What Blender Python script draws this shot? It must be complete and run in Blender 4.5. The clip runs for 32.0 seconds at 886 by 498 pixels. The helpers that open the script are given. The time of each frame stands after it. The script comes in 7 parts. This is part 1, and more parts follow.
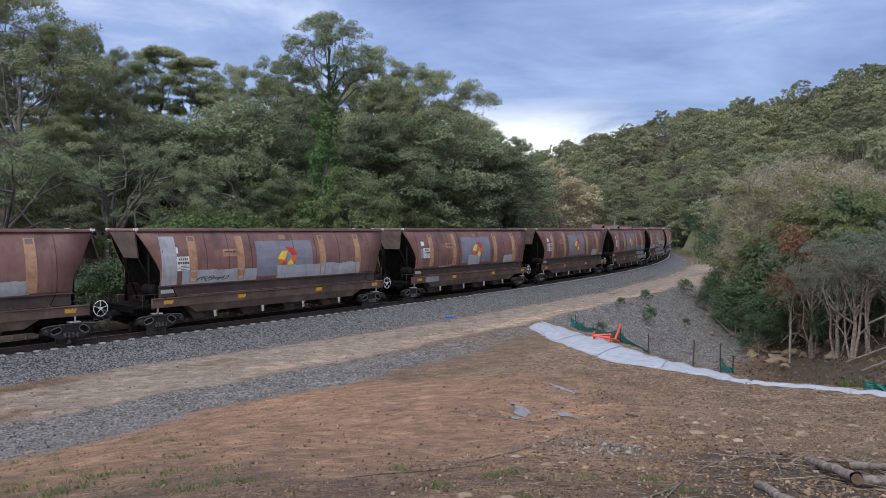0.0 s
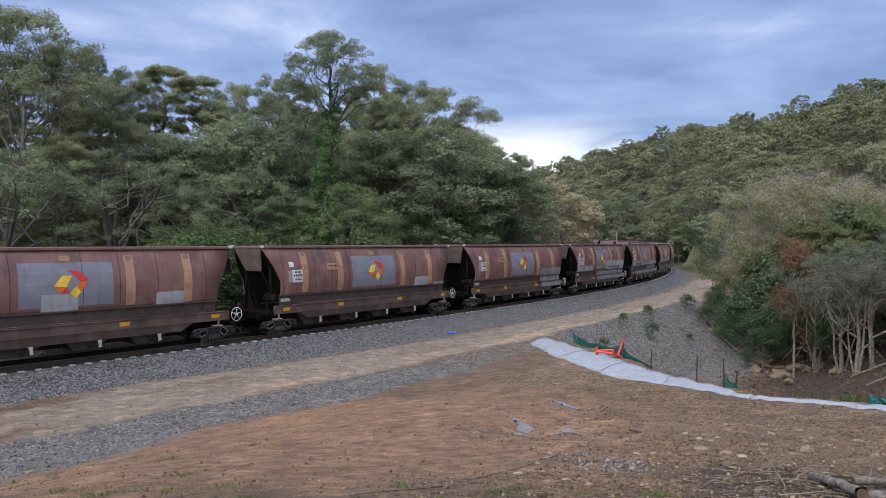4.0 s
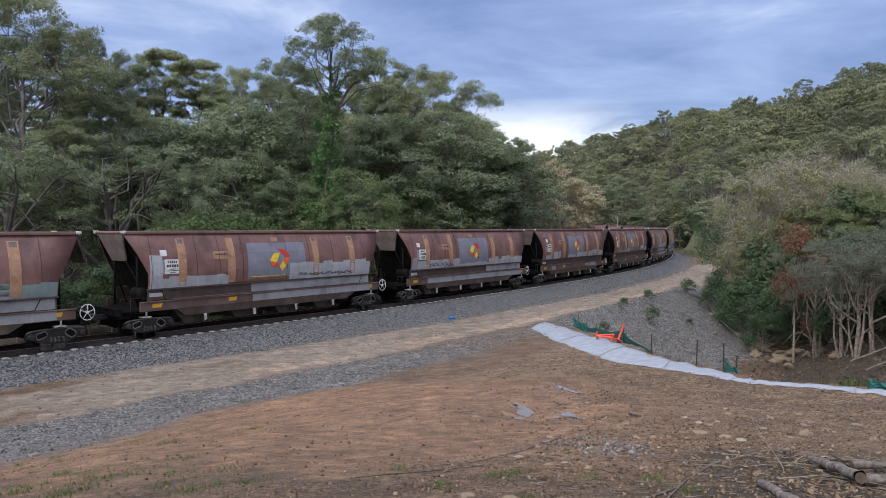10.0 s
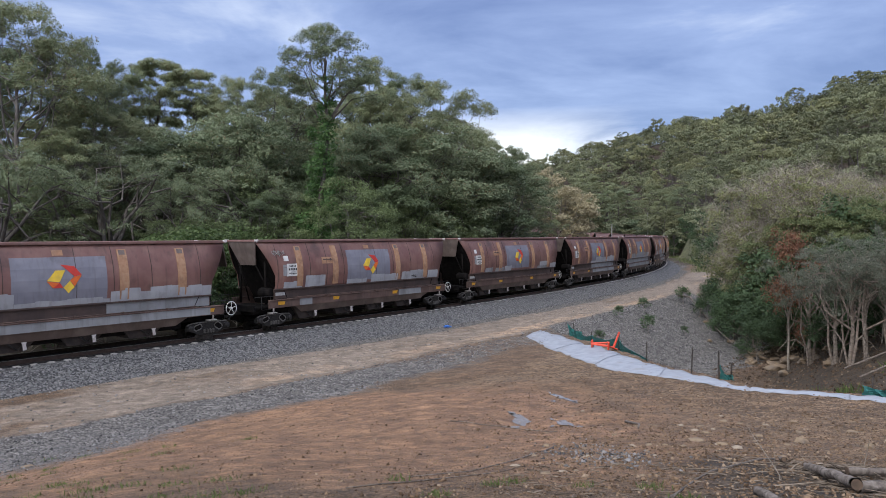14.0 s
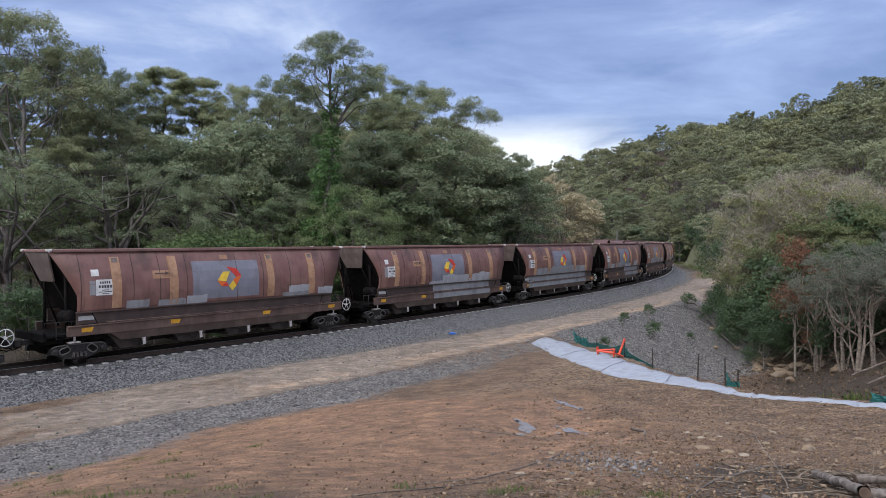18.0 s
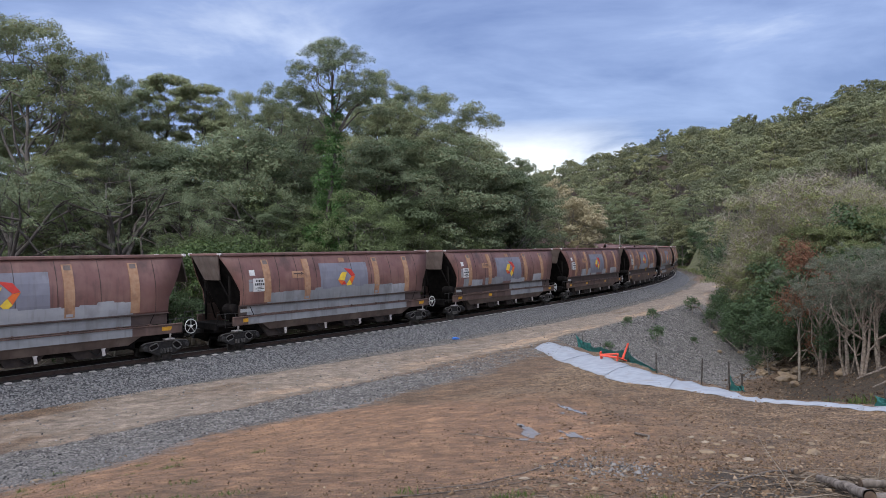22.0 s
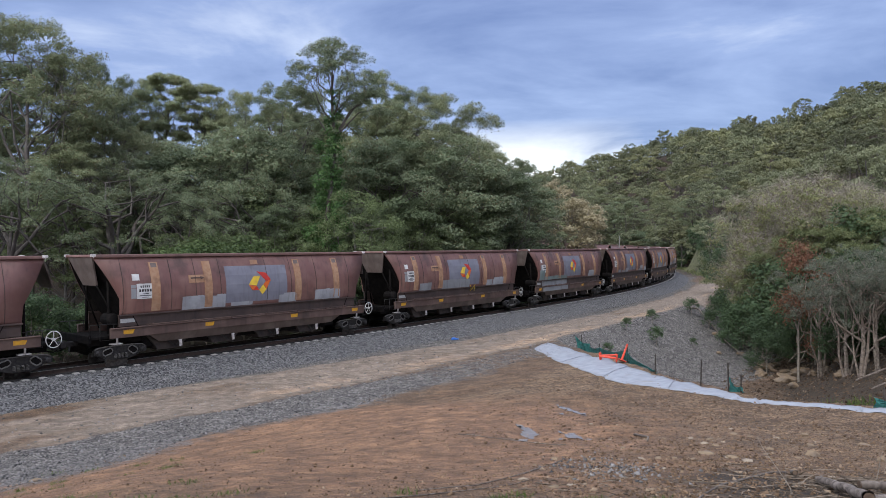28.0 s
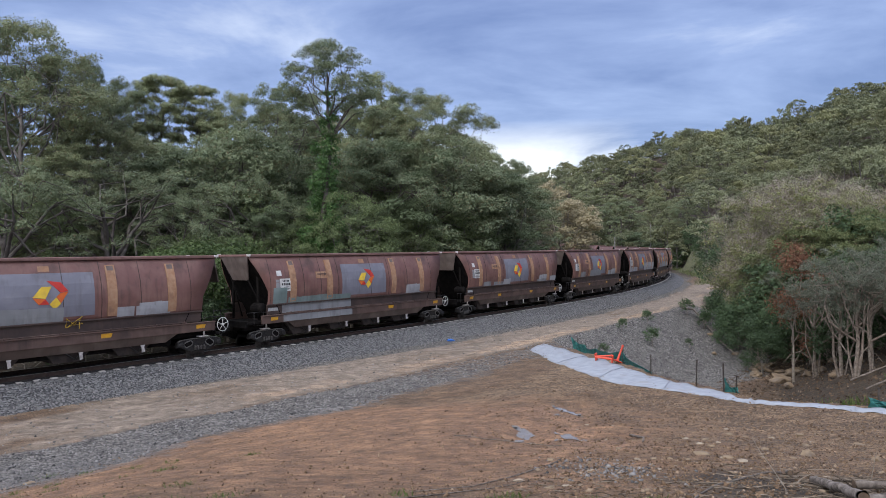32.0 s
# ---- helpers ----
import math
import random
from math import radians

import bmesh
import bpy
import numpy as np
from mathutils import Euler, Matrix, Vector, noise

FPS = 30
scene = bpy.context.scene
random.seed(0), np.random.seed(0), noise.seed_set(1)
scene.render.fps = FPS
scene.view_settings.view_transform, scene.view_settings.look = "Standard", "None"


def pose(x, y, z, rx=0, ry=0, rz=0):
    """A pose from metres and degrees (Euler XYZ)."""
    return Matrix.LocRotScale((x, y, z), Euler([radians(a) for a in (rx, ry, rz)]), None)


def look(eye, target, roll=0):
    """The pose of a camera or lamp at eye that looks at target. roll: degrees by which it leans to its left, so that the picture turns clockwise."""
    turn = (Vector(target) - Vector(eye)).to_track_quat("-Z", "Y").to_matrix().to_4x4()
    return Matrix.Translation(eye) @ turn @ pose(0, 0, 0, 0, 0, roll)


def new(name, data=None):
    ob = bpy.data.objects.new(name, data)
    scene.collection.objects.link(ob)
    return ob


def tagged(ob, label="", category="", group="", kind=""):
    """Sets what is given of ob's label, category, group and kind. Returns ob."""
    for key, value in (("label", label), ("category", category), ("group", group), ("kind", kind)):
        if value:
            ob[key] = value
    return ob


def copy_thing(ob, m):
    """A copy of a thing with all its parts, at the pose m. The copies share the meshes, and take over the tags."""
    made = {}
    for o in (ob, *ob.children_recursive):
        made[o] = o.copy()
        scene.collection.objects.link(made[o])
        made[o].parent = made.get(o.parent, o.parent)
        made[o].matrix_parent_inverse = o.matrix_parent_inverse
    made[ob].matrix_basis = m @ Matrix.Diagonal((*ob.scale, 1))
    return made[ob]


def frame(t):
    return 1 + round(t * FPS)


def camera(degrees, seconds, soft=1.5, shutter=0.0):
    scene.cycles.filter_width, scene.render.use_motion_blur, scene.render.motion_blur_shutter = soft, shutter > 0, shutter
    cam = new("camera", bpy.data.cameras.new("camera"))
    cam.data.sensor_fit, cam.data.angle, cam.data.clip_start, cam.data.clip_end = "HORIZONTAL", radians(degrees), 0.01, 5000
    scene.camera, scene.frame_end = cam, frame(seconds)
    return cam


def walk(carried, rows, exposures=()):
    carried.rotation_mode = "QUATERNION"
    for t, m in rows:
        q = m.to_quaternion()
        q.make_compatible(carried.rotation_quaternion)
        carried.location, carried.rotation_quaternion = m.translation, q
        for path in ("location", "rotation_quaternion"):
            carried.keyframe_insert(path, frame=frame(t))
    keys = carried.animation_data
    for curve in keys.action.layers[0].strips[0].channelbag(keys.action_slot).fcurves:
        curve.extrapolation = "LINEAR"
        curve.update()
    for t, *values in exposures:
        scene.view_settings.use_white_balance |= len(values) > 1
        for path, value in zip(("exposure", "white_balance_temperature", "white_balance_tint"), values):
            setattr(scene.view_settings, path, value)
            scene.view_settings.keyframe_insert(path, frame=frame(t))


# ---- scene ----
# ---- camera ----
EYE = 4.506
cam = camera(64.55, 32.0, soft=0.55, shutter=0.0)


def cam_pose(dx, dy, dz, yaw, pitch, roll):
    return pose(dx, dy, EYE + dz, 90 + pitch, 0, -yaw) @ pose(0, 0, 0, 0, 0, roll)


walk(cam, [(r[0], cam_pose(*r[1:])) for r in [
    (0, 0.000, 0.002, 0.000, -0.001, -1.788, 0.224),
    (0.5, 0.003, -0.001, -0.006, -0.092, -1.675, 0.231),
    (1, 0.007, -0.002, -0.009, -0.148, -1.543, 0.241),
    (1.5, 0.006, -0.005, -0.007, -0.175, -1.371, 0.231),
    (2, 0.005, -0.011, -0.006, -0.198, -1.155, 0.173),
    (2.5, 0.004, -0.015, -0.006, -0.216, -0.921, 0.109),
    (3, 0.005, -0.014, -0.007, -0.224, -0.696, 0.049),
    (3.5, 0.011, -0.010, -0.009, -0.215, -0.471, -0.031),
    (5.5, 0.001, -0.008, -0.004, 0.012, -0.434, -0.211),
    (6, 0.002, -0.011, -0.004, -0.043, -0.605, -0.200),
    (6.5, 0.002, -0.011, -0.006, -0.103, -0.820, -0.185),
    (7, 0.001, -0.010, -0.007, -0.144, -1.026, -0.170),
    (7.5, -0.000, -0.010, -0.005, -0.179, -1.197, -0.141),
    (8, 0.001, -0.006, -0.005, -0.232, -1.361, -0.130),
    (8.5, 0.005, -0.001, -0.006, -0.272, -1.532, -0.129),
    (9, 0.007, 0.000, -0.007, -0.280, -1.660, -0.099),
    (9.5, 0.010, 0.000, -0.009, -0.260, -1.696, -0.069),
    (10, 0.012, 0.000, -0.010, -0.222, -1.694, -0.058),
    (10.5, 0.011, -0.003, -0.008, -0.172, -1.668, -0.042),
    (11, 0.008, -0.006, -0.006, -0.102, -1.589, -0.036),
    (11.5, 0.008, -0.005, -0.006, -0.024, -1.500, -0.068),
    (12, 0.009, -0.003, -0.009, 0.044, -1.425, -0.121),
    (12.5, 0.007, -0.004, -0.009, 0.102, -1.332, -0.148),
    (13, 0.005, -0.006, -0.007, 0.149, -1.218, -0.163),
    (13.5, 0.003, -0.009, -0.007, 0.188, -1.105, -0.205),
    (14, 0.000, -0.012, -0.008, 0.212, -0.989, -0.265),
    (14.5, 0.002, -0.008, -0.004, 0.195, -0.871, -0.346),
    (16.5, 0.007, -0.009, -0.003, 0.085, -0.774, -0.433),
    (17, 0.004, -0.013, -0.006, -0.025, -0.656, -0.408),
    (17.5, 0.000, -0.014, -0.005, -0.111, -0.549, -0.394),
    (18, 0.001, -0.016, -0.003, -0.185, -0.433, -0.390),
    (18.5, 0.005, -0.017, -0.003, -0.274, -0.294, -0.390),
    (19, 0.009, -0.014, -0.005, -0.353, -0.160, -0.400),
    (19.5, 0.007, -0.015, -0.005, -0.398, -0.052, -0.423),
    (20, 0.001, -0.023, -0.005, -0.408, 0.029, -0.459),
    (20.5, 0.001, -0.023, -0.008, -0.404, 0.062, -0.519),
    (21, 0.006, -0.017, -0.007, -0.419, 0.038, -0.591),
    (21.5, 0.009, -0.014, -0.005, -0.424, 0.003, -0.629),
    (22, 0.008, -0.011, -0.008, -0.410, -0.018, -0.623),
    (22.5, 0.006, -0.011, -0.011, -0.393, -0.050, -0.599),
    (23, 0.005, -0.013, -0.010, -0.374, -0.112, -0.580),
    (23.5, 0.005, -0.011, -0.006, -0.348, -0.169, -0.563),
    (24, 0.006, -0.008, -0.006, -0.312, -0.185, -0.549),
    (24.5, 0.004, -0.013, -0.007, -0.291, -0.168, -0.531),
    (25, -0.001, -0.021, -0.008, -0.293, -0.125, -0.498),
    (25.5, -0.004, -0.025, -0.003, -0.298, -0.068, -0.475),
    (27.5, 0.003, -0.014, -0.008, -0.363, 0.005, -0.471),
    (28, 0.003, -0.015, -0.007, -0.363, 0.019, -0.471),
    (28.5, 0.002, -0.017, -0.006, -0.345, 0.049, -0.467),
    (29, 0.003, -0.018, -0.006, -0.309, 0.068, -0.458),
    (29.5, 0.007, -0.015, -0.008, -0.292, 0.089, -0.461),
    (30, 0.007, -0.015, -0.008, -0.290, 0.147, -0.499),
    (30.5, 0.005, -0.019, -0.008, -0.294, 0.218, -0.563),
    (31, 0.006, -0.021, -0.007, -0.279, 0.254, -0.605),
    (31.5, 0.007, -0.020, -0.008, -0.182, 0.218, -0.601),
    (32, 0.012, -0.009, -0.010, -0.021, 0.123, -0.588)]], exposures=[(0, 0.0, 6500, 10), (32, 0.0, 6500, 10)])

# ---- world and sun ----
world = bpy.data.worlds.new("sky")
scene.world = world
world.use_nodes = True
wt = world.node_tree
wt.nodes.clear()


def wnode(kind, **kw):
    n = wt.nodes.new(kind)
    for k, val in kw.items():
        n.inputs[k].default_value = val
    return n


w_out = wnode("ShaderNodeOutputWorld")
w_bg = wnode("ShaderNodeBackground", Strength=1.0)
w_sky = wnode("ShaderNodeTexSky")
w_sky.sky_type = "NISHITA"
w_sky.sun_disc = False
w_sky.sun_elevation = radians(46)
w_sky.sun_rotation = radians(200)
w_tc = wnode("ShaderNodeTexCoord")
w_sep = wnode("ShaderNodeSeparateXYZ")
wt.links.new(w_tc.outputs["Generated"], w_sep.inputs[0])
# a cloud layer seen in perspective: direction divided by its height
w_h = wnode("ShaderNodeMath")
w_h.operation = "ADD"
w_h.inputs[1].default_value = 0.16
wt.links.new(w_sep.outputs[2], w_h.inputs[0])
w_hm = wnode("ShaderNodeMath")
w_hm.operation = "MAXIMUM"
w_hm.inputs[1].default_value = 0.05
wt.links.new(w_h.outputs[0], w_hm.inputs[0])
w_comb = wnode("ShaderNodeCombineXYZ")
for i in (0, 1, 2):
    wt.links.new(w_hm.outputs[0], w_comb.inputs[i])
w_div = wnode("ShaderNodeVectorMath")
w_div.operation = "DIVIDE"
wt.links.new(w_tc.outputs["Generated"], w_div.inputs[0])
wt.links.new(w_comb.outputs[0], w_div.inputs[1])
w_map = wnode("ShaderNodeMapping")
w_map.inputs["Scale"].default_value = (0.75, 1.1, 0.4)
w_map.inputs["Location"].default_value = (3.1, 0.4, 0.0)
wt.links.new(w_div.outputs[0], w_map.inputs[0])
w_n1 = wnode("ShaderNodeTexNoise", Scale=1.25, Detail=7.0, Roughness=0.57, Distortion=0.35)
wt.links.new(w_map.outputs[0], w_n1.inputs["Vector"])
w_ramp = wnode("ShaderNodeValToRGB")
wr = w_ramp.color_ramp
wr.elements[0].position, wr.elements[0].color = 0.36, (0.15, 0.212, 0.45, 1)
wr.elements[1].position, wr.elements[1].color = 0.70, (0.66, 0.735, 0.92, 1)
e = wr.elements.new(0.52)
e.color = (0.285, 0.37, 0.64, 1)
wt.links.new(w_n1.outputs[0], w_ramp.inputs[0])
# a clear gap under the cloud, low above the valley
w_dot = wnode("ShaderNodeVectorMath")
w_dot.operation = "DOT_PRODUCT"
gap_way = Vector((0.11, 1.0, 0.14)).normalized()
w_dot.inputs[1].default_value = gap_way
wt.links.new(w_tc.outputs["Generated"], w_dot.inputs[0])
w_gr = wnode("ShaderNodeMapRange")
w_gr.inputs["From Min"].default_value = 0.982
w_gr.inputs["From Max"].default_value = 1.0
w_wob = wnode("ShaderNodeMath")
w_wob.operation = "MULTIPLY_ADD"
w_wob.inputs[1].default_value = 0.05
w_wob.inputs[2].default_value = -0.025
wt.links.new(w_n1.outputs[0], w_wob.inputs[0])
w_dw = wnode("ShaderNodeMath")
w_dw.operation = "ADD"
wt.links.new(w_dot.outputs["Value"], w_dw.inputs[0])
wt.links.new(w_wob.outputs[0], w_dw.inputs[1])
wt.links.new(w_dw.outputs[0], w_gr.inputs[0])
w_low = wnode("ShaderNodeMapRange")
w_low.inputs["From Min"].default_value = 0.18
w_low.inputs["From Max"].default_value = 0.135
wt.links.new(w_sep.outputs[2], w_low.inputs[0])
w_gm = wnode("ShaderNodeMath")
w_gm.operation = "MULTIPLY"
wt.links.new(w_gr.outputs[0], w_gm.inputs[0])
wt.links.new(w_low.outputs[0], w_gm.inputs[1])
w_gmix = wnode("ShaderNodeMix")
w_gmix.data_type = "RGBA"
w_gmix.inputs["B"].default_value = (1.0, 1.0, 1.0, 1)
wt.links.new(w_gm.outputs[0], w_gmix.inputs["Factor"])
wt.links.new(w_ramp.outputs[0], w_gmix.inputs["A"])
# overcast: brighter towards the zenith
w_zen = wnode("ShaderNodeMapRange")
w_zen.inputs["From Min"].default_value = 0.36
w_zen.inputs["From Max"].default_value = 0.85
w_zen.inputs["To Min"].default_value = 0.0
w_zen.inputs["To Max"].default_value = 0.9
wt.links.new(w_sep.outputs[2], w_zen.inputs[0])
w_sd = wnode("ShaderNodeVectorMath")
w_sd.operation = "DOT_PRODUCT"
w_sd.inputs[1].default_value = Vector((-12, -20, 24)).normalized()
wt.links.new(w_tc.outputs["Generated"], w_sd.inputs[0])
w_sr = wnode("ShaderNodeMapRange")
w_sr.interpolation_type = "SMOOTHSTEP"
w_sr.inputs["From Min"].default_value = -0.1
w_sr.inputs["From Max"].default_value = 1.0
w_sr.inputs["To Min"].default_value = 0.0
w_sr.inputs["To Max"].default_value = 2.3
wt.links.new(w_sd.outputs["Value"], w_sr.inputs[0])
w_sum = wnode("ShaderNodeMath")
w_sum.operation = "ADD"
wt.links.new(w_zen.outputs[0], w_sum.inputs[0])
wt.links.new(w_sr.outputs[0], w_sum.inputs[1])
w_scale = wnode("ShaderNodeVectorMath")
w_scale.operation = "SCALE"
w_scale.inputs[0].default_value = (0.50, 0.495, 0.50)
wt.links.new(w_sum.outputs[0], w_scale.inputs["Scale"])
w_plus = wnode("ShaderNodeVectorMath")
w_plus.operation = "ADD"
wt.links.new(w_gmix.outputs["Result"], w_plus.inputs[0])
wt.links.new(w_scale.outputs[0], w_plus.inputs[1])
w_add = wnode("ShaderNodeMix")
w_add.data_type = "RGBA"
w_add.inputs["Factor"].default_value = 0.04
wt.links.new(w_plus.outputs[0], w_add.inputs["A"])
wt.links.new(w_sky.outputs[0], w_add.inputs["B"])
wt.links.new(w_add.outputs["Result"], w_bg.inputs[0])
wt.links.new(w_bg.outputs[0], w_out.inputs[0])

sun = new("sun", bpy.data.lights.new("sun", "SUN"))
sun.data.energy = 1.3
sun.data.angle = radians(30)
sun.data.color = (1.0, 0.95, 0.88)
sun.matrix_world = look((-12, -20, 24), (0, 0, 0))

# ---- plan: the track's centre line ----
KNOTS = [-30, 15, 40, 65, 90, 115, 150]
CURVES = [0.00005, 0.00215, 0.00380, 0.00499, 0.00343, 0.00369, 0.00410]
TX, TY, TH = -14.284, 29.087, 0.8848
_s = np.arange(-90, 330, 0.5)
_hd = np.cumsum(np.interp(_s, KNOTS, CURVES)) * 0.5
_i0 = int(np.argmin(abs(_s)))
_hd = _hd - _hd[_i0] + TH
_x = np.cumsum(np.cos(_hd)) * 0.5
_y = np.cumsum(np.sin(_hd)) * 0.5
_x, _y = _x - _x[_i0] + TX, _y - _y[_i0] + TY
GRADE = 0.0009


def on_track(s, lat=0.0, z=0.0):
    """World place at s along the track, lat to its right, z over the rail's top."""
    x, y, h = np.interp(s, _s, _x), np.interp(s, _s, _y), np.interp(s, _s, _hd)
    return np.array((x + lat * np.sin(h), y - lat * np.cos(h), GRADE * s + 0.000115 * max(s - 110, 0) ** 2 + z))


def track_heading(s):
    return float(np.interp(s, _s, _hd))


def track_side(x, y):
    """Distance to the right of the track (negative: left) of flat arrays x, y."""
    out = np.empty(len(x))
    cs, cx, cy, ch = _s[::4], _x[::4], _y[::4], _hd[::4]
    for a in range(0, len(x), 4000):
        px, py = x[a:a + 4000], y[a:a + 4000]
        k = np.argmin((px[:, None] - cx) ** 2 + (py[:, None] - cy) ** 2, 1)
        out[a:a + 4000] = (px - cx[k]) * np.sin(ch[k]) - (py - cy[k]) * np.cos(ch[k])
    return out


_tab = np.random.RandomState(5).rand(256, 256)


def vnoise(x, y):
    xi, yi = np.floor(x).astype(int), np.floor(y).astype(int)
    fx, fy = x - xi, y - yi
    fx, fy = fx * fx * (3 - 2 * fx), fy * fy * (3 - 2 * fy)
    g = lambda a, b: _tab[a % 256, b % 256]
    return (g(xi, yi) * (1 - fx) + g(xi + 1, yi) * fx) * (1 - fy) + (g(xi, yi + 1) * (1 - fx) + g(xi + 1, yi + 1) * fx) * fy - 0.5


def smooth(a, b, x):
    t = np.clip((x - a) / (b - a), 0, 1)
    return t * t * (3 - 2 * t)


# edge of the dirt pad towards the gully, from the access road to the bank
PAD_EDGE = [(5.0, 46.0), (6.3, 40.0), (7.0, 33.0), (7.15, 28.2), (7.5, 24.6), (8.05, 22.6), (8.45, 20.4), (8.7, 19.1), (9.4, 18.6), (10.2, 18.1), (11.4, 17.7), (16, 16.5), (40, 8.0)]


def edge_side(x, y):
    """Signed distance to the pad's edge, positive towards the gully."""
    best = np.full(len(x), 1e9)
    sign = np.ones(len(x))
    for (ax, ay), (bx, by) in zip(PAD_EDGE, PAD_EDGE[1:]):
        dx, dy = bx - ax, by - ay
        t = np.clip(((x - ax) * dx + (y - ay) * dy) / (dx * dx + dy * dy), 0, 1)
        d = np.hypot(x - ax - t * dx, y - ay - t * dy)
        sgn = np.where((x - ax) * -dy + (y - ay) * dx > 0, 1, -1)
        near = d < best
        best, sign = np.where(near, d, best), np.where(near, sgn, sign)
    return best * sign


def gully_axis(y):
    return 17.5 + (y - 38) * 0.5


def pad_z(x, y, v):
    """The formation beside the line, and the earth mound that rises from it to the viewer."""
    line = np.interp(v, [-90, -45, -20, -8, -3, 3, 8.5, 12, 16, 24, 40, 70], [15, 5, 0.2, -0.95, -0.9, -0.9, -0.8, -0.7, -0.6, -0.3, 0.5, 3])
    r = np.hypot(x, y)
    mound = np.interp(r, [0, 3, 5, 7, 9, 12, 16, 20, 25, 40], [2.8, 2.68, 2.4, 2.0, 1.55, .9, .32, .06, -.2, -.5]) + 0.035 * np.clip(x, 0, 12)
    mound = np.where(y < 0, 2.8, mound)
    return line + smooth(10.5, 19, v) * (mound - line)


# shallow hollows that hold water: place and half sizes
PUDDLES = [(1.80, 15.25, .42, 1.0), (2.62, 14.75, .5, .45), (3.2, 18.4, .5, .75)]


def puddle_level(px, py):
    a = np.array([px]), np.array([py])
    return float(pad_z(*a, track_side(*a))[0])


def hill_line(az):
    """Distance of the hills' foot and ridge by bearing."""
    return (np.interp(az, [-.6, -.1, .24, .31, .335, .36, .45, .63, 1], [170, 240, 290, 275, 215, 150, 145, 145, 130]),
            np.interp(az, [-.6, .1, .25, .35, .63, 1], [420, 560, 500, 470, 420, 380]))


def ground_z(x, y, rough=True):
    x, y = np.atleast_1d(np.asarray(x, float)), np.atleast_1d(np.asarray(y, float))
    v, e = track_side(x, y), edge_side(x, y)
    pad = pad_z(x, y, v)
    bank = -0.8 - np.maximum(v - 8.5, 0) / 2.3
    lip = pad - np.maximum(e, 0) / 1.7
    floor = -3.5 + np.clip((x - gully_axis(y) - 1.0) * 0.42, 0, 14) * smooth(-5, 10, y)
    low = np.maximum(np.maximum(bank, lip), floor)
    z = np.where((e > 0) & (v > 8.5), low, pad)
    # the wooded hills round the valley
    d, az = np.hypot(x, y), np.arctan2(x, np.maximum(y, 1e-3))
    az = np.where(y > 0, np.tan(np.clip(az, -1.1, 1.1)), np.sign(x) * 2.0)
    foot, ridge = hill_line(az)
    rise = np.interp(az, [-.63, 0, .118, .255, .351, .496, .632, 1], [.085, .085, .121, .157, .174, .185, .180, .19]) * ridge - 11
    hill = rise * np.clip((d - foot) / (ridge - foot), 0, 1.0) ** 0.85
    hill = np.where(d > ridge, rise * np.interp(d - ridge, [0, 200, 900], [1, 0.8, 0.2]), hill)
    hill = np.where(y > 0, hill, 0)
    z = np.maximum(z, z * 0 - 4) + hill
    z = z + hill * 0.16 * vnoise(x / 60, y / 60)
    for px, py, rx, ry in PUDDLES:
        w = 1 - smooth(0.9, 1.9, np.hypot((x - px) / rx, (y - py) / ry))
        level = puddle_level(px, py)
        k = w * 0.98
        z = z * (1 - k) + (level - 0.03) * k
    if rough:
        k = smooth(3.2, 5, np.abs(v))
        for px, py, rx, ry in PUDDLES:
            k = k * (0.12 + 0.88 * smooth(0.9, 1.9, np.hypot((x - px) / rx, (y - py) / ry)))
        z = z + k * (0.10 * vnoise(x / 2.3, y / 2.3) + 0.05 * vnoise(x / 0.8 + 9, y / 0.8) + 0.03 * vnoise(x / 0.37, y / 0.37 + 4))
        z = z + k * smooth(13, 18, v) * (0.22 * vnoise(x / 5 + 3, y / 5))
    return z


def gz(x, y):
    return float(ground_z(x, y)[0])


# ---- materials ----


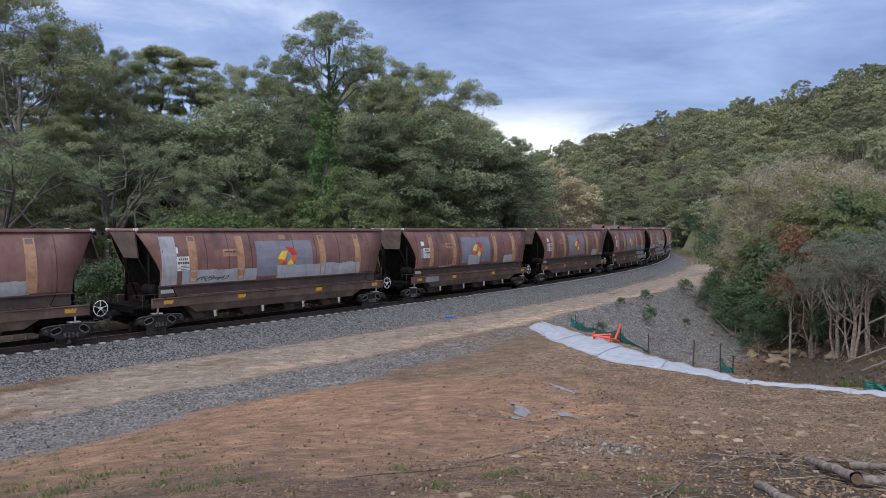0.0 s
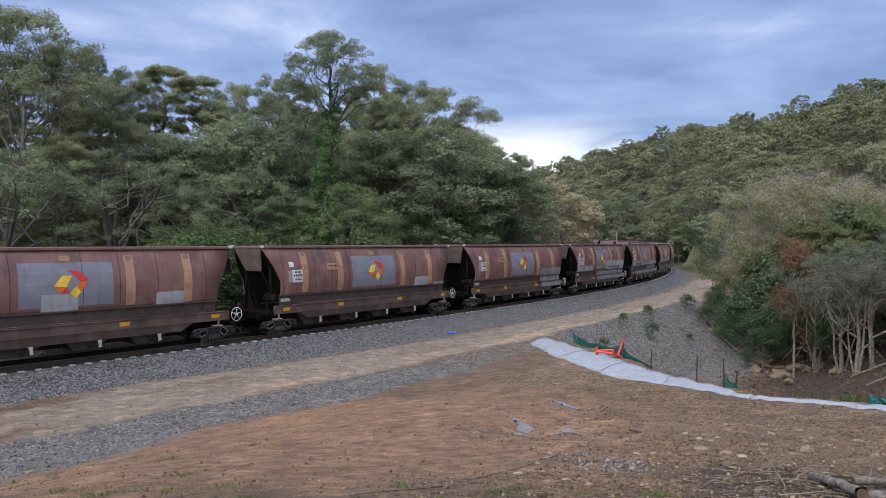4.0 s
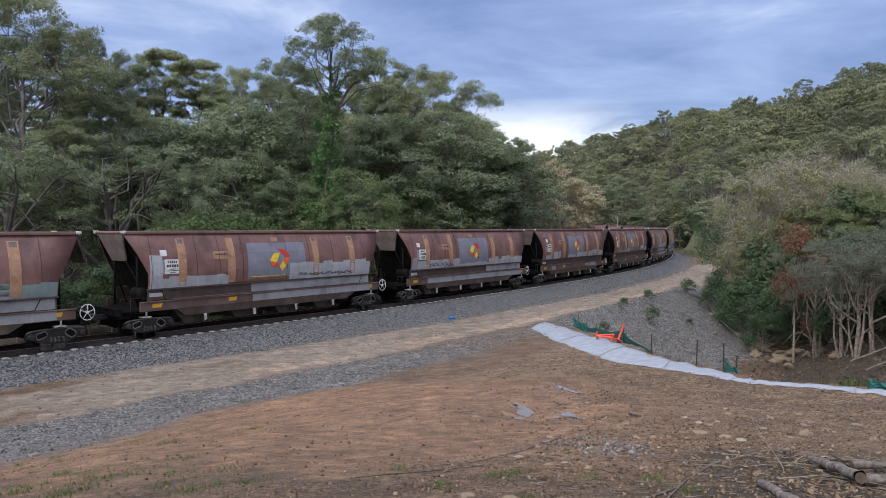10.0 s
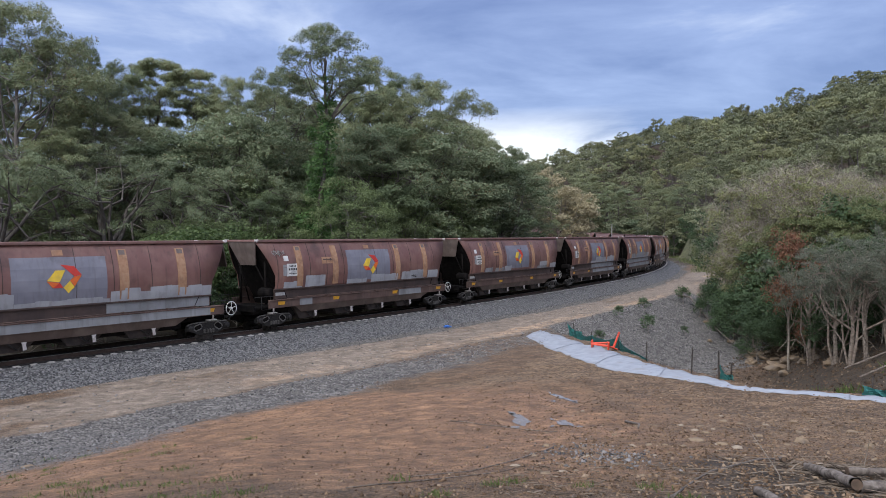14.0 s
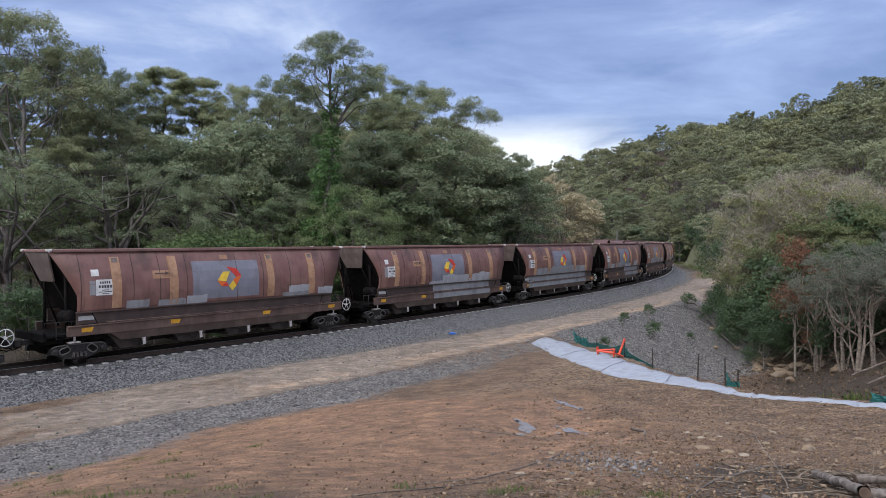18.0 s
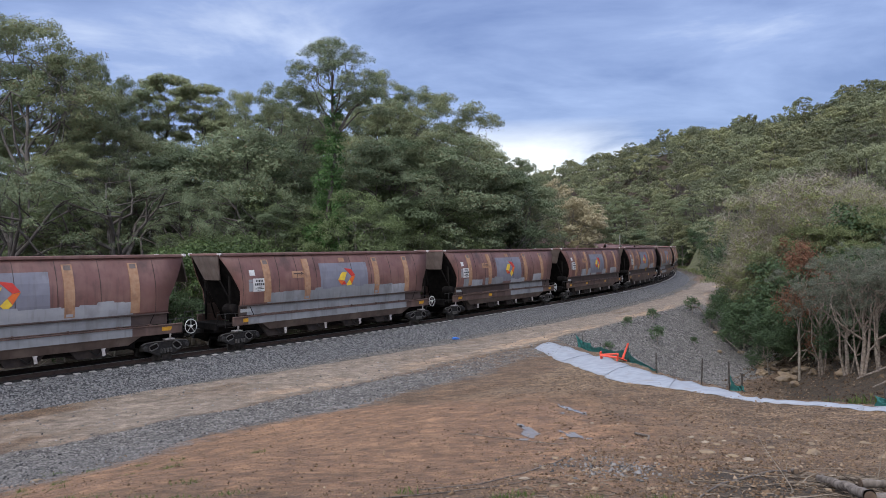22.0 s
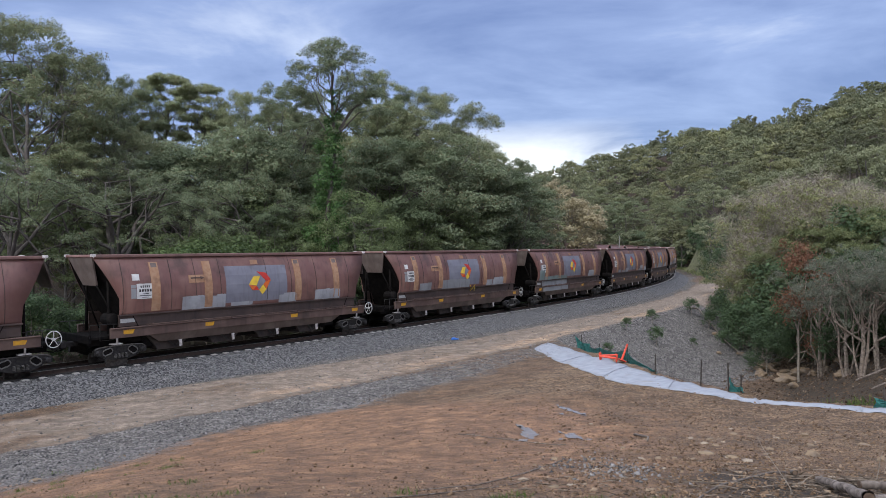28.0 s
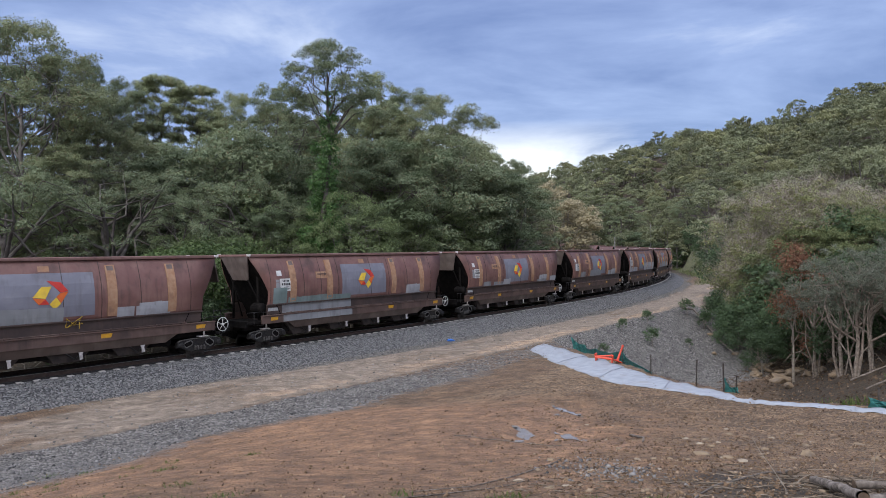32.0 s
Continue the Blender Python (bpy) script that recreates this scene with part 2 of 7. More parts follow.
def mat(name, base, rough=0.8, metal=0.0, second=None, scale=3.0, detail=6.0, low=0.35, high=0.65, bump=0.3, bscale=30.0,
        third=None, tscale=0.6, tlow=0.45, thigh=0.7, dist=0.02, coords="Object"):
    """A procedural surface: base and second colour mixed by grain, third by large stains, with fine relief."""
    m = bpy.data.materials.new(name)
    m.use_nodes = True
    t = m.node_tree
    b = t.nodes["Principled BSDF"]
    b.inputs["Roughness"].default_value, b.inputs["Metallic"].default_value = rough, metal
    tc = t.nodes.new("ShaderNodeTexCoord")
    col = None
    rgb = t.nodes.new("ShaderNodeRGB")
    rgb.outputs[0].default_value = (*base, 1)
    col = rgb.outputs[0]

    def noise_mix(prev, colour, sc, lo, hi, det):
        n = t.nodes.new("ShaderNodeTexNoise")
        n.inputs["Scale"].default_value, n.inputs["Detail"].default_value = sc, det
        t.links.new(tc.outputs[coords], n.inputs["Vector"])
        r = t.nodes.new("ShaderNodeMapRange")
        r.inputs["From Min"].default_value, r.inputs["From Max"].default_value = lo, hi
        t.links.new(n.outputs[0], r.inputs[0])
        mx = t.nodes.new("ShaderNodeMix")
        mx.data_type = "RGBA"
        mx.inputs["B"].default_value = (*colour, 1)
        t.links.new(r.outputs[0], mx.inputs["Factor"])
        t.links.new(prev, mx.inputs["A"])
        return mx.outputs["Result"]

    if second:
        col = noise_mix(col, second, scale, low, high, detail)
    if third:
        col = noise_mix(col, third, tscale, tlow, thigh, 5)
    t.links.new(col, b.inputs["Base Color"])
    if bump:
        n = t.nodes.new("ShaderNodeTexNoise")
        n.inputs["Scale"].default_value, n.inputs["Detail"].default_value = bscale, 5
        t.links.new(tc.outputs[coords], n.inputs["Vector"])
        bp = t.nodes.new("ShaderNodeBump")
        bp.inputs["Strength"].default_value, bp.inputs["Distance"].default_value = bump, dist
        t.links.new(n.outputs[0], bp.inputs["Height"])
        t.links.new(bp.outputs[0], b.inputs["Normal"])
    return m


def leaf_mat(name, dark, light, rough=0.55, through_light=0.4, old=None, by_tree=False):
    """Leaves that differ one by one, and a little from tree to tree."""
    m = bpy.data.materials.new(name)
    m.use_nodes = True
    t = m.node_tree
    b = t.nodes["Principled BSDF"]
    b.inputs["Roughness"].default_value = rough
    b.inputs["Specular IOR Level"].default_value = 0.25
    g = t.nodes.new("ShaderNodeNewGeometry")
    r = t.nodes.new("ShaderNodeValToRGB")
    r.color_ramp.elements[0].color, r.color_ramp.elements[1].color = (*dark, 1), (*light, 1)
    if old:
        r.color_ramp.elements[1].position = 0.9
        r.color_ramp.elements.new(0.97).color = (*old, 1)
    t.links.new(g.outputs["Random Per Island"], r.inputs[0])
    tc = t.nodes.new("ShaderNodeTexCoord")
    n = t.nodes.new("ShaderNodeTexNoise")
    n.inputs["Scale"].default_value, n.inputs["Detail"].default_value = 0.45, 2
    t.links.new(tc.outputs["Object"], n.inputs["Vector"])
    oi = t.nodes.new("ShaderNodeObjectInfo")
    ad = t.nodes.new("ShaderNodeMath")
    ad.operation = "ADD"
    t.links.new(n.outputs[0], ad.inputs[0])
    if by_tree:
        tone = t.nodes.new("ShaderNodeAttribute")
        tone.attribute_name = "tree_tone"
        t.links.new(tone.outputs["Fac"], ad.inputs[1])
    else:
        t.links.new(oi.outputs["Random"], ad.inputs[1])
    vr = t.nodes.new("ShaderNodeMapRange")
    vr.inputs["From Min"].default_value, vr.inputs["From Max"].default_value = 0.4, 1.6
    vr.inputs["To Min"].default_value, vr.inputs["To Max"].default_value = (0.55, 1.6) if by_tree else (0.85, 1.3)
    t.links.new(ad.outputs[0], vr.inputs[0])
    hs = t.nodes.new("ShaderNodeHueSaturation")
    t.links.new(vr.outputs[0], hs.inputs["Value"])
    t.links.new(r.outputs[0], hs.inputs["Color"])
    t.links.new(hs.outputs[0], b.inputs["Base Color"])
    tl = t.nodes.new("ShaderNodeBsdfTranslucent")
    t.links.new(hs.outputs[0], tl.inputs["Color"])
    mx = t.nodes.new("ShaderNodeMixShader")
    mx.inputs[0].default_value = through_light
    t.links.new(b.outputs[0], mx.inputs[1])
    t.links.new(tl.outputs[0], mx.inputs[2])
    t.links.new(mx.outputs[0], t.nodes["Material Output"].inputs[0])
    return m


def paint_mat(name, base, worn, grime=(0.03, 0.022, 0.018), rough=0.62):
    """Weathered wagon paint: rust bloom, and grime that runs down in streaks."""
    m = mat(name, base, rough, 0.0, worn, 1.6, 8, 0.42, 0.72, 0.25, 45, grime, 0.9, 0.55, 0.85)
    t = m.node_tree
    b = t.nodes["Principled BSDF"]
    tc = t.nodes.new("ShaderNodeTexCoord")
    mp = t.nodes.new("ShaderNodeMapping")
    mp.inputs["Scale"].default_value = (5.0, 5.0, 0.35)
    oi = t.nodes.new("ShaderNodeObjectInfo")
    t.links.new(oi.outputs["Random"], mp.inputs["Location"])
    t.links.new(tc.outputs["Object"], mp.inputs[0])
    n = t.nodes.new("ShaderNodeTexNoise")
    n.inputs["Scale"].default_value, n.inputs["Detail"].default_value = 1.3, 5
    t.links.new(mp.outputs[0], n.inputs["Vector"])
    r = t.nodes.new("ShaderNodeMapRange")
    r.inputs["From Min"].default_value, r.inputs["From Max"].default_value = 0.52, 0.85
    r.inputs["To Max"].default_value = 0.52
    t.links.new(n.outputs[0], r.inputs[0])
    mx = t.nodes.new("ShaderNodeMix")
    mx.data_type = "RGBA"
    mx.inputs["B"].default_value = (*grime, 1)
    old = b.inputs["Base Color"].links[0].from_socket
    t.links.new(r.outputs[0], mx.inputs["Factor"])
    t.links.new(old, mx.inputs["A"])
    t.links.new(mx.outputs["Result"], b.inputs["Base Color"])
    return m


def stone_layer(t, tc, size, dark, light):
    """Loose broken stone: cells with a tone each; returns colour and height."""
    vo = t.nodes.new("ShaderNodeTexVoronoi")
    vo.inputs["Scale"].default_value = 1 / size
    vo.inputs["Randomness"].default_value = 1.0
    t.links.new(tc.outputs["Object"], vo.inputs["Vector"])
    sp = t.nodes.new("ShaderNodeSeparateColor")
    t.links.new(vo.outputs["Color"], sp.inputs[0])
    r = t.nodes.new("ShaderNodeValToRGB")
    r.color_ramp.elements[0].color, r.color_ramp.elements[1].color = (*dark, 1), (*light, 1)
    r.color_ramp.elements[0].position = 0.15
    t.links.new(sp.outputs[0], r.inputs[0])
    inv = t.nodes.new("ShaderNodeMath")
    inv.operation = "SUBTRACT"
    inv.inputs[0].default_value = 0.8
    t.links.new(vo.outputs["Distance"], inv.inputs[1])
    return r.outputs[0], inv.outputs[0]


def ballast_mat(name="ballast_stone", size=0.06, dark=(0.03, 0.031, 0.033), light=(0.205, 0.203, 0.202)):
    m = mat(name, (0.2, 0.2, 0.2), 0.9, bump=0)
    t = m.node_tree
    b = t.nodes["Principled BSDF"]
    tc = t.nodes.new("ShaderNodeTexCoord")
    c, h = stone_layer(t, tc, size, dark, light)
    t.links.new(c, b.inputs["Base Color"])
    bp = t.nodes.new("ShaderNodeBump")
    bp.inputs["Strength"].default_value, bp.inputs["Distance"].default_value = 0.9, size * 0.8
    t.links.new(h, bp.inputs["Height"])
    t.links.new(bp.outputs[0], b.inputs["Normal"])
    return m


def ground_mat():
    """Soil of the place; masks on the mesh say where gravel, track dust, red clay and leaf litter lie."""
    m = mat("ground_soil", (0.2, 0.15, 0.11), 0.95, bump=0)
    t = m.node_tree
    b = t.nodes["Principled BSDF"]
    tc = t.nodes.new("ShaderNodeTexCoord")

    def noise(scale, detail=6, rough=0.55):
        n = t.nodes.new("ShaderNodeTexNoise")
        n.inputs["Scale"].default_value, n.inputs["Detail"].default_value = scale, detail
        n.inputs["Roughness"].default_value = rough
        t.links.new(tc.outputs["Object"], n.inputs["Vector"])
        return n.outputs[0]

    def ramp(fac, a, c, lo=0.3, hi=0.7):
        r = t.nodes.new("ShaderNodeValToRGB")
        r.color_ramp.elements[0].color, r.color_ramp.elements[1].color = (*a, 1), (*c, 1)
        r.color_ramp.elements[0].position, r.color_ramp.elements[1].position = lo, hi
        t.links.new(fac, r.inputs[0])
        return r.outputs[0]

    def mix(fac, a, c):
        mx = t.nodes.new("ShaderNodeMix")
        mx.data_type = "RGBA"
        t.links.new(fac, mx.inputs["Factor"])
        t.links.new(a, mx.inputs["A"])
        t.links.new(c, mx.inputs["B"])
        return mx.outputs["Result"]

    def mask(name, wob, spread=0.5, scale=2.2):
        at = t.nodes.new("ShaderNodeAttribute")
        at.attribute_name = name
        n = noise(scale, 8, 0.65)
        s = t.nodes.new("ShaderNodeMath")
        s.operation = "MULTIPLY_ADD"
        s.inputs[1].default_value, s.inputs[2].default_value = wob, -wob / 2
        t.links.new(n, s.inputs[0])
        a = t.nodes.new("ShaderNodeMath")
        a.operation = "ADD"
        t.links.new(at.outputs["Fac"], a.inputs[0])
        t.links.new(s.outputs[0], a.inputs[1])
        r = t.nodes.new("ShaderNodeMapRange")
        r.inputs["From Min"].default_value, r.inputs["From Max"].default_value = 0.5 - spread / 2, 0.5 + spread / 2
        t.links.new(a.outputs[0], r.inputs[0])
        return r.outputs[0]

    fine = noise(16, 10, 0.85)
    soil = ramp(fine, (0.05, 0.031, 0.018), (0.25, 0.162, 0.098), 0.41, 0.61)
    clay = ramp(noise(3.6, 10, 0.78), (0.105, 0.053, 0.027), (0.37, 0.216, 0.119), 0.34, 0.64)
    dust = ramp(noise(5, 8, 0.65), (0.16, 0.128, 0.1), (0.31, 0.248, 0.19))
    pale = ramp(noise(2.0, 8), (0.30, 0.21, 0.14), (0.42, 0.30, 0.205))
    litter = ramp(noise(9, 8, 0.7), (0.024, 0.017, 0.011), (0.085, 0.06, 0.037))
    grass = ramp(noise(6, 8, 0.7), (0.06, 0.068, 0.03), (0.15, 0.148, 0.07))
    stone, height = stone_layer(t, tc, 0.055, (0.048, 0.044, 0.04), (0.235, 0.218, 0.198))
    col = mix(mask("clay", 1.1, 0.5, 0.9), soil, clay)
    peb, ph = stone_layer(t, tc, 0.07, (0.08, 0.05, 0.029), (0.32, 0.22, 0.135))
    peb_mask = mask("pebbles", 1.3, 0.22, 7.0)
    col = mix(peb_mask, col, peb)
    col = mix(mask("litter", 0.9, 0.4, 1.5), col, litter)
    col = mix(mask("grass", 1.1, 0.3, 3.0), col, grass)
    col = mix(mask("dust", 0.9, 0.4, 1.2), col, dust)
    col = mix(mask("pale", 1.0, 0.3, 1.0), col, pale)
    gm = mask("gravel", 1.5, 0.4, 2.5)
    col = mix(gm, col, stone)
    # damp and dry stains of the open ground
    st = t.nodes.new("ShaderNodeMapRange")
    st.inputs["From Min"].default_value, st.inputs["From Max"].default_value = 0.3, 0.68
    st.inputs["To Min"].default_value, st.inputs["To Max"].default_value = 0.58, 1.32
    t.links.new(noise(1.3, 9, 0.72), st.inputs[0])
    # drag marks of the machines that graded it, and fine grit
    mp = t.nodes.new("ShaderNodeMapping")
    mp.inputs["Rotation"].default_value = (0, 0, -0.5)
    mp.inputs["Scale"].default_value = (1.2, 1.9, 1.0)
    t.links.new(tc.outputs["Object"], mp.inputs[0])
    dn = t.nodes.new("ShaderNodeTexNoise")
    dn.inputs["Scale"].default_value, dn.inputs["Detail"].default_value, dn.inputs["Roughness"].default_value = 1.4, 8, 0.7
    t.links.new(mp.outputs[0], dn.inputs["Vector"])
    gr = t.nodes.new("ShaderNodeMapRange")
    gr.inputs["From Min"].default_value, gr.inputs["From Max"].default_value = 0.36, 0.62
    gr.inputs["To Min"].default_value, gr.inputs["To Max"].default_value = 0.66, 1.16
    t.links.new(dn.outputs[0], gr.inputs[0])
    gt = t.nodes.new("ShaderNodeMapRange")
    gt.inputs["From Min"].default_value, gt.inputs["From Max"].default_value = 0.38, 0.62
    gt.inputs["To Min"].default_value, gt.inputs["To Max"].default_value = 0.55, 1.4
    t.links.new(noise(42, 4, 0.7), gt.inputs[0])
    m1 = t.nodes.new("ShaderNodeMath")
    m1.operation = "MULTIPLY"
    t.links.new(gr.outputs[0], m1.inputs[0])
    t.links.new(gt.outputs[0], m1.inputs[1])
    m2 = t.nodes.new("ShaderNodeMath")
    m2.operation = "MULTIPLY"
    t.links.new(m1.outputs[0], m2.inputs[0])
    t.links.new(st.outputs[0], m2.inputs[1])
    hs = t.nodes.new("ShaderNodeHueSaturation")
    hs.inputs["Saturation"].default_value = 1.03
    t.links.new(m2.outputs[0], hs.inputs["Value"])
    t.links.new(col, hs.inputs["Color"])
    col = hs.outputs[0]
    t.links.new(col, b.inputs["Base Color"])
    wet = t.nodes.new("ShaderNodeMapRange")
    wet.inputs["To Min"].default_value, wet.inputs["To Max"].default_value = 0.95, 0.6
    t.links.new(mask("clay", 1.2, 0.6, 0.5), wet.inputs[0])
    t.links.new(wet.outputs[0], b.inputs["Roughness"])
    relief = t.nodes.new("ShaderNodeMath")
    relief.operation = "MULTIPLY_ADD"
    relief.inputs[1].default_value = 0.8
    t.links.new(noise(5.5, 6, 0.6), relief.inputs[0])
    t.links.new(noise(24, 8, 0.8), relief.inputs[2])
    hm = t.nodes.new("ShaderNodeMix")
    hm.data_type = "FLOAT"
    t.links.new(gm, hm.inputs["Factor"])
    t.links.new(relief.outputs[0], hm.inputs["A"])
    t.links.new(height, hm.inputs["B"])
    bp = t.nodes.new("ShaderNodeBump")
    bp.inputs["Strength"].default_value, bp.inputs["Distance"].default_value = 0.75, 0.05
    t.links.new(hm.outputs["Result"], bp.inputs["Height"])
    t.links.new(bp.outputs[0], b.inputs["Normal"])
    return m


M_BODY = paint_mat("wagon_brown_paint", (0.156, 0.074, 0.062), (0.205, 0.11, 0.09), rough=0.48)
M_RIM = paint_mat("wagon_rim_paint", (0.16, 0.082, 0.07), (0.2, 0.12, 0.105))
M_SILL = paint_mat("wagon_frame_paint", (0.082, 0.048, 0.038), (0.135, 0.086, 0.068), (0.014, 0.011, 0.010))
M_LEDGE = paint_mat("dark_ledge_paint", (0.048, 0.031, 0.026), (0.075, 0.048, 0.039), (0.012, 0.010, 0.009))
M_HOOD = paint_mat("dusty_end_paint", (0.13, 0.098, 0.085), (0.19, 0.155, 0.138))
M_APRON = paint_mat("dusty_apron_paint", (0.088, 0.06, 0.047), (0.15, 0.112, 0.088), (0.03, 0.022, 0.018))
# near black: the shade of wagon ends, insides and underframe, put into the colour
M_DARK = mat("shade_black_steel", (0.006, 0.0055, 0.0055), 0.85, 0.0, (0.014, 0.012, 0.011), 4, bump=0.2)
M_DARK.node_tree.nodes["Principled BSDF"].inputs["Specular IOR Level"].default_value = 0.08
M_CHUTE = mat("dark_chute_steel", (0.02, 0.015, 0.013), 0.8, 0, (0.05, 0.036, 0.03), 4, bump=0.2)
M_WORN = mat("worn_bright_casting", (0.13, 0.12, 0.11), 0.5, 0.3, (0.24, 0.225, 0.21), 9, bump=0.2)
M_BOGIE = mat("cast_bogie_steel", (0.012, 0.011, 0.011), 0.5, 0.3, (0.04, 0.036, 0.033), 9, bump=0.3)
M_WHEEL = mat("wheel_steel", (0.08, 0.07, 0.064), 0.42, 0.5, (0.16, 0.142, 0.128), 8, bump=0.1)
M_TREAD = mat("polished_rail_steel", (0.36, 0.38, 0.34), 0.3, 0.9, (0.25, 0.2, 0.16), 10, bump=0.05)
M_RAILSIDE = mat("rusty_rail_side", (0.035, 0.022, 0.016), 0.85, 0.1, (0.06, 0.038, 0.028), 7, bump=0.3)
M_CONC = mat("sleeper_concrete", (0.40, 0.37, 0.34), 0.9, 0, (0.52, 0.49, 0.45), 5, bump=0.3)
M_STRAP = mat("ochre_strap", (0.30, 0.16, 0.088), 0.7, 0, (0.37, 0.225, 0.135), 5, bump=0.1, third=(0.17, 0.09, 0.06), tscale=2, tlow=0.55, thigh=0.8)
M_GREY = paint_mat("grey_patch_paint", (0.29, 0.295, 0.31), (0.36, 0.365, 0.375), (0.12, 0.105, 0.095), 0.6)
M_GREY2 = paint_mat("dull_grey_patch_paint", (0.21, 0.215, 0.222), (0.27, 0.275, 0.28), (0.085, 0.07, 0.062), 0.65)
M_TEAL = paint_mat("green_grey_patch_paint", (0.14, 0.19, 0.18), (0.2, 0.25, 0.24), (0.07, 0.06, 0.05), 0.6)
M_PANEL = paint_mat("blue_grey_panel_paint", (0.165, 0.165, 0.198), (0.21, 0.21, 0.24), (0.08, 0.07, 0.07), 0.55)
M_RED = mat("signal_red", (0.52, 0.035, 0.02), 0.55, 0, (0.42, 0.03, 0.02), 5, bump=0.05)
M_ORANGE = mat("warm_orange", (0.66, 0.135, 0.02), 0.55, 0, (0.55, 0.11, 0.02), 5, bump=0.05)
M_YELLOW = mat("strong_yellow", (0.72, 0.50, 0.04), 0.55, 0, (0.6, 0.40, 0.05), 5, bump=0.05)
M_REFL = mat("amber_reflector", (0.60, 0.31, 0.02), 0.35, 0, (0.45, 0.22, 0.03), 9, bump=0.05)
M_WHITE = mat("white_plate_paint", (0.62, 0.62, 0.60), 0.6, 0, (0.45, 0.44, 0.42), 4, bump=0.05)
M_INK = mat("black_ink", (0.02, 0.02, 0.022), 0.6, 0, (0.035, 0.033, 0.033), 20, bump=0.0)
M_TAG = mat("pale_spray_ink", (0.42, 0.42, 0.40), 0.6, 0, (0.3, 0.3, 0.3), 20, bump=0.0)
M_CLIP = mat("galvanised_clip", (0.62, 0.58, 0.56), 0.5, 0.2, (0.4, 0.36, 0.34), 9, bump=0.1)
M_BALLAST = ballast_mat()
M_GROUND = ground_mat()
M_BARK = mat("grey_brown_bark", (0.055, 0.046, 0.04), 0.9, 0, (0.12, 0.106, 0.094), 3, bump=0.6, bscale=8, third=(0.055, 0.042, 0.035), tscale=0.8)
M_GREYBARK = mat("smooth_grey_bark", (0.10, 0.09, 0.082), 0.85, 0, (0.175, 0.16, 0.147), 2.5, bump=0.4, bscale=7, third=(0.09, 0.07, 0.06), tscale=0.9)
M_PALEBARK = mat("pale_paper_bark", (0.27, 0.225, 0.18), 0.9, 0, (0.10, 0.08, 0.064), 6, bump=1.0, bscale=7, third=(0.17, 0.125, 0.095), tscale=1.0)
M_GUM = leaf_mat("gum_leaves", (0.132, 0.164, 0.095), (0.21, 0.252, 0.145), through_light=.3, old=(0.16, 0.115, 0.06))
M_GUM2 = leaf_mat("olive_gum_leaves", (0.152, 0.175, 0.094), (0.236, 0.266, 0.145), through_light=.3, old=(0.2, 0.14, 0.075))
M_HILL = leaf_mat("hill_gum_leaves", (0.128, 0.14, 0.077), (0.17, 0.186, 0.104), through_light=.2, by_tree=True)
M_HILL2 = leaf_mat("olive_hill_leaves", (0.156, 0.162, 0.08), (0.203, 0.21, 0.108), through_light=.2, by_tree=True)
M_OLIVE = leaf_mat("olive_green_leaves", (0.085, 0.105, 0.045), (0.2, 0.225, 0.105))
M_LIME = leaf_mat("light_green_leaves", (0.085, 0.112, 0.05), (0.18, 0.225, 0.1))
M_GREYLEAF = leaf_mat("grey_paperbark_leaves", (0.075, 0.085, 0.062), (0.18, 0.19, 0.14))
M_FRESH = leaf_mat("fresh_green_leaves", (0.05, 0.085, 0.03), (0.13, 0.18, 0.066))
M_IVY = leaf_mat("dark_ivy_leaves", (0.04, 0.068, 0.034), (0.10, 0.148, 0.07))
M_UNDER = leaf_mat("understorey_leaves", (0.072, 0.096, 0.052), (0.13, 0.165, 0.088), through_light=.3)
M_IVY2 = leaf_mat("bright_ivy_leaves", (0.04, 0.09, 0.03), (0.13, 0.23, 0.075))
M_TAN = leaf_mat("tan_seed_leaves", (0.27, 0.235, 0.145), (0.43, 0.38, 0.245))
M_DRY = leaf_mat("yellow_green_leaves", (0.15, 0.165, 0.062), (0.31, 0.325, 0.15), old=(0.3, 0.22, 0.12))
M_RUST = leaf_mat("rusty_dead_leaves", (0.10, 0.05, 0.03), (0.24, 0.12, 0.07))
M_GRASS = leaf_mat("grass_blades", (0.05, 0.085, 0.02), (0.15, 0.2, 0.06))
M_STONES = leaf_mat("loose_stones", (0.032, 0.032, 0.033), (0.245, 0.235, 0.225), 0.9, 0.0)
M_CLODS = leaf_mat("soil_clods", (0.06, 0.037, 0.022), (0.25, 0.168, 0.105), 0.95, 0.0, (0.32, 0.24, 0.165))
M_LITTER = leaf_mat("leaf_litter", (0.025, 0.017, 0.011), (0.12, 0.082, 0.052), 0.95, 0.0, (0.2, 0.16, 0.115))
M_STICKS = leaf_mat("dry_sticks", (0.04, 0.03, 0.022), (0.21, 0.17, 0.13), 0.9, 0.0)
M_SAND = mat("sandstone", (0.25, 0.185, 0.115), 0.9, 0, (0.17, 0.12, 0.078), 5, bump=0.6, bscale=12, third=(0.17, 0.14, 0.11), tscale=2)
M_SANDPALE = mat("pale_sandstone", (0.33, 0.27, 0.195), 0.9, 0, (0.24, 0.19, 0.14), 5, bump=0.6, bscale=12)
M_CLOTH = mat("white_geotextile", (0.31, 0.335, 0.375), 0.8, 0, (0.25, 0.265, 0.295), 3, bump=0.5, bscale=9, third=(0.24, 0.22, 0.2), tscale=1.2, tlow=0.58, thigh=0.8)
M_NET = mat("green_shade_cloth", (0.012, 0.075, 0.07), 0.75, 0, (0.025, 0.15, 0.135), 6, bump=0.4, bscale=25)
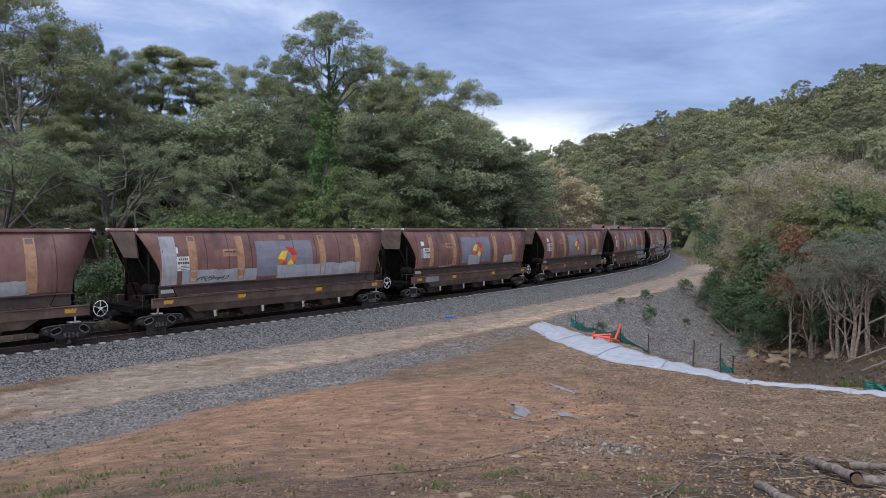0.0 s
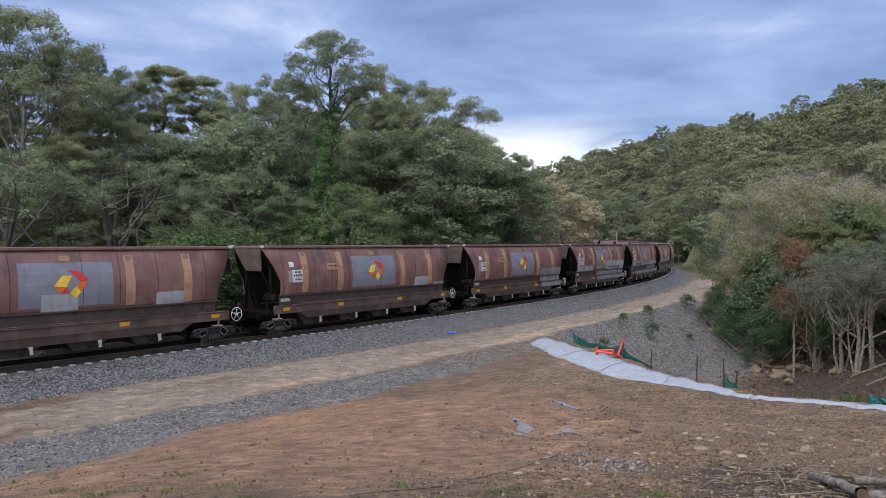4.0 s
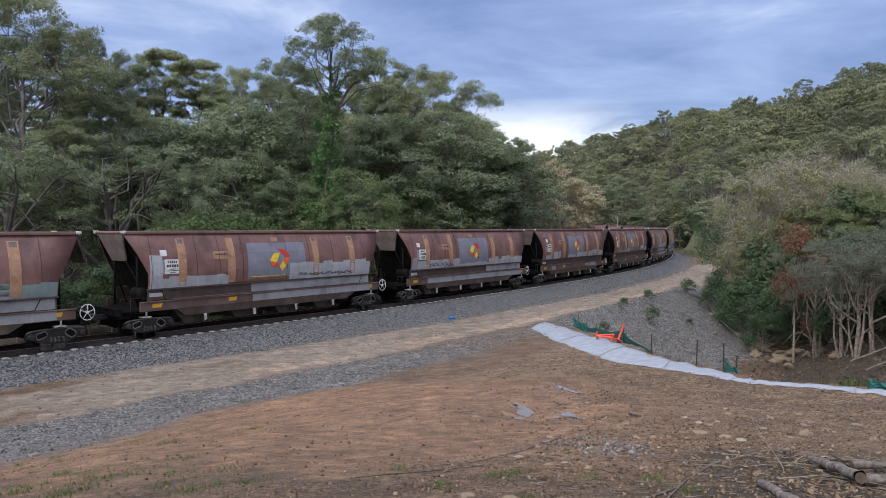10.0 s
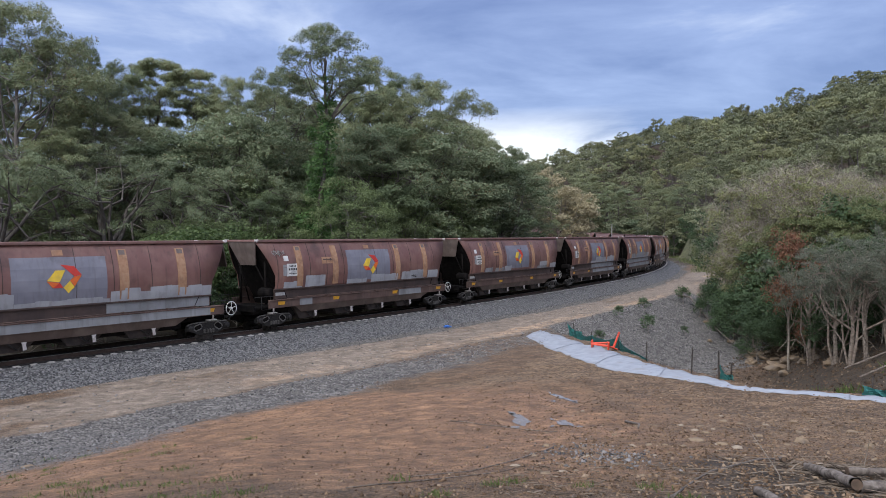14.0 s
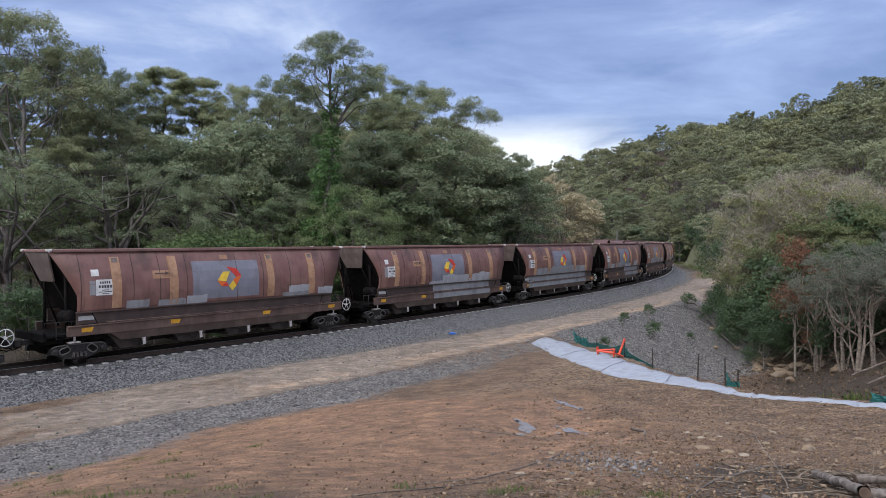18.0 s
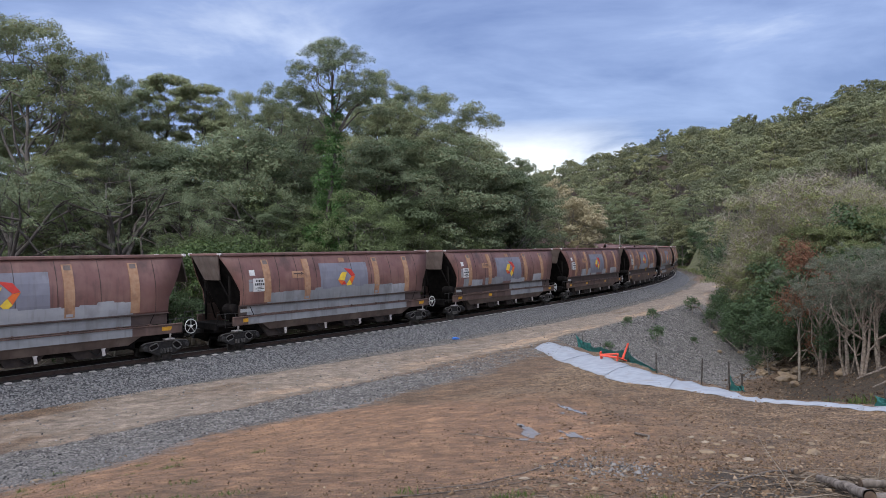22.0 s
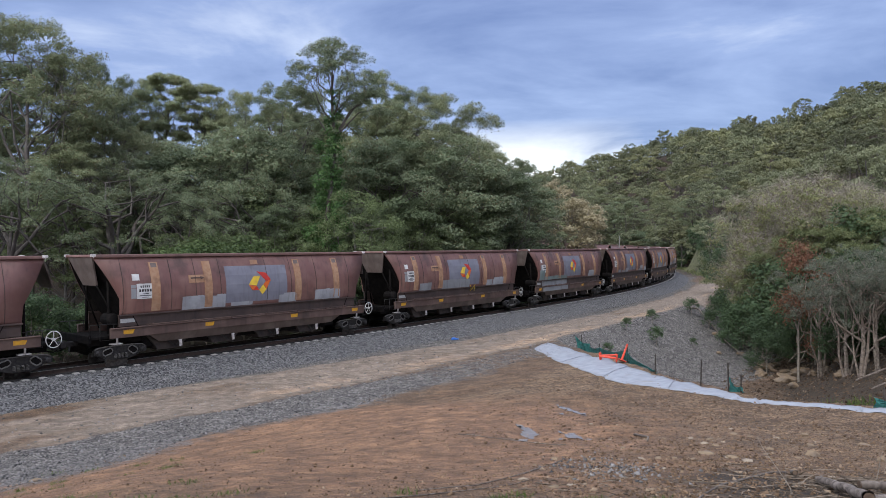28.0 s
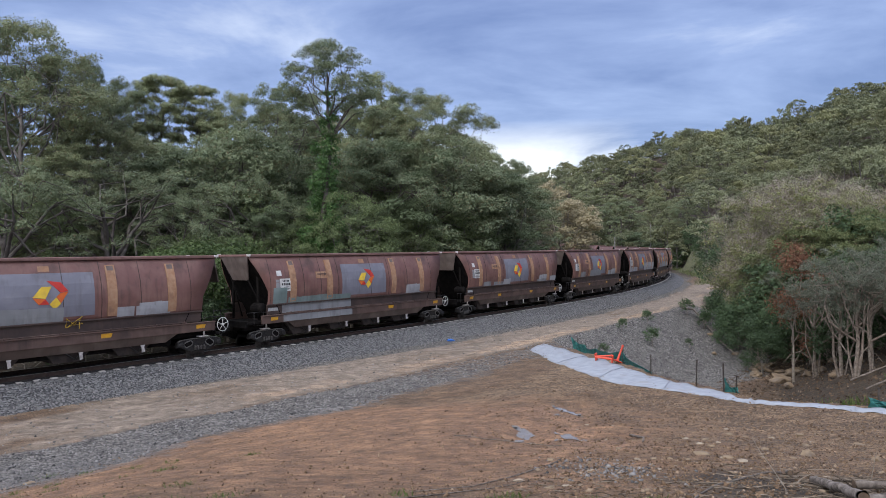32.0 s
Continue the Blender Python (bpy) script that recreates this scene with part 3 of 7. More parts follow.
M_PICKET = mat("dark_steel_picket", (0.03, 0.025, 0.022), 0.7, 0.3, (0.06, 0.045, 0.035), 9, bump=0.2)
M_HIVIS = mat("fluorescent_orange_plastic", (0.66, 0.07, 0.03), 0.45, 0, (0.55, 0.06, 0.03), 6, bump=0.1)
M_LOG = mat("weathered_log_bark", (0.07, 0.055, 0.045), 0.9, 0, (0.23, 0.195, 0.165), 16, bump=1.0, bscale=14, third=(0.10, 0.08, 0.065), tscale=2.5)
M_CUT = mat("sawn_wood_end", (0.12, 0.08, 0.05), 0.85, 0, (0.07, 0.045, 0.03), 12, bump=0.3)
M_BLUE = mat("blue_plastic", (0.03, 0.14, 0.55), 0.5, 0, (0.05, 0.2, 0.6), 9, bump=0.3)
M_POLE = mat("grey_timber_pole", (0.12, 0.115, 0.11), 0.85, 0, (0.19, 0.18, 0.17), 4, bump=0.3)
M_WATER = mat("muddy_puddle_water", (0.22, 0.19, 0.155), 0.1, 0, (0.17, 0.14, 0.11), 3, bump=0.02, bscale=6)
M_TWIG = mat("grey_twig_bark", (0.19, 0.162, 0.13), 0.9, 0, (0.30, 0.262, 0.212), 6, bump=0.2)

# ---- mesh helpers ----


def part(name, bm, material, parent, label=""):
    """One bmesh as one mesh object under a thing or a part."""
    me = bpy.data.meshes.new(name)
    bm.to_mesh(me)
    bm.free()
    for mm in (material if isinstance(material, (list, tuple)) else [material]):
        me.materials.append(mm)
    ob = new(name, me)
    ob.parent = parent
    if label:
        ob["label"] = label
    return ob


def raw_mesh(name, verts, faces, material, smooth_faces=False):
    """A mesh from arrays that a formula made."""
    me = bpy.data.meshes.new(name)
    verts = np.asarray(verts, np.float32)
    faces = np.asarray(faces, np.int32)
    n = faces.shape[1]
    me.vertices.add(len(verts))
    me.vertices.foreach_set("co", verts.ravel())
    me.loops.add(faces.size)
    me.loops.foreach_set("vertex_index", faces.ravel())
    me.polygons.add(len(faces))
    me.polygons.foreach_set("loop_start", np.arange(0, faces.size, n, dtype=np.int32))
    me.update(calc_edges=True)
    if smooth_faces:
        me.polygons.foreach_set("use_smooth", np.ones(len(faces), bool))
    me.materials.append(material)
    return me


def box(bm, x0, x1, y0, y1, z0, z1, bevel=0.0):
    vs = [bm.verts.new(p) for p in ((x0, y0, z0), (x1, y0, z0), (x1, y1, z0), (x0, y1, z0), (x0, y0, z1), (x1, y0, z1), (x1, y1, z1), (x0, y1, z1))]
    fs = [bm.faces.new([vs[i] for i in f]) for f in ((3, 2, 1, 0), (4, 5, 6, 7), (0, 1, 5, 4), (1, 2, 6, 5), (2, 3, 7, 6), (3, 0, 4, 7))]
    if bevel:
        es = {ed for f in fs for ed in f.edges}
        bmesh.ops.bevel(bm, geom=list(es), offset=bevel, segments=1, affect="EDGES")
    return vs


def boxed(*a, bevel=0.0):
    bm = bmesh.new()
    box(bm, *a, bevel=bevel)
    return bm


def slab(bm, ring, thick):
    """A closed plate: ring of points and its copy moved by thick."""
    th = Vector(thick)
    a = [bm.verts.new(p) for p in ring]
    b = [bm.verts.new(Vector(p) + th) for p in ring]
    n = len(ring)
    bm.faces.new(a)
    bm.faces.new(b[::-1])
    for i in range(n):
        bm.faces.new((a[i], b[i], b[(i + 1) % n], a[(i + 1) % n]))


def rod(bm, pts, r0, r1=None, sides=6, cap=True):
    """A tapered round bar through points."""
    r1 = r0 if r1 is None else r1
    pts = [Vector(p) for p in pts]
    rings = []
    for i, p in enumerate(pts):
        way = (pts[min(i + 1, len(pts) - 1)] - pts[max(i - 1, 0)]).normalized()
        up = Vector((0, 0, 1)) if abs(way.z) < 0.9 else Vector((1, 0, 0))
        a = way.cross(up).normalized()
        c = way.cross(a)
        r = r0 + (r1 - r0) * i / max(len(pts) - 1, 1)
        rings.append([bm.verts.new(p + r * (math.cos(2 * math.pi * k / sides) * a + math.sin(2 * math.pi * k / sides) * c)) for k in range(sides)])
    for ra, rb in zip(rings, rings[1:]):
        for k in range(sides):
            f = bm.faces.new((ra[k], ra[(k + 1) % sides], rb[(k + 1) % sides], rb[k]))
            f.smooth = True
    if cap:
        bm.faces.new(rings[0][::-1])
        bm.faces.new(rings[-1])


def lathe(bm, profile, centre, axis="y", sides=24):
    """Turned form: profile of (along, radius) round an axis through centre."""
    c = Vector(centre)
    rings = []
    for al, r in profile:
        ring = []
        for k in range(sides):
            a = 2 * math.pi * k / sides
            if axis == "y":
                p = Vector((r * math.cos(a), al, r * math.sin(a)))
            elif axis == "x":
                p = Vector((al, r * math.cos(a), r * math.sin(a)))
            else:
                p = Vector((r * math.cos(a), r * math.sin(a), al))
            ring.append(bm.verts.new(c + p))
        rings.append(ring)
    for ra, rb in zip(rings, rings[1:]):
        for k in range(sides):
            bm.faces.new((ra[k], ra[(k + 1) % sides], rb[(k + 1) % sides], rb[k]))
    bm.faces.new(rings[0][::-1])
    bm.faces.new(rings[-1])
    bmesh.ops.recalc_face_normals(bm, faces=bm.faces[:])


# ---- ground ----


def axis_steps(lo, hi, near_lo, near_hi, fine, grow):
    mid = list(np.arange(near_lo, near_hi, fine))
    up, st = [near_hi], fine
    while up[-1] < hi:
        st = min(st * grow, 14)
        up.append(up[-1] + st)
    dn, st = [near_lo], fine
    while dn[-1] > lo:
        st = min(st * grow, 14)
        dn.append(dn[-1] - st)
    return np.array(dn[::-1][:-1] + mid + up)


gx_, gy_ = axis_steps(-900, 900, -17, 21, 0.24, 1.09), axis_steps(-60, 1500, 3.5, 46, 0.24, 1.06)
GX, GY = np.meshgrid(gx_, gy_)
fx, fy = GX.ravel(), GY.ravel()
fz = ground_z(fx, fy)
nx_, ny_ = len(gx_), len(gy_)
ii = np.arange(nx_ * ny_).reshape(ny_, nx_)
quads = np.stack([ii[:-1, :-1], ii[:-1, 1:], ii[1:, 1:], ii[1:, :-1]], -1).reshape(-1, 4)
ground_me = raw_mesh("ground", np.stack([fx, fy, fz], 1), quads, M_GROUND, True)
fv, fe = track_side(fx, fy), edge_side(fx, fy)
wob = 1.6 * vnoise(fx / 4, fy / 4) + 0.7 * vnoise(fx / 1.3, fy / 1.3)
in_gully = (fe > 0) & (fv > 9)
toe = 3.0 + 1.3 * smooth(24, 36, fy)
radial = np.hypot(fx, fy)
masks = {
    # stone: ballast toe, the spread beside the road, the stone-faced bank above the gully
    "gravel": np.maximum(np.maximum(smooth(8.6, 9.5, fv + wob * 0.5) * (1 - smooth(11.0, 14.4, fv + wob)) * (1 - 0.5 * smooth(23, 34, fy)),
                                    smooth(7.9, 9.0, fv) * (fe > 0.4) * (1 - smooth(17.0, 18.5, fv + wob * 0.6)) * (1 - smooth(64, 70, fy))),
                         (1 - smooth(toe - 0.3, toe + 0.4, np.abs(fv + wob * 0.35)))),
    "dust": (1 - smooth(100, 118, fy)) * smooth(toe - 0.4, toe + 0.2, fv + wob * 0.3) * (1 - smooth(8.4, 9.6, fv + wob * 0.5)) * (0.68 + 0.15 * smooth(26, 40, fy) + 0.55 * vnoise(fx / 3 + fy / 9, fy / 7) + 0.5 * vnoise(fv / 0.7, (fx + fy) / 9)),
    "pale": (1 - smooth(105, 120, fy)) * smooth(6.9, 7.5, fv + wob * 0.5) * (1 - smooth(8.2, 8.9, fv + wob * 0.5)) * smooth(22, 28, fy) * (0.48 + 0.5 * vnoise(fx / 5, fy / 5)),
    "clay": 0.2 * in_gully * smooth(17.0, 18.5, fv + wob * 0.6) * (1 - smooth(50, 60, fy)) + (1 - smooth(3.5, 8.5, np.hypot((fx + 3.4) * 0.75, (fy - 15.5) * 0.9) + 1.6 * wob)) * 0.84 + 0.22 * smooth(11, 14, fv) * (fe < 0),
    "pebbles": 0.42 * smooth(14.5, 16, fv + wob) * (1 - smooth(19, 21, fv + wob)) * smooth(19, 23, fy) * (fe < 0) + 0.40 * smooth(12, 14, fv) * (fe < 1) * smooth(0, 8, fx + wob) + 0.12 * smooth(12, 14, fv),
    "litter": np.maximum(np.maximum(1 - smooth(-5.5, -3.4, fv), in_gully * (0.42 + 0.5 * smooth(18.5, 22, fv + wob))* smooth(17, 18.5, fv + wob * .6)),
                         np.maximum(smooth(60, 90, radial) * (np.abs(fv) > np.where(fy > 126, 4, 8.5)), 0.72 * (1 - smooth(7.0, 12.5, radial + 2 * wob)) * smooth(0.6, 3, fx + wob))),
    "grass": np.maximum(0.9 * smooth(5.2, 7.0, fv) * (1 - smooth(22, 30, fv)) * smooth(88, 104, fy) * (1 - smooth(160, 185, fy)),
                        0.70 * in_gully * smooth(10.5, 13, fx) * (1 - smooth(24, 30, fy)) * smooth(0.6, 2, fe)),
}
for key, val in masks.items():
    at = ground_me.attributes.new(key, "FLOAT", "POINT")
    at.data.foreach_set("value", np.clip(val, 0, 1).astype(np.float32))
tagged(new("ground", ground_me), "bare brown clay and gravel ground falling to a gully", "ground", kind="structure")

# ---- railway line ----


def sweep(bm, profile, s0, s1, step):
    rows = []
    for s in np.arange(s0, s1 + step / 2, step):
        rows.append([bm.verts.new(on_track(s, lat, z)) for lat, z in profile])
    for a, b in zip(rows, rows[1:]):
        for k in range(len(profile) - 1):
            bm.faces.new((a[k], a[k + 1], b[k + 1], b[k]))


bm = bmesh.new()
sweep(bm, [(-5.4, -2.4), (-2.9, -0.86), (-1.75, -0.24), (-1.2, -0.21), (1.2, -0.21), (1.75, -0.24), (2.35, -0.58), (3.1, -0.87), (5.6, -2.4)], -60, 300, 1.0)
bmesh.ops.recalc_face_normals(bm, faces=bm.faces[:])
bed = part("ballast", bm, M_BALLAST, None)
tagged(bed, "grey crushed stone ballast shoulder under the track", "ballast", kind="structure")

# strip between the rails with the shade under the train put into its colour
bm = bmesh.new()
sweep(bm, [(-1.35, -0.200), (-1.1, -0.163), (0.4, -0.16), (1.04, -0.163), (1.1, -0.19)], -60, 300, 1.0)
bmesh.ops.recalc_face_normals(bm, faces=bm.faces[:])
tagged(part("ballast_centre", bm, ballast_mat("shade_dark_ballast_stone", 0.06, (0.006, 0.0055, 0.005), (0.03, 0.026, 0.023)), None), "ballast between the rails, coloured near black for the train's shade", "ballast", kind="structure")

track = tagged(new("railway_track"), "curved railway track with concrete sleepers on grey ballast", "railway track")
for side in (0.755, -0.755):
    bm = bmesh.new()
    p = [(side - .075, -.17), (side - .075, -.155), (side - .012, -.13), (side - .012, -.04), (side - .036, -.03), (side - .036, -0.004), (side + .036, -0.004), (side + .036, -.03), (side + .012, -.04), (side + .012, -.13), (side + .075, -.155), (side + .075, -.17)]
    sweep(bm, p, -60, 300, 2.0)
    bmesh.ops.recalc_face_normals(bm, faces=bm.faces[:])
    rail = part("rail", bm, M_RAILSIDE, track, "rusty steel rail")
    bm = bmesh.new()
    sweep(bm, [(side - .036, -.006), (side - .034, 0.0), (side + .034, 0.0), (side + .036, -.006)], -60, 300, 2.0)
    part("rail_head", bm, M_TREAD, rail, "shiny worn running surface")
bm = bmesh.new()
slab(bm, [(-.125, -1.25, -.39), (.125, -1.25, -.39), (.105, -1.25, -.172), (-.105, -1.25, -.172)], (0, 2.5, 0))
bmesh.ops.recalc_face_normals(bm, faces=bm.faces[:])
sleeper = part("sleeper", bm, M_CONC, track)
sleeper_me = sleeper.data
k = 0
for s in np.arange(-22.037, 140, 0.6):
    ob = sleeper if k == 0 else new("sleeper", sleeper_me)
    ob.parent = track
    x, y, z = on_track(s)
    ob.matrix_local = pose(x + random.uniform(-.01, .01), y, z, 0, 0, math.degrees(track_heading(s)) + random.uniform(-.4, .4))
    k += 1

# ---- coal hopper wagons ----
# wagon space: x along the train from one end of the hopper (0) to the other (BODY), near side at -y, z over the rail
BODY, PITCH = 14.9, 16.568
SEC_Z = [1.92, 2.05, 2.2, 2.6, 3.0, 3.4, 3.8, 4.1, 4.29]
SEC_Y = [1.44, 1.47, 1.50, 1.545, 1.535, 1.465, 1.33, 1.195, 1.09]


def half_width(z):
    return float(np.interp(z, SEC_Z, SEC_Y))


def cut_in(z):
    return float(np.interp(z, [1.9, 2.55, 4.3], [0.93, 0.93, 0.02]))


def side_strip(bm, x0, x1, z0, z1, off, steps=6, lean=0.0, thick=0.012):
    """A thin raised band on the near side that follows its bulge."""
    rows = []
    for i in range(steps + 1):
        z = z0 + (z1 - z0) * i / steps
        w = half_width(z)
        rows.append([bm.verts.new((x, -(w + o), z)) for x, o in ((x0, off - thick), (x0, off), (x1, off), (x1, off - thick))])
    for a, b in zip(rows, rows[1:]):
        for j in range(3):
            bm.faces.new((a[j], a[j + 1], b[j + 1], b[j]))
    bm.faces.new(rows[0][::-1])
    bm.faces.new(rows[-1])


def patch_mesh(bm, x0, x1, ztop, jag, seed, zbot=1.965, off=0.010):
    """Overpainting in one piece with a stepped, uneven upper edge."""
    rnd = random.Random(seed)
    cols, x, z = [], x0, ztop
    while x < x1 - 0.06:
        w = min(rnd.uniform(0.28, 0.85) if jag else x1 - x0, x1 - x)
        z = ztop + (rnd.uniform(-1, 0.6) * jag if jag else 0)
        cols += [(x + .015, z), (x + w - .015, z + rnd.uniform(-.03, .03))]
        x += w
    steps = 5
    rows = []
    for x, zt in cols:
        rows.append([bm.verts.new((x, -(half_width(zbot + (zt - zbot) * i / steps) + off), zbot + (zt - zbot) * i / steps)) for i in range(steps + 1)])
    for a, b in zip(rows, rows[1:]):
        for i in range(steps):
            bm.faces.new((a[i], b[i], b[i + 1], a[i + 1]))
    ext = bmesh.ops.extrude_face_region(bm, geom=bm.faces[:])
    for vv in ext["geom"]:
        if isinstance(vv, bmesh.types.BMVert):
            vv.co.y += 0.006
    bmesh.ops.recalc_face_normals(bm, faces=bm.faces[:])


def build_shell(parent):
    for sg, name in ((-1, "near"), (1, "off")):
        bm = bmesh.new()
        xs_n = 14
        grid = []
        for off in (0.0, -0.045):
            rows = []
            for z, y in zip(SEC_Z, SEC_Y):
                c = cut_in(z)
                rows.append([bm.verts.new((c + (BODY - 2 * c) * i / xs_n, sg * (y + off), z)) for i in range(xs_n + 1)])
            grid.append(rows)
        for g in grid:
            for a, b in zip(g, g[1:]):
                for i in range(xs_n):
                    f = bm.faces.new((a[i], a[i + 1], b[i + 1], b[i]))
                    f.smooth = True
        o, n = grid
        for i in range(xs_n):
            bm.faces.new((o[0][i], o[0][i + 1], n[0][i + 1], n[0][i]))
            bm.faces.new((o[-1][i], o[-1][i + 1], n[-1][i + 1], n[-1][i]))
        # inner faces take the near-black colour that stands for the shaded interior
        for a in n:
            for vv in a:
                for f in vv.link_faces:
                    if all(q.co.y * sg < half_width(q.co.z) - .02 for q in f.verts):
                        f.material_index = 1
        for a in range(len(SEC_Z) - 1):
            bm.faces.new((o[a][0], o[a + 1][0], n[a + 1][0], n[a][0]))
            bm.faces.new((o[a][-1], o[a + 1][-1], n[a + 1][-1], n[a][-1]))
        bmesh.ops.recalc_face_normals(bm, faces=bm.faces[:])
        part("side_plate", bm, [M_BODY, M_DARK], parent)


def build_bogie(parent, xc):
    bogie = new("bogie")
    bogie.parent = parent
    bogie.matrix_local = pose(xc, 0, 0)
    bogie["label"] = "cast steel three-piece bogie"
    for sg in (-1, 1):
        bm = bmesh.new()
        y0, y1 = sg * 0.98, sg * 1.12
        # arched side frame; two openings beside the spring nest are laid on as dark discs
        top = [(-1.06, .57), (-.93, .66), (-.55, .70), (.55, .70), (.93, .66), (1.10, .58), (1.10, .36), (.84, .34), (.56, .20), (.34, .13), (-.34, .13), (-.56, .20), (-.84, .34), (-1.10, .36)]
        slab(bm, [(x, y0, z) for x, z in top], (0, y1 - y0, 0))
        for hx in (-.92, .92):
            box(bm, hx - .15, hx + .15, min(y1, y1 + sg * .09), max(y1, y1 + sg * .09), .38, .58, 0.02)
        bmesh.ops.recalc_face_normals(bm, faces=bm.faces[:])
        sf = part("side_frame", bm, M_BOGIE, bogie)
        for hx in (-.52, .52):
            shape = [(hx + .20 * math.cos(a), .47 + .14 * math.sin(a) + (0.04 if math.cos(a) * hx < 0 else -.02)) for a in np.arange(0, 6.28, 6.2832 / 12)]
            bm = bmesh.new()
            ring = [(x, y1 + sg * 0.006, z) for x, z in shape]
            rod(bm, ring + ring[:1], 0.03, sides=5, cap=False)
            part("opening_rim", bm, M_WORN, sf, "bright worn edge")
            # near-black disc paints the shaded inside of an opening that is not cut
            bm = bmesh.new()
            slab(bm, [(x, y1 + sg * 0.002, z) for x, z in shape], (0, sg * .012, 0))
            bmesh.ops.recalc_face_normals(bm, faces=bm.faces[:])
            part("opening", bm, M_DARK, sf)
        bm = bmesh.new()
        rod(bm, [(-1.04, y1, .60), (-.88, y1 + sg * .01, .67), (-.5, y1 + sg * .01, .70), (.5, y1 + sg * .01, .70), (.88, y1 + sg * .01, .67), (1.04, y1, .60)], .022, sides=5)
        part("top_edge", bm, M_WORN, sf)
        for hx in (-.22, -.075, .075, .22):
            bm = bmesh.new()
            pts = [(hx + .055 * math.cos(a), y1 - sg * .0 + .055 * math.sin(a) + sg * .06, .20 + a * 0.0078) for a in np.arange(0, 6.2832 * 4, 1.5708)]
            rod(bm, pts, 0.018, sides=3)
            part("spring", bm, M_WORN, sf)
        for hx in (-.92, .92):
            bm = bmesh.new()
            lathe(bm, [(0, .12), (.05, .12), (.08, .07)] if sg > 0 else [(0, .12), (-.05, .12), (-.08, .07)], (hx, y1 + sg * .09, .46), "y", 12)
            part("axle_cap", bm, M_BOGIE, sf)
    bm = bmesh.new()
    box(bm, -.2, .2, -1.05, 1.05, .38, .68, 0.03)
    box(bm, -.35, .35, -.35, .35, .6, .74, 0.02)
    for bx in (-.42, .42):
        box(bm, bx - .06, bx + .06, -.66, .66, .30, .46, 0.02)
    part("bolster", bm, M_DARK, bogie)
    for hx in (-.92, .92):
        bm = bmesh.new()
        for sg in (-1, 1):
            c = (0, sg * .755, 0)
            lathe(bm, [(-.07 * 1, .43), (-.045, .46), (.045, .455), (.07, .36)] if sg < 0 else [(-.07, .36), (-.045, .455), (.045, .46), (.07, .43)], c, "y", 20)
            lathe(bm, [(-.10, .11), (.10, .11)], c, "y", 10)
            for a in range(5):  # cored web
                an = a * 1.2566
                box(bm, .24 * math.cos(an) - .03, .24 * math.cos(an) + .03, sg * .83 - .012, sg * .83 + .012, .24 * math.sin(an) - .03, .24 * math.sin(an) + .03)
        rod(bm, [(0, -.95, 0), (0, .95, 0)], .08, sides=8)
        wheelset = part("wheelset", bm, M_WHEEL, bogie, "dark steel wheels on their axle")
        wheelset.matrix_local = pose(hx, 0, .46)
    return bogie


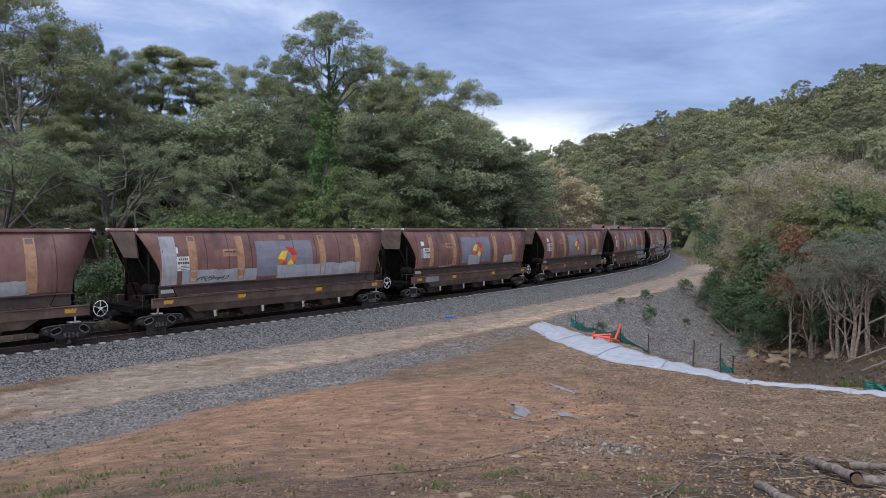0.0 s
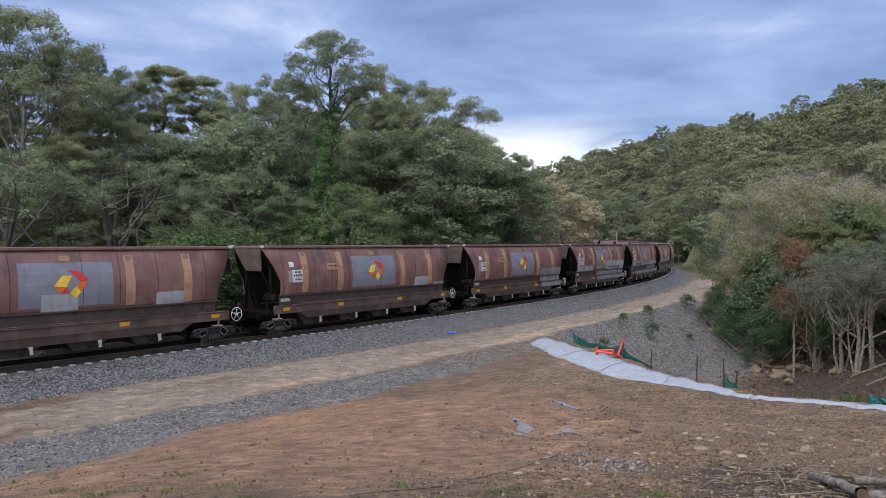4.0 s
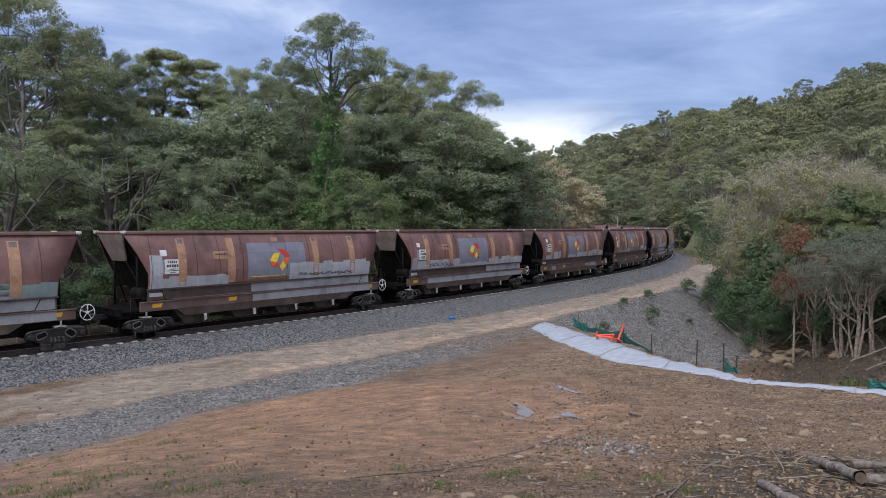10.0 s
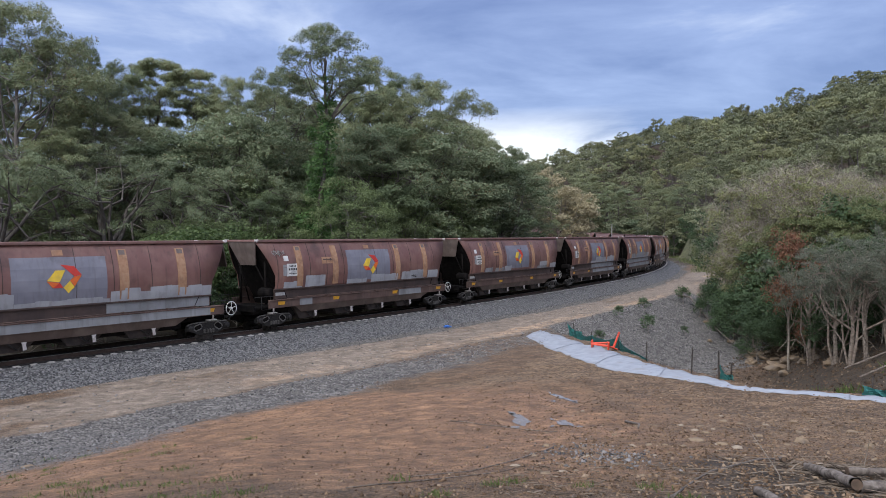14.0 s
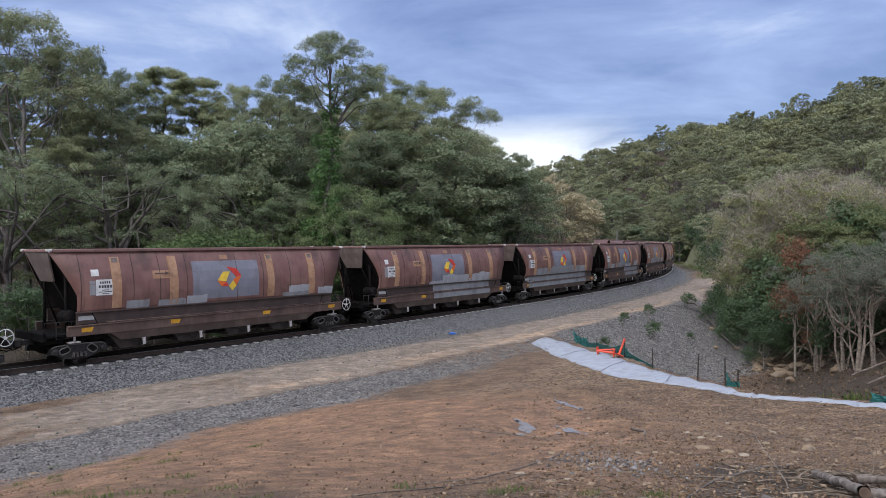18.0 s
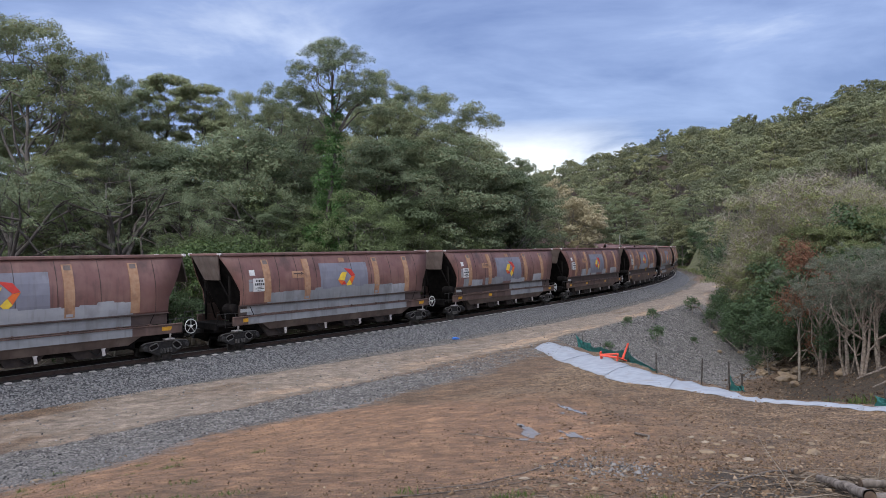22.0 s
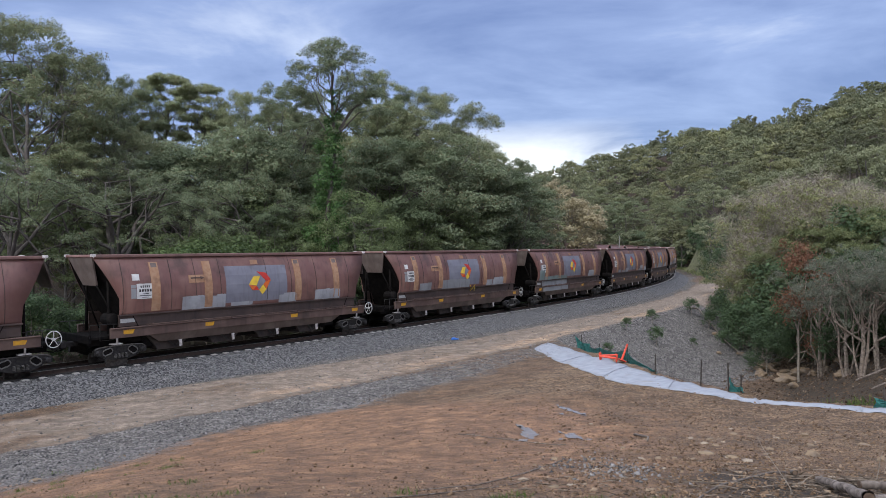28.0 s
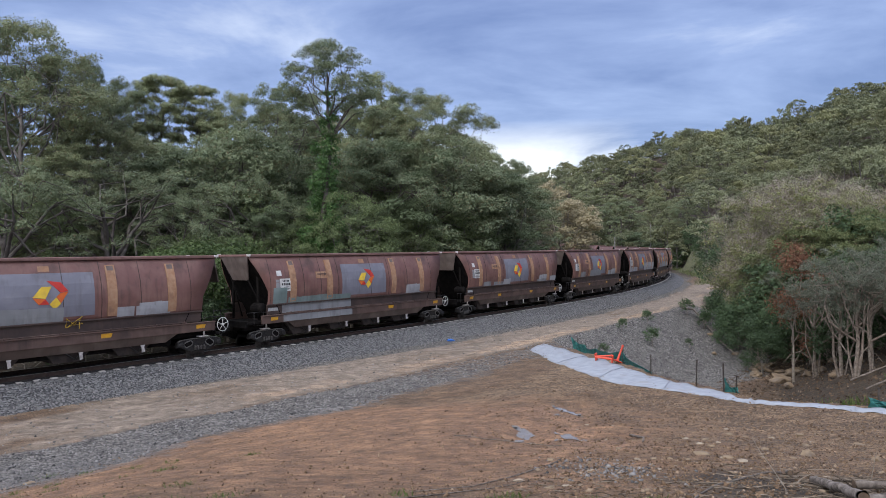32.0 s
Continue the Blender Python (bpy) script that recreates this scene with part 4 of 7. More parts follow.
def build_wagon():
    w = new("hopper_wagon")
    build_shell(w)
    # top rails and end rails
    for sg in (-1, 1):
        bm = bmesh.new()
        box(bm, -.02, BODY + .02, min(sg * 1.04, sg * 1.20), max(sg * 1.04, sg * 1.20), 4.265, 4.39, 0.02)
        part("top_rail", bm, M_RIM, w)
    for x0, x1 in ((-.02, .08), (BODY - .08, BODY + .02)):
        part("end_rail", boxed(x0, x1, -1.038, 1.038, 4.28, 4.385, bevel=0.02), M_RIM, w)
        for sg in (-1, 1):
            bm = bmesh.new()
            box(bm, x0 - .05, x1 + .05, sg * 1.18 - .05, sg * 1.18 + .05, 4.30, 4.405, 0.015)
            rod(bm, [(x0, sg * 1.235, 4.36), (x0 + .05, sg * 1.245, 4.25)], .022, sides=5)
            part("corner_clip", bm, M_CLIP, w, "worn pale corner casting")
    for flip in (False, True):
        fx_ = (lambda x: BODY - x) if flip else (lambda x: x)
        reach = -.5 if flip else .42
        # sloping end hood, and the slope sheet under it
        bm = bmesh.new()
        slab(bm, [(fx_(.03), -1.06, 4.27), (fx_(.03), 1.06, 4.27), (fx_(reach), .6, 3.13), (fx_(reach), -.6, 3.13)], (fx_(.06) - fx_(0), 0, .02))
        bmesh.ops.recalc_face_normals(bm, faces=bm.faces[:])
        part("end_hood", bm, M_HOOD, w, "dusty brown end plate")
        # slope sheet coloured near black, as the shade under the hood
        bm = bmesh.new()
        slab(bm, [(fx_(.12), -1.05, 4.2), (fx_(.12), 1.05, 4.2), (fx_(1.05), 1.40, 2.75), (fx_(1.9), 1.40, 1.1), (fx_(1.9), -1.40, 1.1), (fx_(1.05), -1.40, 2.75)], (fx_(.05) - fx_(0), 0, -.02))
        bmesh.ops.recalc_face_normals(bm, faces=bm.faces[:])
        part("slope_sheet", bm, M_DARK, w, "sloping end sheet coloured near black for shade")
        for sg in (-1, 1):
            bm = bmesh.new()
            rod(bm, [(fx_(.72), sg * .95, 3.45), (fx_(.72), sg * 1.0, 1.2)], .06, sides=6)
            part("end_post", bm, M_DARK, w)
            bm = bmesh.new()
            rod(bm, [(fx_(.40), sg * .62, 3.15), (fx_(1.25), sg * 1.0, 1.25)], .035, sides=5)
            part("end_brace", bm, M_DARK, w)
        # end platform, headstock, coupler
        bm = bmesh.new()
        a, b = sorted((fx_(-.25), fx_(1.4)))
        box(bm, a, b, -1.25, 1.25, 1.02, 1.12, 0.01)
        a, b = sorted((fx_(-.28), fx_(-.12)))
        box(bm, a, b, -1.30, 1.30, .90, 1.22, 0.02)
        # added near-black block that fills the shaded space under the platform
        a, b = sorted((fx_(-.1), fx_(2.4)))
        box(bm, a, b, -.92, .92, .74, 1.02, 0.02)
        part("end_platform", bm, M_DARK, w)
        bm = bmesh.new()
        a, b = sorted((fx_(-.62), fx_(.2)))
        box(bm, a, b, -.10, .10, .72, .92, 0.02)
        a, b = sorted((fx_(-.83), fx_(-.55)))
        box(bm, a, b, -.17, .15, .66, .98, 0.05)
        part("coupler", bm, M_BOGIE, w)
        bm = bmesh.new()
        rod(bm, [(fx_(-.2), .25, .95), (fx_(-.45), .3, .62), (fx_(-.75), .22, .55), (fx_(-.83), .15, .6)], .028, sides=5)
        part("air_hose", bm, M_DARK, w)
        for sg in (-1, 1):
            bm = bmesh.new()
            y = sg * 1.34
            rod(bm, [(fx_(-.2), y, 1.1), (fx_(-.2), y, 1.62), (fx_(.55), y, 1.62), (fx_(.95), y, 1.58)], .018, sides=5)
            rod(bm, [(fx_(.2), y, 1.62), (fx_(.2), y, .98), (fx_(.75), y, .98), (fx_(.75), y, 1.6)], .018, sides=5)
            part("handrail", bm, M_BOGIE, w, "bent steel handrail")
            bm = bmesh.new()
            a, b = sorted((fx_(.62), fx_(1.05)))
            box(bm, a, b, min(sg * 1.2, sg * 1.46), max(sg * 1.2, sg * 1.46), .78, .82)
            rod(bm, [(fx_(.83), sg * 1.44, .8), (fx_(.83), sg * 1.46, 1.3)], .04, sides=5)
            part("step", bm, M_CLIP, w, "pale worn step iron")
    # hand brake wheel at one end
    bm = bmesh.new()
    c = Vector((BODY + .18, -1.36, 1.24))
    ring = [c + Vector((.28 * math.cos(a), 0, .31 * math.sin(a))) for a in np.arange(0, 6.3, 6.2832 / 16)]
    rod(bm, ring[:16] + [ring[0]], .02, sides=5, cap=False)
    for i in range(5):
        a = i * 1.2566 + .3
        rod(bm, [c, c + Vector((.27 * math.cos(a), 0, .30 * math.sin(a)))], .014, sides=5)
    lathe(bm, [(-.04, .06), (.14, .05)], c, "y", 8)
    part("hand_brake_wheel", bm, M_WHITE, w, "white spoked hand brake wheel")
    # air tank
    bm = bmesh.new()
    lathe(bm, [(-.42, .06), (-.38, .2), (-.30, .25), (.30, .25), (.38, .2), (.42, .06)], (.78, -.92, 1.78), "y", 14)
    part("air_tank", bm, M_DARK, w, "dark rounded air tank")
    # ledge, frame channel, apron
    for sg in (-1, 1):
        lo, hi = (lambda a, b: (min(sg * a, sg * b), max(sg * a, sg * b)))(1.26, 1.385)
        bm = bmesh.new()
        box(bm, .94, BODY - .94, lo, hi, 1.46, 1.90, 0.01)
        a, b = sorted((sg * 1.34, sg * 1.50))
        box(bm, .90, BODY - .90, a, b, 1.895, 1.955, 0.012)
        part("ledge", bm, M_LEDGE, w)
        bm = bmesh.new()
        a, b = sorted((sg * 1.38, sg * 1.50))
        box(bm, .55, BODY - .3, a, b, 1.03, 1.40, 0.015)
        a, b = sorted((sg * 1.38, sg * 1.55))
        box(bm, .55, BODY - .3, a, b, 1.395, 1.445, 0.012)
        part("side_sill", bm, M_SILL, w)
        bm = bmesh.new()
        slab(bm, [(2.2, sg * 1.46, 1.03), (12.8, sg * 1.46, 1.03), (12.3, sg * 1.34, .70), (2.7, sg * 1.34, .70)], (0, -sg * .05, 0))
        bmesh.ops.recalc_face_normals(bm, faces=bm.faces[:])
        part("apron", bm, M_APRON, w, "dusty brown sloping apron")
        bm = bmesh.new()
        rod(bm, [(2.0, sg * 1.53, 1.49), (13.2, sg * 1.53, 1.49)], .022, sides=5)
        for x in (2.3, 4.2, 6.1, 8.0, 9.9, 11.8, 13.1):
            box(bm, x - .03, x + .03, sg * 1.53 - .03, sg * 1.53 + .03, 1.43, 1.53)
        part("pipe", bm, M_SILL, w, "brown air pipe on brackets")
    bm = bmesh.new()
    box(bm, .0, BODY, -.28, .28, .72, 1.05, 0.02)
    # added near-black box in place of the shade between the chutes
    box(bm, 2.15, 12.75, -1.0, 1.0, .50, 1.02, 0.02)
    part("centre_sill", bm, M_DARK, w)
    for i, x in enumerate((3.65, 6.29, 8.81, 11.3)):
        # discharge chute, its gear and its pale bracket
        for x0, x1 in ((x - 1.05, x - .3), ):
            bm = bmesh.new()
            slab(bm, [(x0 - .35, -1.2, .98), (x0 + 1.7, -1.2, .98), (x0 + 1.15, -1.12, .33), (x0 + .15, -1.12, .33)], (0, 2.3, 0))
            bmesh.ops.recalc_face_normals(bm, faces=bm.faces[:])
            ch = part("discharge_chute", bm, M_CHUTE, w)
            bm = bmesh.new()
            rod(bm, [(x0 + .3, -1.26, .85), (x0 + .85, -1.24, .42)], .035, sides=5)
            rod(bm, [(x0 + 1.2, -1.26, .8), (x0 + .9, -1.24, .42)], .03, sides=5)
            part("door_lever", bm, M_BOGIE, ch)
        bm = bmesh.new()
        slab(bm, [(x - .10, -1.34, .74), (x + .12, -1.34, .74), (x + .06, -1.34, .62), (x + .10, -1.34, .42), (x - .02, -1.34, .40), (x - .04, -1.34, .6)], (0, .05, 0))
        bmesh.ops.recalc_face_normals(bm, faces=bm.faces[:])
        part("bracket", bm, M_CLIP, w, "pale scuffed door bracket")
    # ochre straps, panel with its emblem
    for x in (2.45, 4.92, 9.97, 12.52):
        bm = bmesh.new()
        side_strip(bm, x - .19, x + .19, 2.02, 4.06, .030, 10, thick=.03)
        st = part("strap", bm, M_STRAP, w, "faded ochre curved strap")
        bm = bmesh.new()
        side_strip(bm, x - .17, x + .17, 3.84, 4.03, .036, 3, thick=.004)
        part("strap_end", bm, M_HOOD if x != 4.92 else M_STRAP, st, "dull strap end")
        for ex in (x - .16, x + .16):
            bm = bmesh.new()
            side_strip(bm, ex - .03, ex + .03, 2.04, 4.06, .040, 10, thick=.01)
            part("strap_edge", bm, M_STRAP, st)
    bm = bmesh.new()
    side_strip(bm, 7.5 - .2, 7.5 + .2, 3.86, 4.06, .02, 3)
    part("strap_end", bm, M_STRAP, w, "ochre strap end over the panel")
    for x in (1.05, 3.15, 4.3, 5.55, 8.1, 9.55, 11.15, 13.4):
        bm = bmesh.new()
        side_strip(bm, x - .01, x + .01, 1.97, 4.2, .016, 14)
        part("weld_seam", bm, M_LEDGE, w)
    bm = bmesh.new()
    side_strip(bm, 5.82, 9.28, 2.12, 3.80, .008, 8, thick=.006)
    panel = part("panel", bm, M_PANEL, w, "blue-grey painted panel")
    shapes = [("yellow", M_YELLOW, [(.27, .20), (.54, .20), (.36, .60), (.02, .55)]), ("orange", M_ORANGE, [(.02, .57), (.36, .62), (.18, .80)]),
              ("red", M_RED, [(.18, .80), (.36, .62), (.46, .80)]), ("red", M_RED, [(.42, .0), (.80, .07), (.99, .37), (.78, .42), (.60, .20)]),
              ("orange", M_ORANGE, [(.78, .43), (.99, .39), (.78, .78), (.66, .56)]), ("yellow", M_YELLOW, [(.65, .58), (.78, .79), (.61, 1.0), (.47, .80)])]
    for nm, mm, poly in shapes:
        bm = bmesh.new()
        ring = [(7.0 + 1.30 * u, -(half_width(3.52 - 1.10 * q) + .028), 3.52 - 1.10 * q) for u, q in poly]
        slab(bm, ring, (0, .03, 0))
        bmesh.ops.recalc_face_normals(bm, faces=bm.faces[:])
        part("emblem_piece", bm, mm, panel, nm + " piece of the emblem")
    # data plates with bars for their writing, arrow board
    bm = bmesh.new()
    side_strip(bm, 1.62, 2.33, 2.56, 3.18, .014, 4)
    plate = part("data_plate", bm, M_WHITE, w, "white data plate with black bars of writing")
    for z, h, x0, x1 in ((3.06, .045, 1.76, 2.2), (2.90, .055, 1.70, 2.26), (2.76, .015, 1.84, 2.12), (2.69, .015, 1.72, 2.24), (2.62, .012, 1.84, 2.12)):
        bm = bmesh.new()
        n = 5 if h > .03 else 1
        wd = (x1 - x0) / n
        for j in range(n):
            side_strip(bm, x0 + j * wd + (.012 if n > 1 else 0), x0 + (j + 1) * wd - (.02 if n > 1 else 0), z - h, z + h, .018, 1, thick=.003)
        part("bar", bm, M_INK, plate)
    bm = bmesh.new()
    side_strip(bm, 1.46, 1.76, 3.32, 3.58, .014, 2)
    part("small_plate", bm, M_WHITE, w, "small white plate")
    bm = bmesh.new()
    side_strip(bm, 1.38, 1.60, 2.58, 3.14, .010, 2)
    part("primer_square", bm, M_GREY2, w, "grey primer square")
    bm = bmesh.new()
    side_strip(bm, 3.98, 4.86, 3.12, 3.46, .012, 3)
    board = part("arrow_board", bm, M_STRAP, w, "orange board with a dark arrow")
    bm = bmesh.new()
    ring = [(4.08, 3.36), (4.55, 3.36), (4.55, 3.41), (4.74, 3.33), (4.55, 3.25), (4.55, 3.30), (4.08, 3.30)]
    slab(bm, [(x, -(half_width(z) + .02), z) for x, z in ring], (0, .008, 0))
    part("arrow", bm, M_SILL, board)
    bm = bmesh.new()
    box(bm, 1.0, 1.6, -1.395, -1.38, 1.62, 1.78)
    part("lettered_strip", bm, M_TAG, w, "pale strip of worn writing")
    for x in (1.3, 5.0, 9.75, 13.9):
        bm = bmesh.new()
        slab(bm, [(x - .23, -1.506, 1.17), (x + .16, -1.506, 1.17), (x + .23, -1.506, 1.34), (x - .23, -1.506, 1.34)], (0, .01, 0))
        bmesh.ops.recalc_face_normals(bm, faces=bm.faces[:])
        part("reflector", bm, M_REFL, w, "amber reflector")
    for xc in (1.12, 14.02):
        build_bogie(w, xc)
    return w


def scribble(bm, x0, x1, z0, z1, seed, r=0.014):
    """An unreadable sprayed scrawl as thin raised loops."""
    rnd = random.Random(seed)
    n = max(2, int((x1 - x0) / .2))
    pts = []
    for i in range(n):
        for j in range(6):
            x, z = x0 + (x1 - x0) * (i + rnd.uniform(-.2, 1.1)) / n, z0 + rnd.random() * (z1 - z0)
            pts.append((x, -(half_width(z) + .030), z))
    rod(bm, pts, r, sides=4)


# overpainted patches, wagon by wagon: (from, to, top, unevenness, paint)
PATCHES = {
    -1: [(11.06, 12.46, 2.49, 0.03, M_GREY)],
    0: [(0.95, 1.69, 4.0, 0.25, M_GREY), (1.89, 5.83, 2.57, 0.03, M_GREY), (6.99, 12.67, 2.6, 0.05, M_GREY)],
    1: [(6.57, 7.93, 2.61, 0, M_GREY)],
    2: [(12.9, 13.9, 2.12, 0.02, M_GREY2)],
    3: [(10.4, 13.95, 2.5, 0.06, M_TEAL)],
    4: [(0.95, 1.54, 3.38, 0, M_GREY), (1.5, 4.78, 2.43, 0.1, M_GREY), (8.24, 13.86, 2.77, 0.1, M_GREY)],
    5: [(0.95, 1.42, 2.65, 0.03, M_GREY2), (1.42, 5.92, 2.49, 0.05, M_GREY), (5.9, 9.4, 2.17, 0.05, M_GREY), (9.4, 13.95, 2.42, 0.12, M_GREY)],
    6: [(1.41, 2.63, 2.3, 0.03, M_GREY), (2.81, 4.19, 2.54, 0.02, M_GREY), (5.77, 7.35, 2.21, 0.02, M_GREY), (7.67, 9.97, 2.36, 0.06, M_GREY), (10.31, 12.45, 2.43, 0.02, M_GREY), (12.79, 13.83, 2.44, 0, M_GREY)],
    7: [(2.83, 3.83, 2.27, 0.03, M_GREY2), (4.21, 5.49, 2.23, 0.04, M_GREY2), (5.51, 6.53, 2.35, 0.04, M_GREY), (10.69, 12.33, 2.18, 0.05, M_GREY2), (12.95, 13.95, 2.35, 0.03, M_GREY)],
    8: [(5.54, 6.88, 2.14, 0.04, M_GREY), (6.88, 12.32, 2.5, 0.1, M_GREY)],
    9: [(2.45, 3.41, 2.44, 0.02, M_GREY2), (3.35, 11.25, 2.55, 0.09, M_GREY2)],
    10: [(1.67, 2.29, 2.47, 0.02, M_GREY2), (2.61, 3.97, 2.39, 0.06, M_GREY), (4.31, 4.75, 2.45, 0, M_GREY2), (5.09, 6.65, 2.45, 0.1, M_GREY2), (7.75, 9.79, 2.26, 0.07, M_GREY)],
    11: [(3.63, 5.81, 2.55, 0.04, M_GREY), (6.09, 7.29, 2.14, 0, M_GREY), (8.77, 9.87, 2.41, 0.08, M_GREY), (11.65, 12.79, 2.44, 0.04, M_GREY)],
    12: [(2.79, 3.97, 2.42, 0.03, M_GREY2), (5.05, 8.13, 2.51, 0.08, M_GREY2), (10.15, 10.89, 2.36, 0, M_GREY), (10.93, 11.85, 2.35, 0.02, M_GREY)],
    13: [(1.18, 2.06, 2.73, 0.04, M_TEAL), (2.14, 6.48, 2.25, 0.06, M_TEAL)],
}
# sprayed scrawls: (from, to, low, high, paint)
TAGS = {
    0: [(2.55, 4.27, 2.03, 2.3, M_INK)],
    1: [(3.29, 4.65, 1.87, 2.07, M_TAG)],
    4: [(8.88, 12.58, 2.06, 2.27, M_INK), (5.88, 8.2, 2.17, 2.24, M_YELLOW)],
    5: [(2.72, 3.62, 2.02, 2.34, M_INK), (3.92, 5.26, 1.99, 2.31, M_INK)],
    6: [(0.73, 1.63, 3.55, 3.86, M_TAG), (11.19, 11.79, 2.01, 2.21, M_INK)],
    12: [(8.23, 8.81, 1.6, 2.15, M_YELLOW)],
}
# repainted lengths of the frame: (from, to)
SILLS = {
    1: [(1.89, 3.27)],
    3: [(10.58, 13.9)],
    4: [(6.08, 13.9)],
    5: [(2.48, 13.9)],
    6: [(2.45, 3.29), (10.07, 12.13)],
    8: [(6.04, 12.4)],
    9: [(1.35, 12.51)],
    10: [(7.77, 12.75)],
    13: [(1.84, 6.58)],
}
first = build_wagon()
wagons = []
for k in range(-1, 28):
    wg = first if k == -1 else copy_thing(first, pose(0, 0, 0))
    marks = PATCHES.get(k, PATCHES[abs(k * 5 + 2) % 13])
    for j, (x0, x1, zt, jag, mm) in enumerate(marks):
        bm = bmesh.new()
        patch_mesh(bm, x0, x1, zt, jag, k * 50 + j, off=.011 + .002 * (j % 4) + (.016 if jag else .004))
        part("paint_patch", bm, mm, wg, "grey overpainted patch")
    for j, (x0, x1, z0, z1, mm) in enumerate(TAGS.get(k, ())):
        bm = bmesh.new()
        scribble(bm, x0, x1, z0, z1, k * 9 + j)
        part("scrawl", bm, mm, wg, "sprayed unreadable scrawl")
    for x0, x1 in SILLS.get(k, ()):
        bm = bmesh.new()
        box(bm, x0, x1, -1.508, -1.49, 1.06, 1.392)
        if x1 - x0 > 3:
            box(bm, x0 if k != 5 else 9.3, x1, -1.394, -1.38, 1.47, 1.88)
        part("sill_patch", bm, M_GREY2, wg, "grey repainted length of frame")
    amount = "grey overpainting along its side" if len(marks) > 2 else "a few grey paint patches"
    tagged(wg, "weathered brown coal hopper wagon with " + amount, "railway wagon", "wagons of the train")
    wagons.append((k, wg))

# ---- trees and bushes ----


def again(ob, m):
    """A copy of a thing at the full pose m, whatever the first one's size."""
    sc = ob.scale
    return copy_thing(ob, m @ Matrix.Diagonal((1 / sc[0], 1 / sc[1], 1 / sc[2], 1)))


class Wood:
    """Collects tapered branches as one mesh."""

    def __init__(self):
        self.v, self.f, self.n = [], [], 0

    def branch(self, pts, r0, r1, sides=6):
        pts = np.asarray(pts, float)
        m = len(pts)
        way = np.gradient(pts, axis=0)
        way /= np.linalg.norm(way, axis=1)[:, None] + 1e-9
        ref = np.where(np.abs(way[:, 2:3]) < 0.9, [[0, 0, 1.0]], [[1.0, 0, 0]])
        a = np.cross(way, ref)
        a /= np.linalg.norm(a, axis=1)[:, None] + 1e-9
        b = np.cross(way, a)
        r = np.linspace(r0, r1, m)[:, None]
        for k in range(sides):
            t = 2 * math.pi * k / sides
            self.v.append(pts + r * (math.cos(t) * a + math.sin(t) * b))
        idx = self.n + np.arange(sides * m).reshape(sides, m)
        nxt = np.roll(idx, -1, axis=0)
        self.f.append(np.stack([idx[:, :-1], nxt[:, :-1], nxt[:, 1:], idx[:, 1:]], -1).reshape(-1, 4))
        self.n += sides * m

    def mesh(self, name, material):
        return raw_mesh(name, np.concatenate(self.v), np.concatenate(self.f), material, True)

    def apart(self):
        """The first branch drawn, and all the others, as two bodies."""
        n0 = self.f[0].max() + 1
        v = np.concatenate(self.v)
        return (v[:n0], self.f[0]), (v[n0:], np.concatenate(self.f[1:]) - n0)


def bent(rs, p, way, length, n=5, wander=0.15, lift=0.0):
    pts = [np.array(p, float)]
    way = np.array(way, float)
    for _ in range(n - 1):
        way = way + rs.normal(0, wander, 3) + np.array((0, 0, lift))
        way /= np.linalg.norm(way)
        pts.append(pts[-1] + way * length / (n - 1))
    return pts


def leaf_tris(rs, centres, radii, count, size, aspect=0.4, flat=0.6, droop=0.5, shell=0.5, dome=0.8, pads=0):
    """Slender leaf blades in domed clumps, thicker towards each clump's outside and top."""
    centres, radii = np.asarray(centres, float), np.asarray(radii, float)
    if pads:
        # every clump is a few smaller domes leaning on one another
        n0 = len(centres)
        a = rs.uniform(0, 6.2832, (n0, pads))
        u = rs.uniform(-.15, 1, (n0, pads))
        fr = np.sqrt(1 - u * u)
        d0 = np.stack([np.cos(a) * fr, np.sin(a) * fr, u * flat], -1)
        centres = (centres[:, None] + d0 * (radii * .72)[:, None, None]).reshape(-1, 3)
        radii = (radii[:, None] * rs.uniform(.36, .62, (n0, pads))).ravel()
    w = radii ** 2
    ci = rs.choice(len(centres), count, p=w / w.sum())
    d = rs.normal(size=(count, 3))
    up = rs.rand(count) < dome
    d[:, 2] = np.where(up, np.abs(d[:, 2]), d[:, 2])
    d /= np.linalg.norm(d, axis=1)[:, None]
    rad = (shell + (1 - shell) * rs.rand(count)) * np.where(rs.rand(count) < 0.2, rs.rand(count), 1)
    rad *= 1 + 0.25 * np.sin(d[:, 0] * 7 + ci) * np.cos(d[:, 1] * 6 + 2 * ci)
    p = centres[ci] + d * (radii[ci] * rad)[:, None] * np.array((1, 1, flat))
    face = d + rs.normal(0, 0.36, (count, 3)) + np.array((0, 0, 0.25))
    face /= np.linalg.norm(face, axis=1)[:, None]
    a = rs.normal(size=(count, 3))
    a[:, 2] -= droop
    a -= face * np.sum(a * face, 1)[:, None]
    a /= np.linalg.norm(a, axis=1)[:, None] + 1e-9
    b = np.cross(face, a)
    ln = (size * (0.6 + 0.8 * rs.rand(count)))[:, None]
    q = p + a * ln * 0.25
    v = np.stack([q + b * ln * aspect / 2, p + a * ln, q - b * ln * aspect / 2], 1).reshape(-1, 3)
    return v, np.arange(count * 3).reshape(-1, 3)


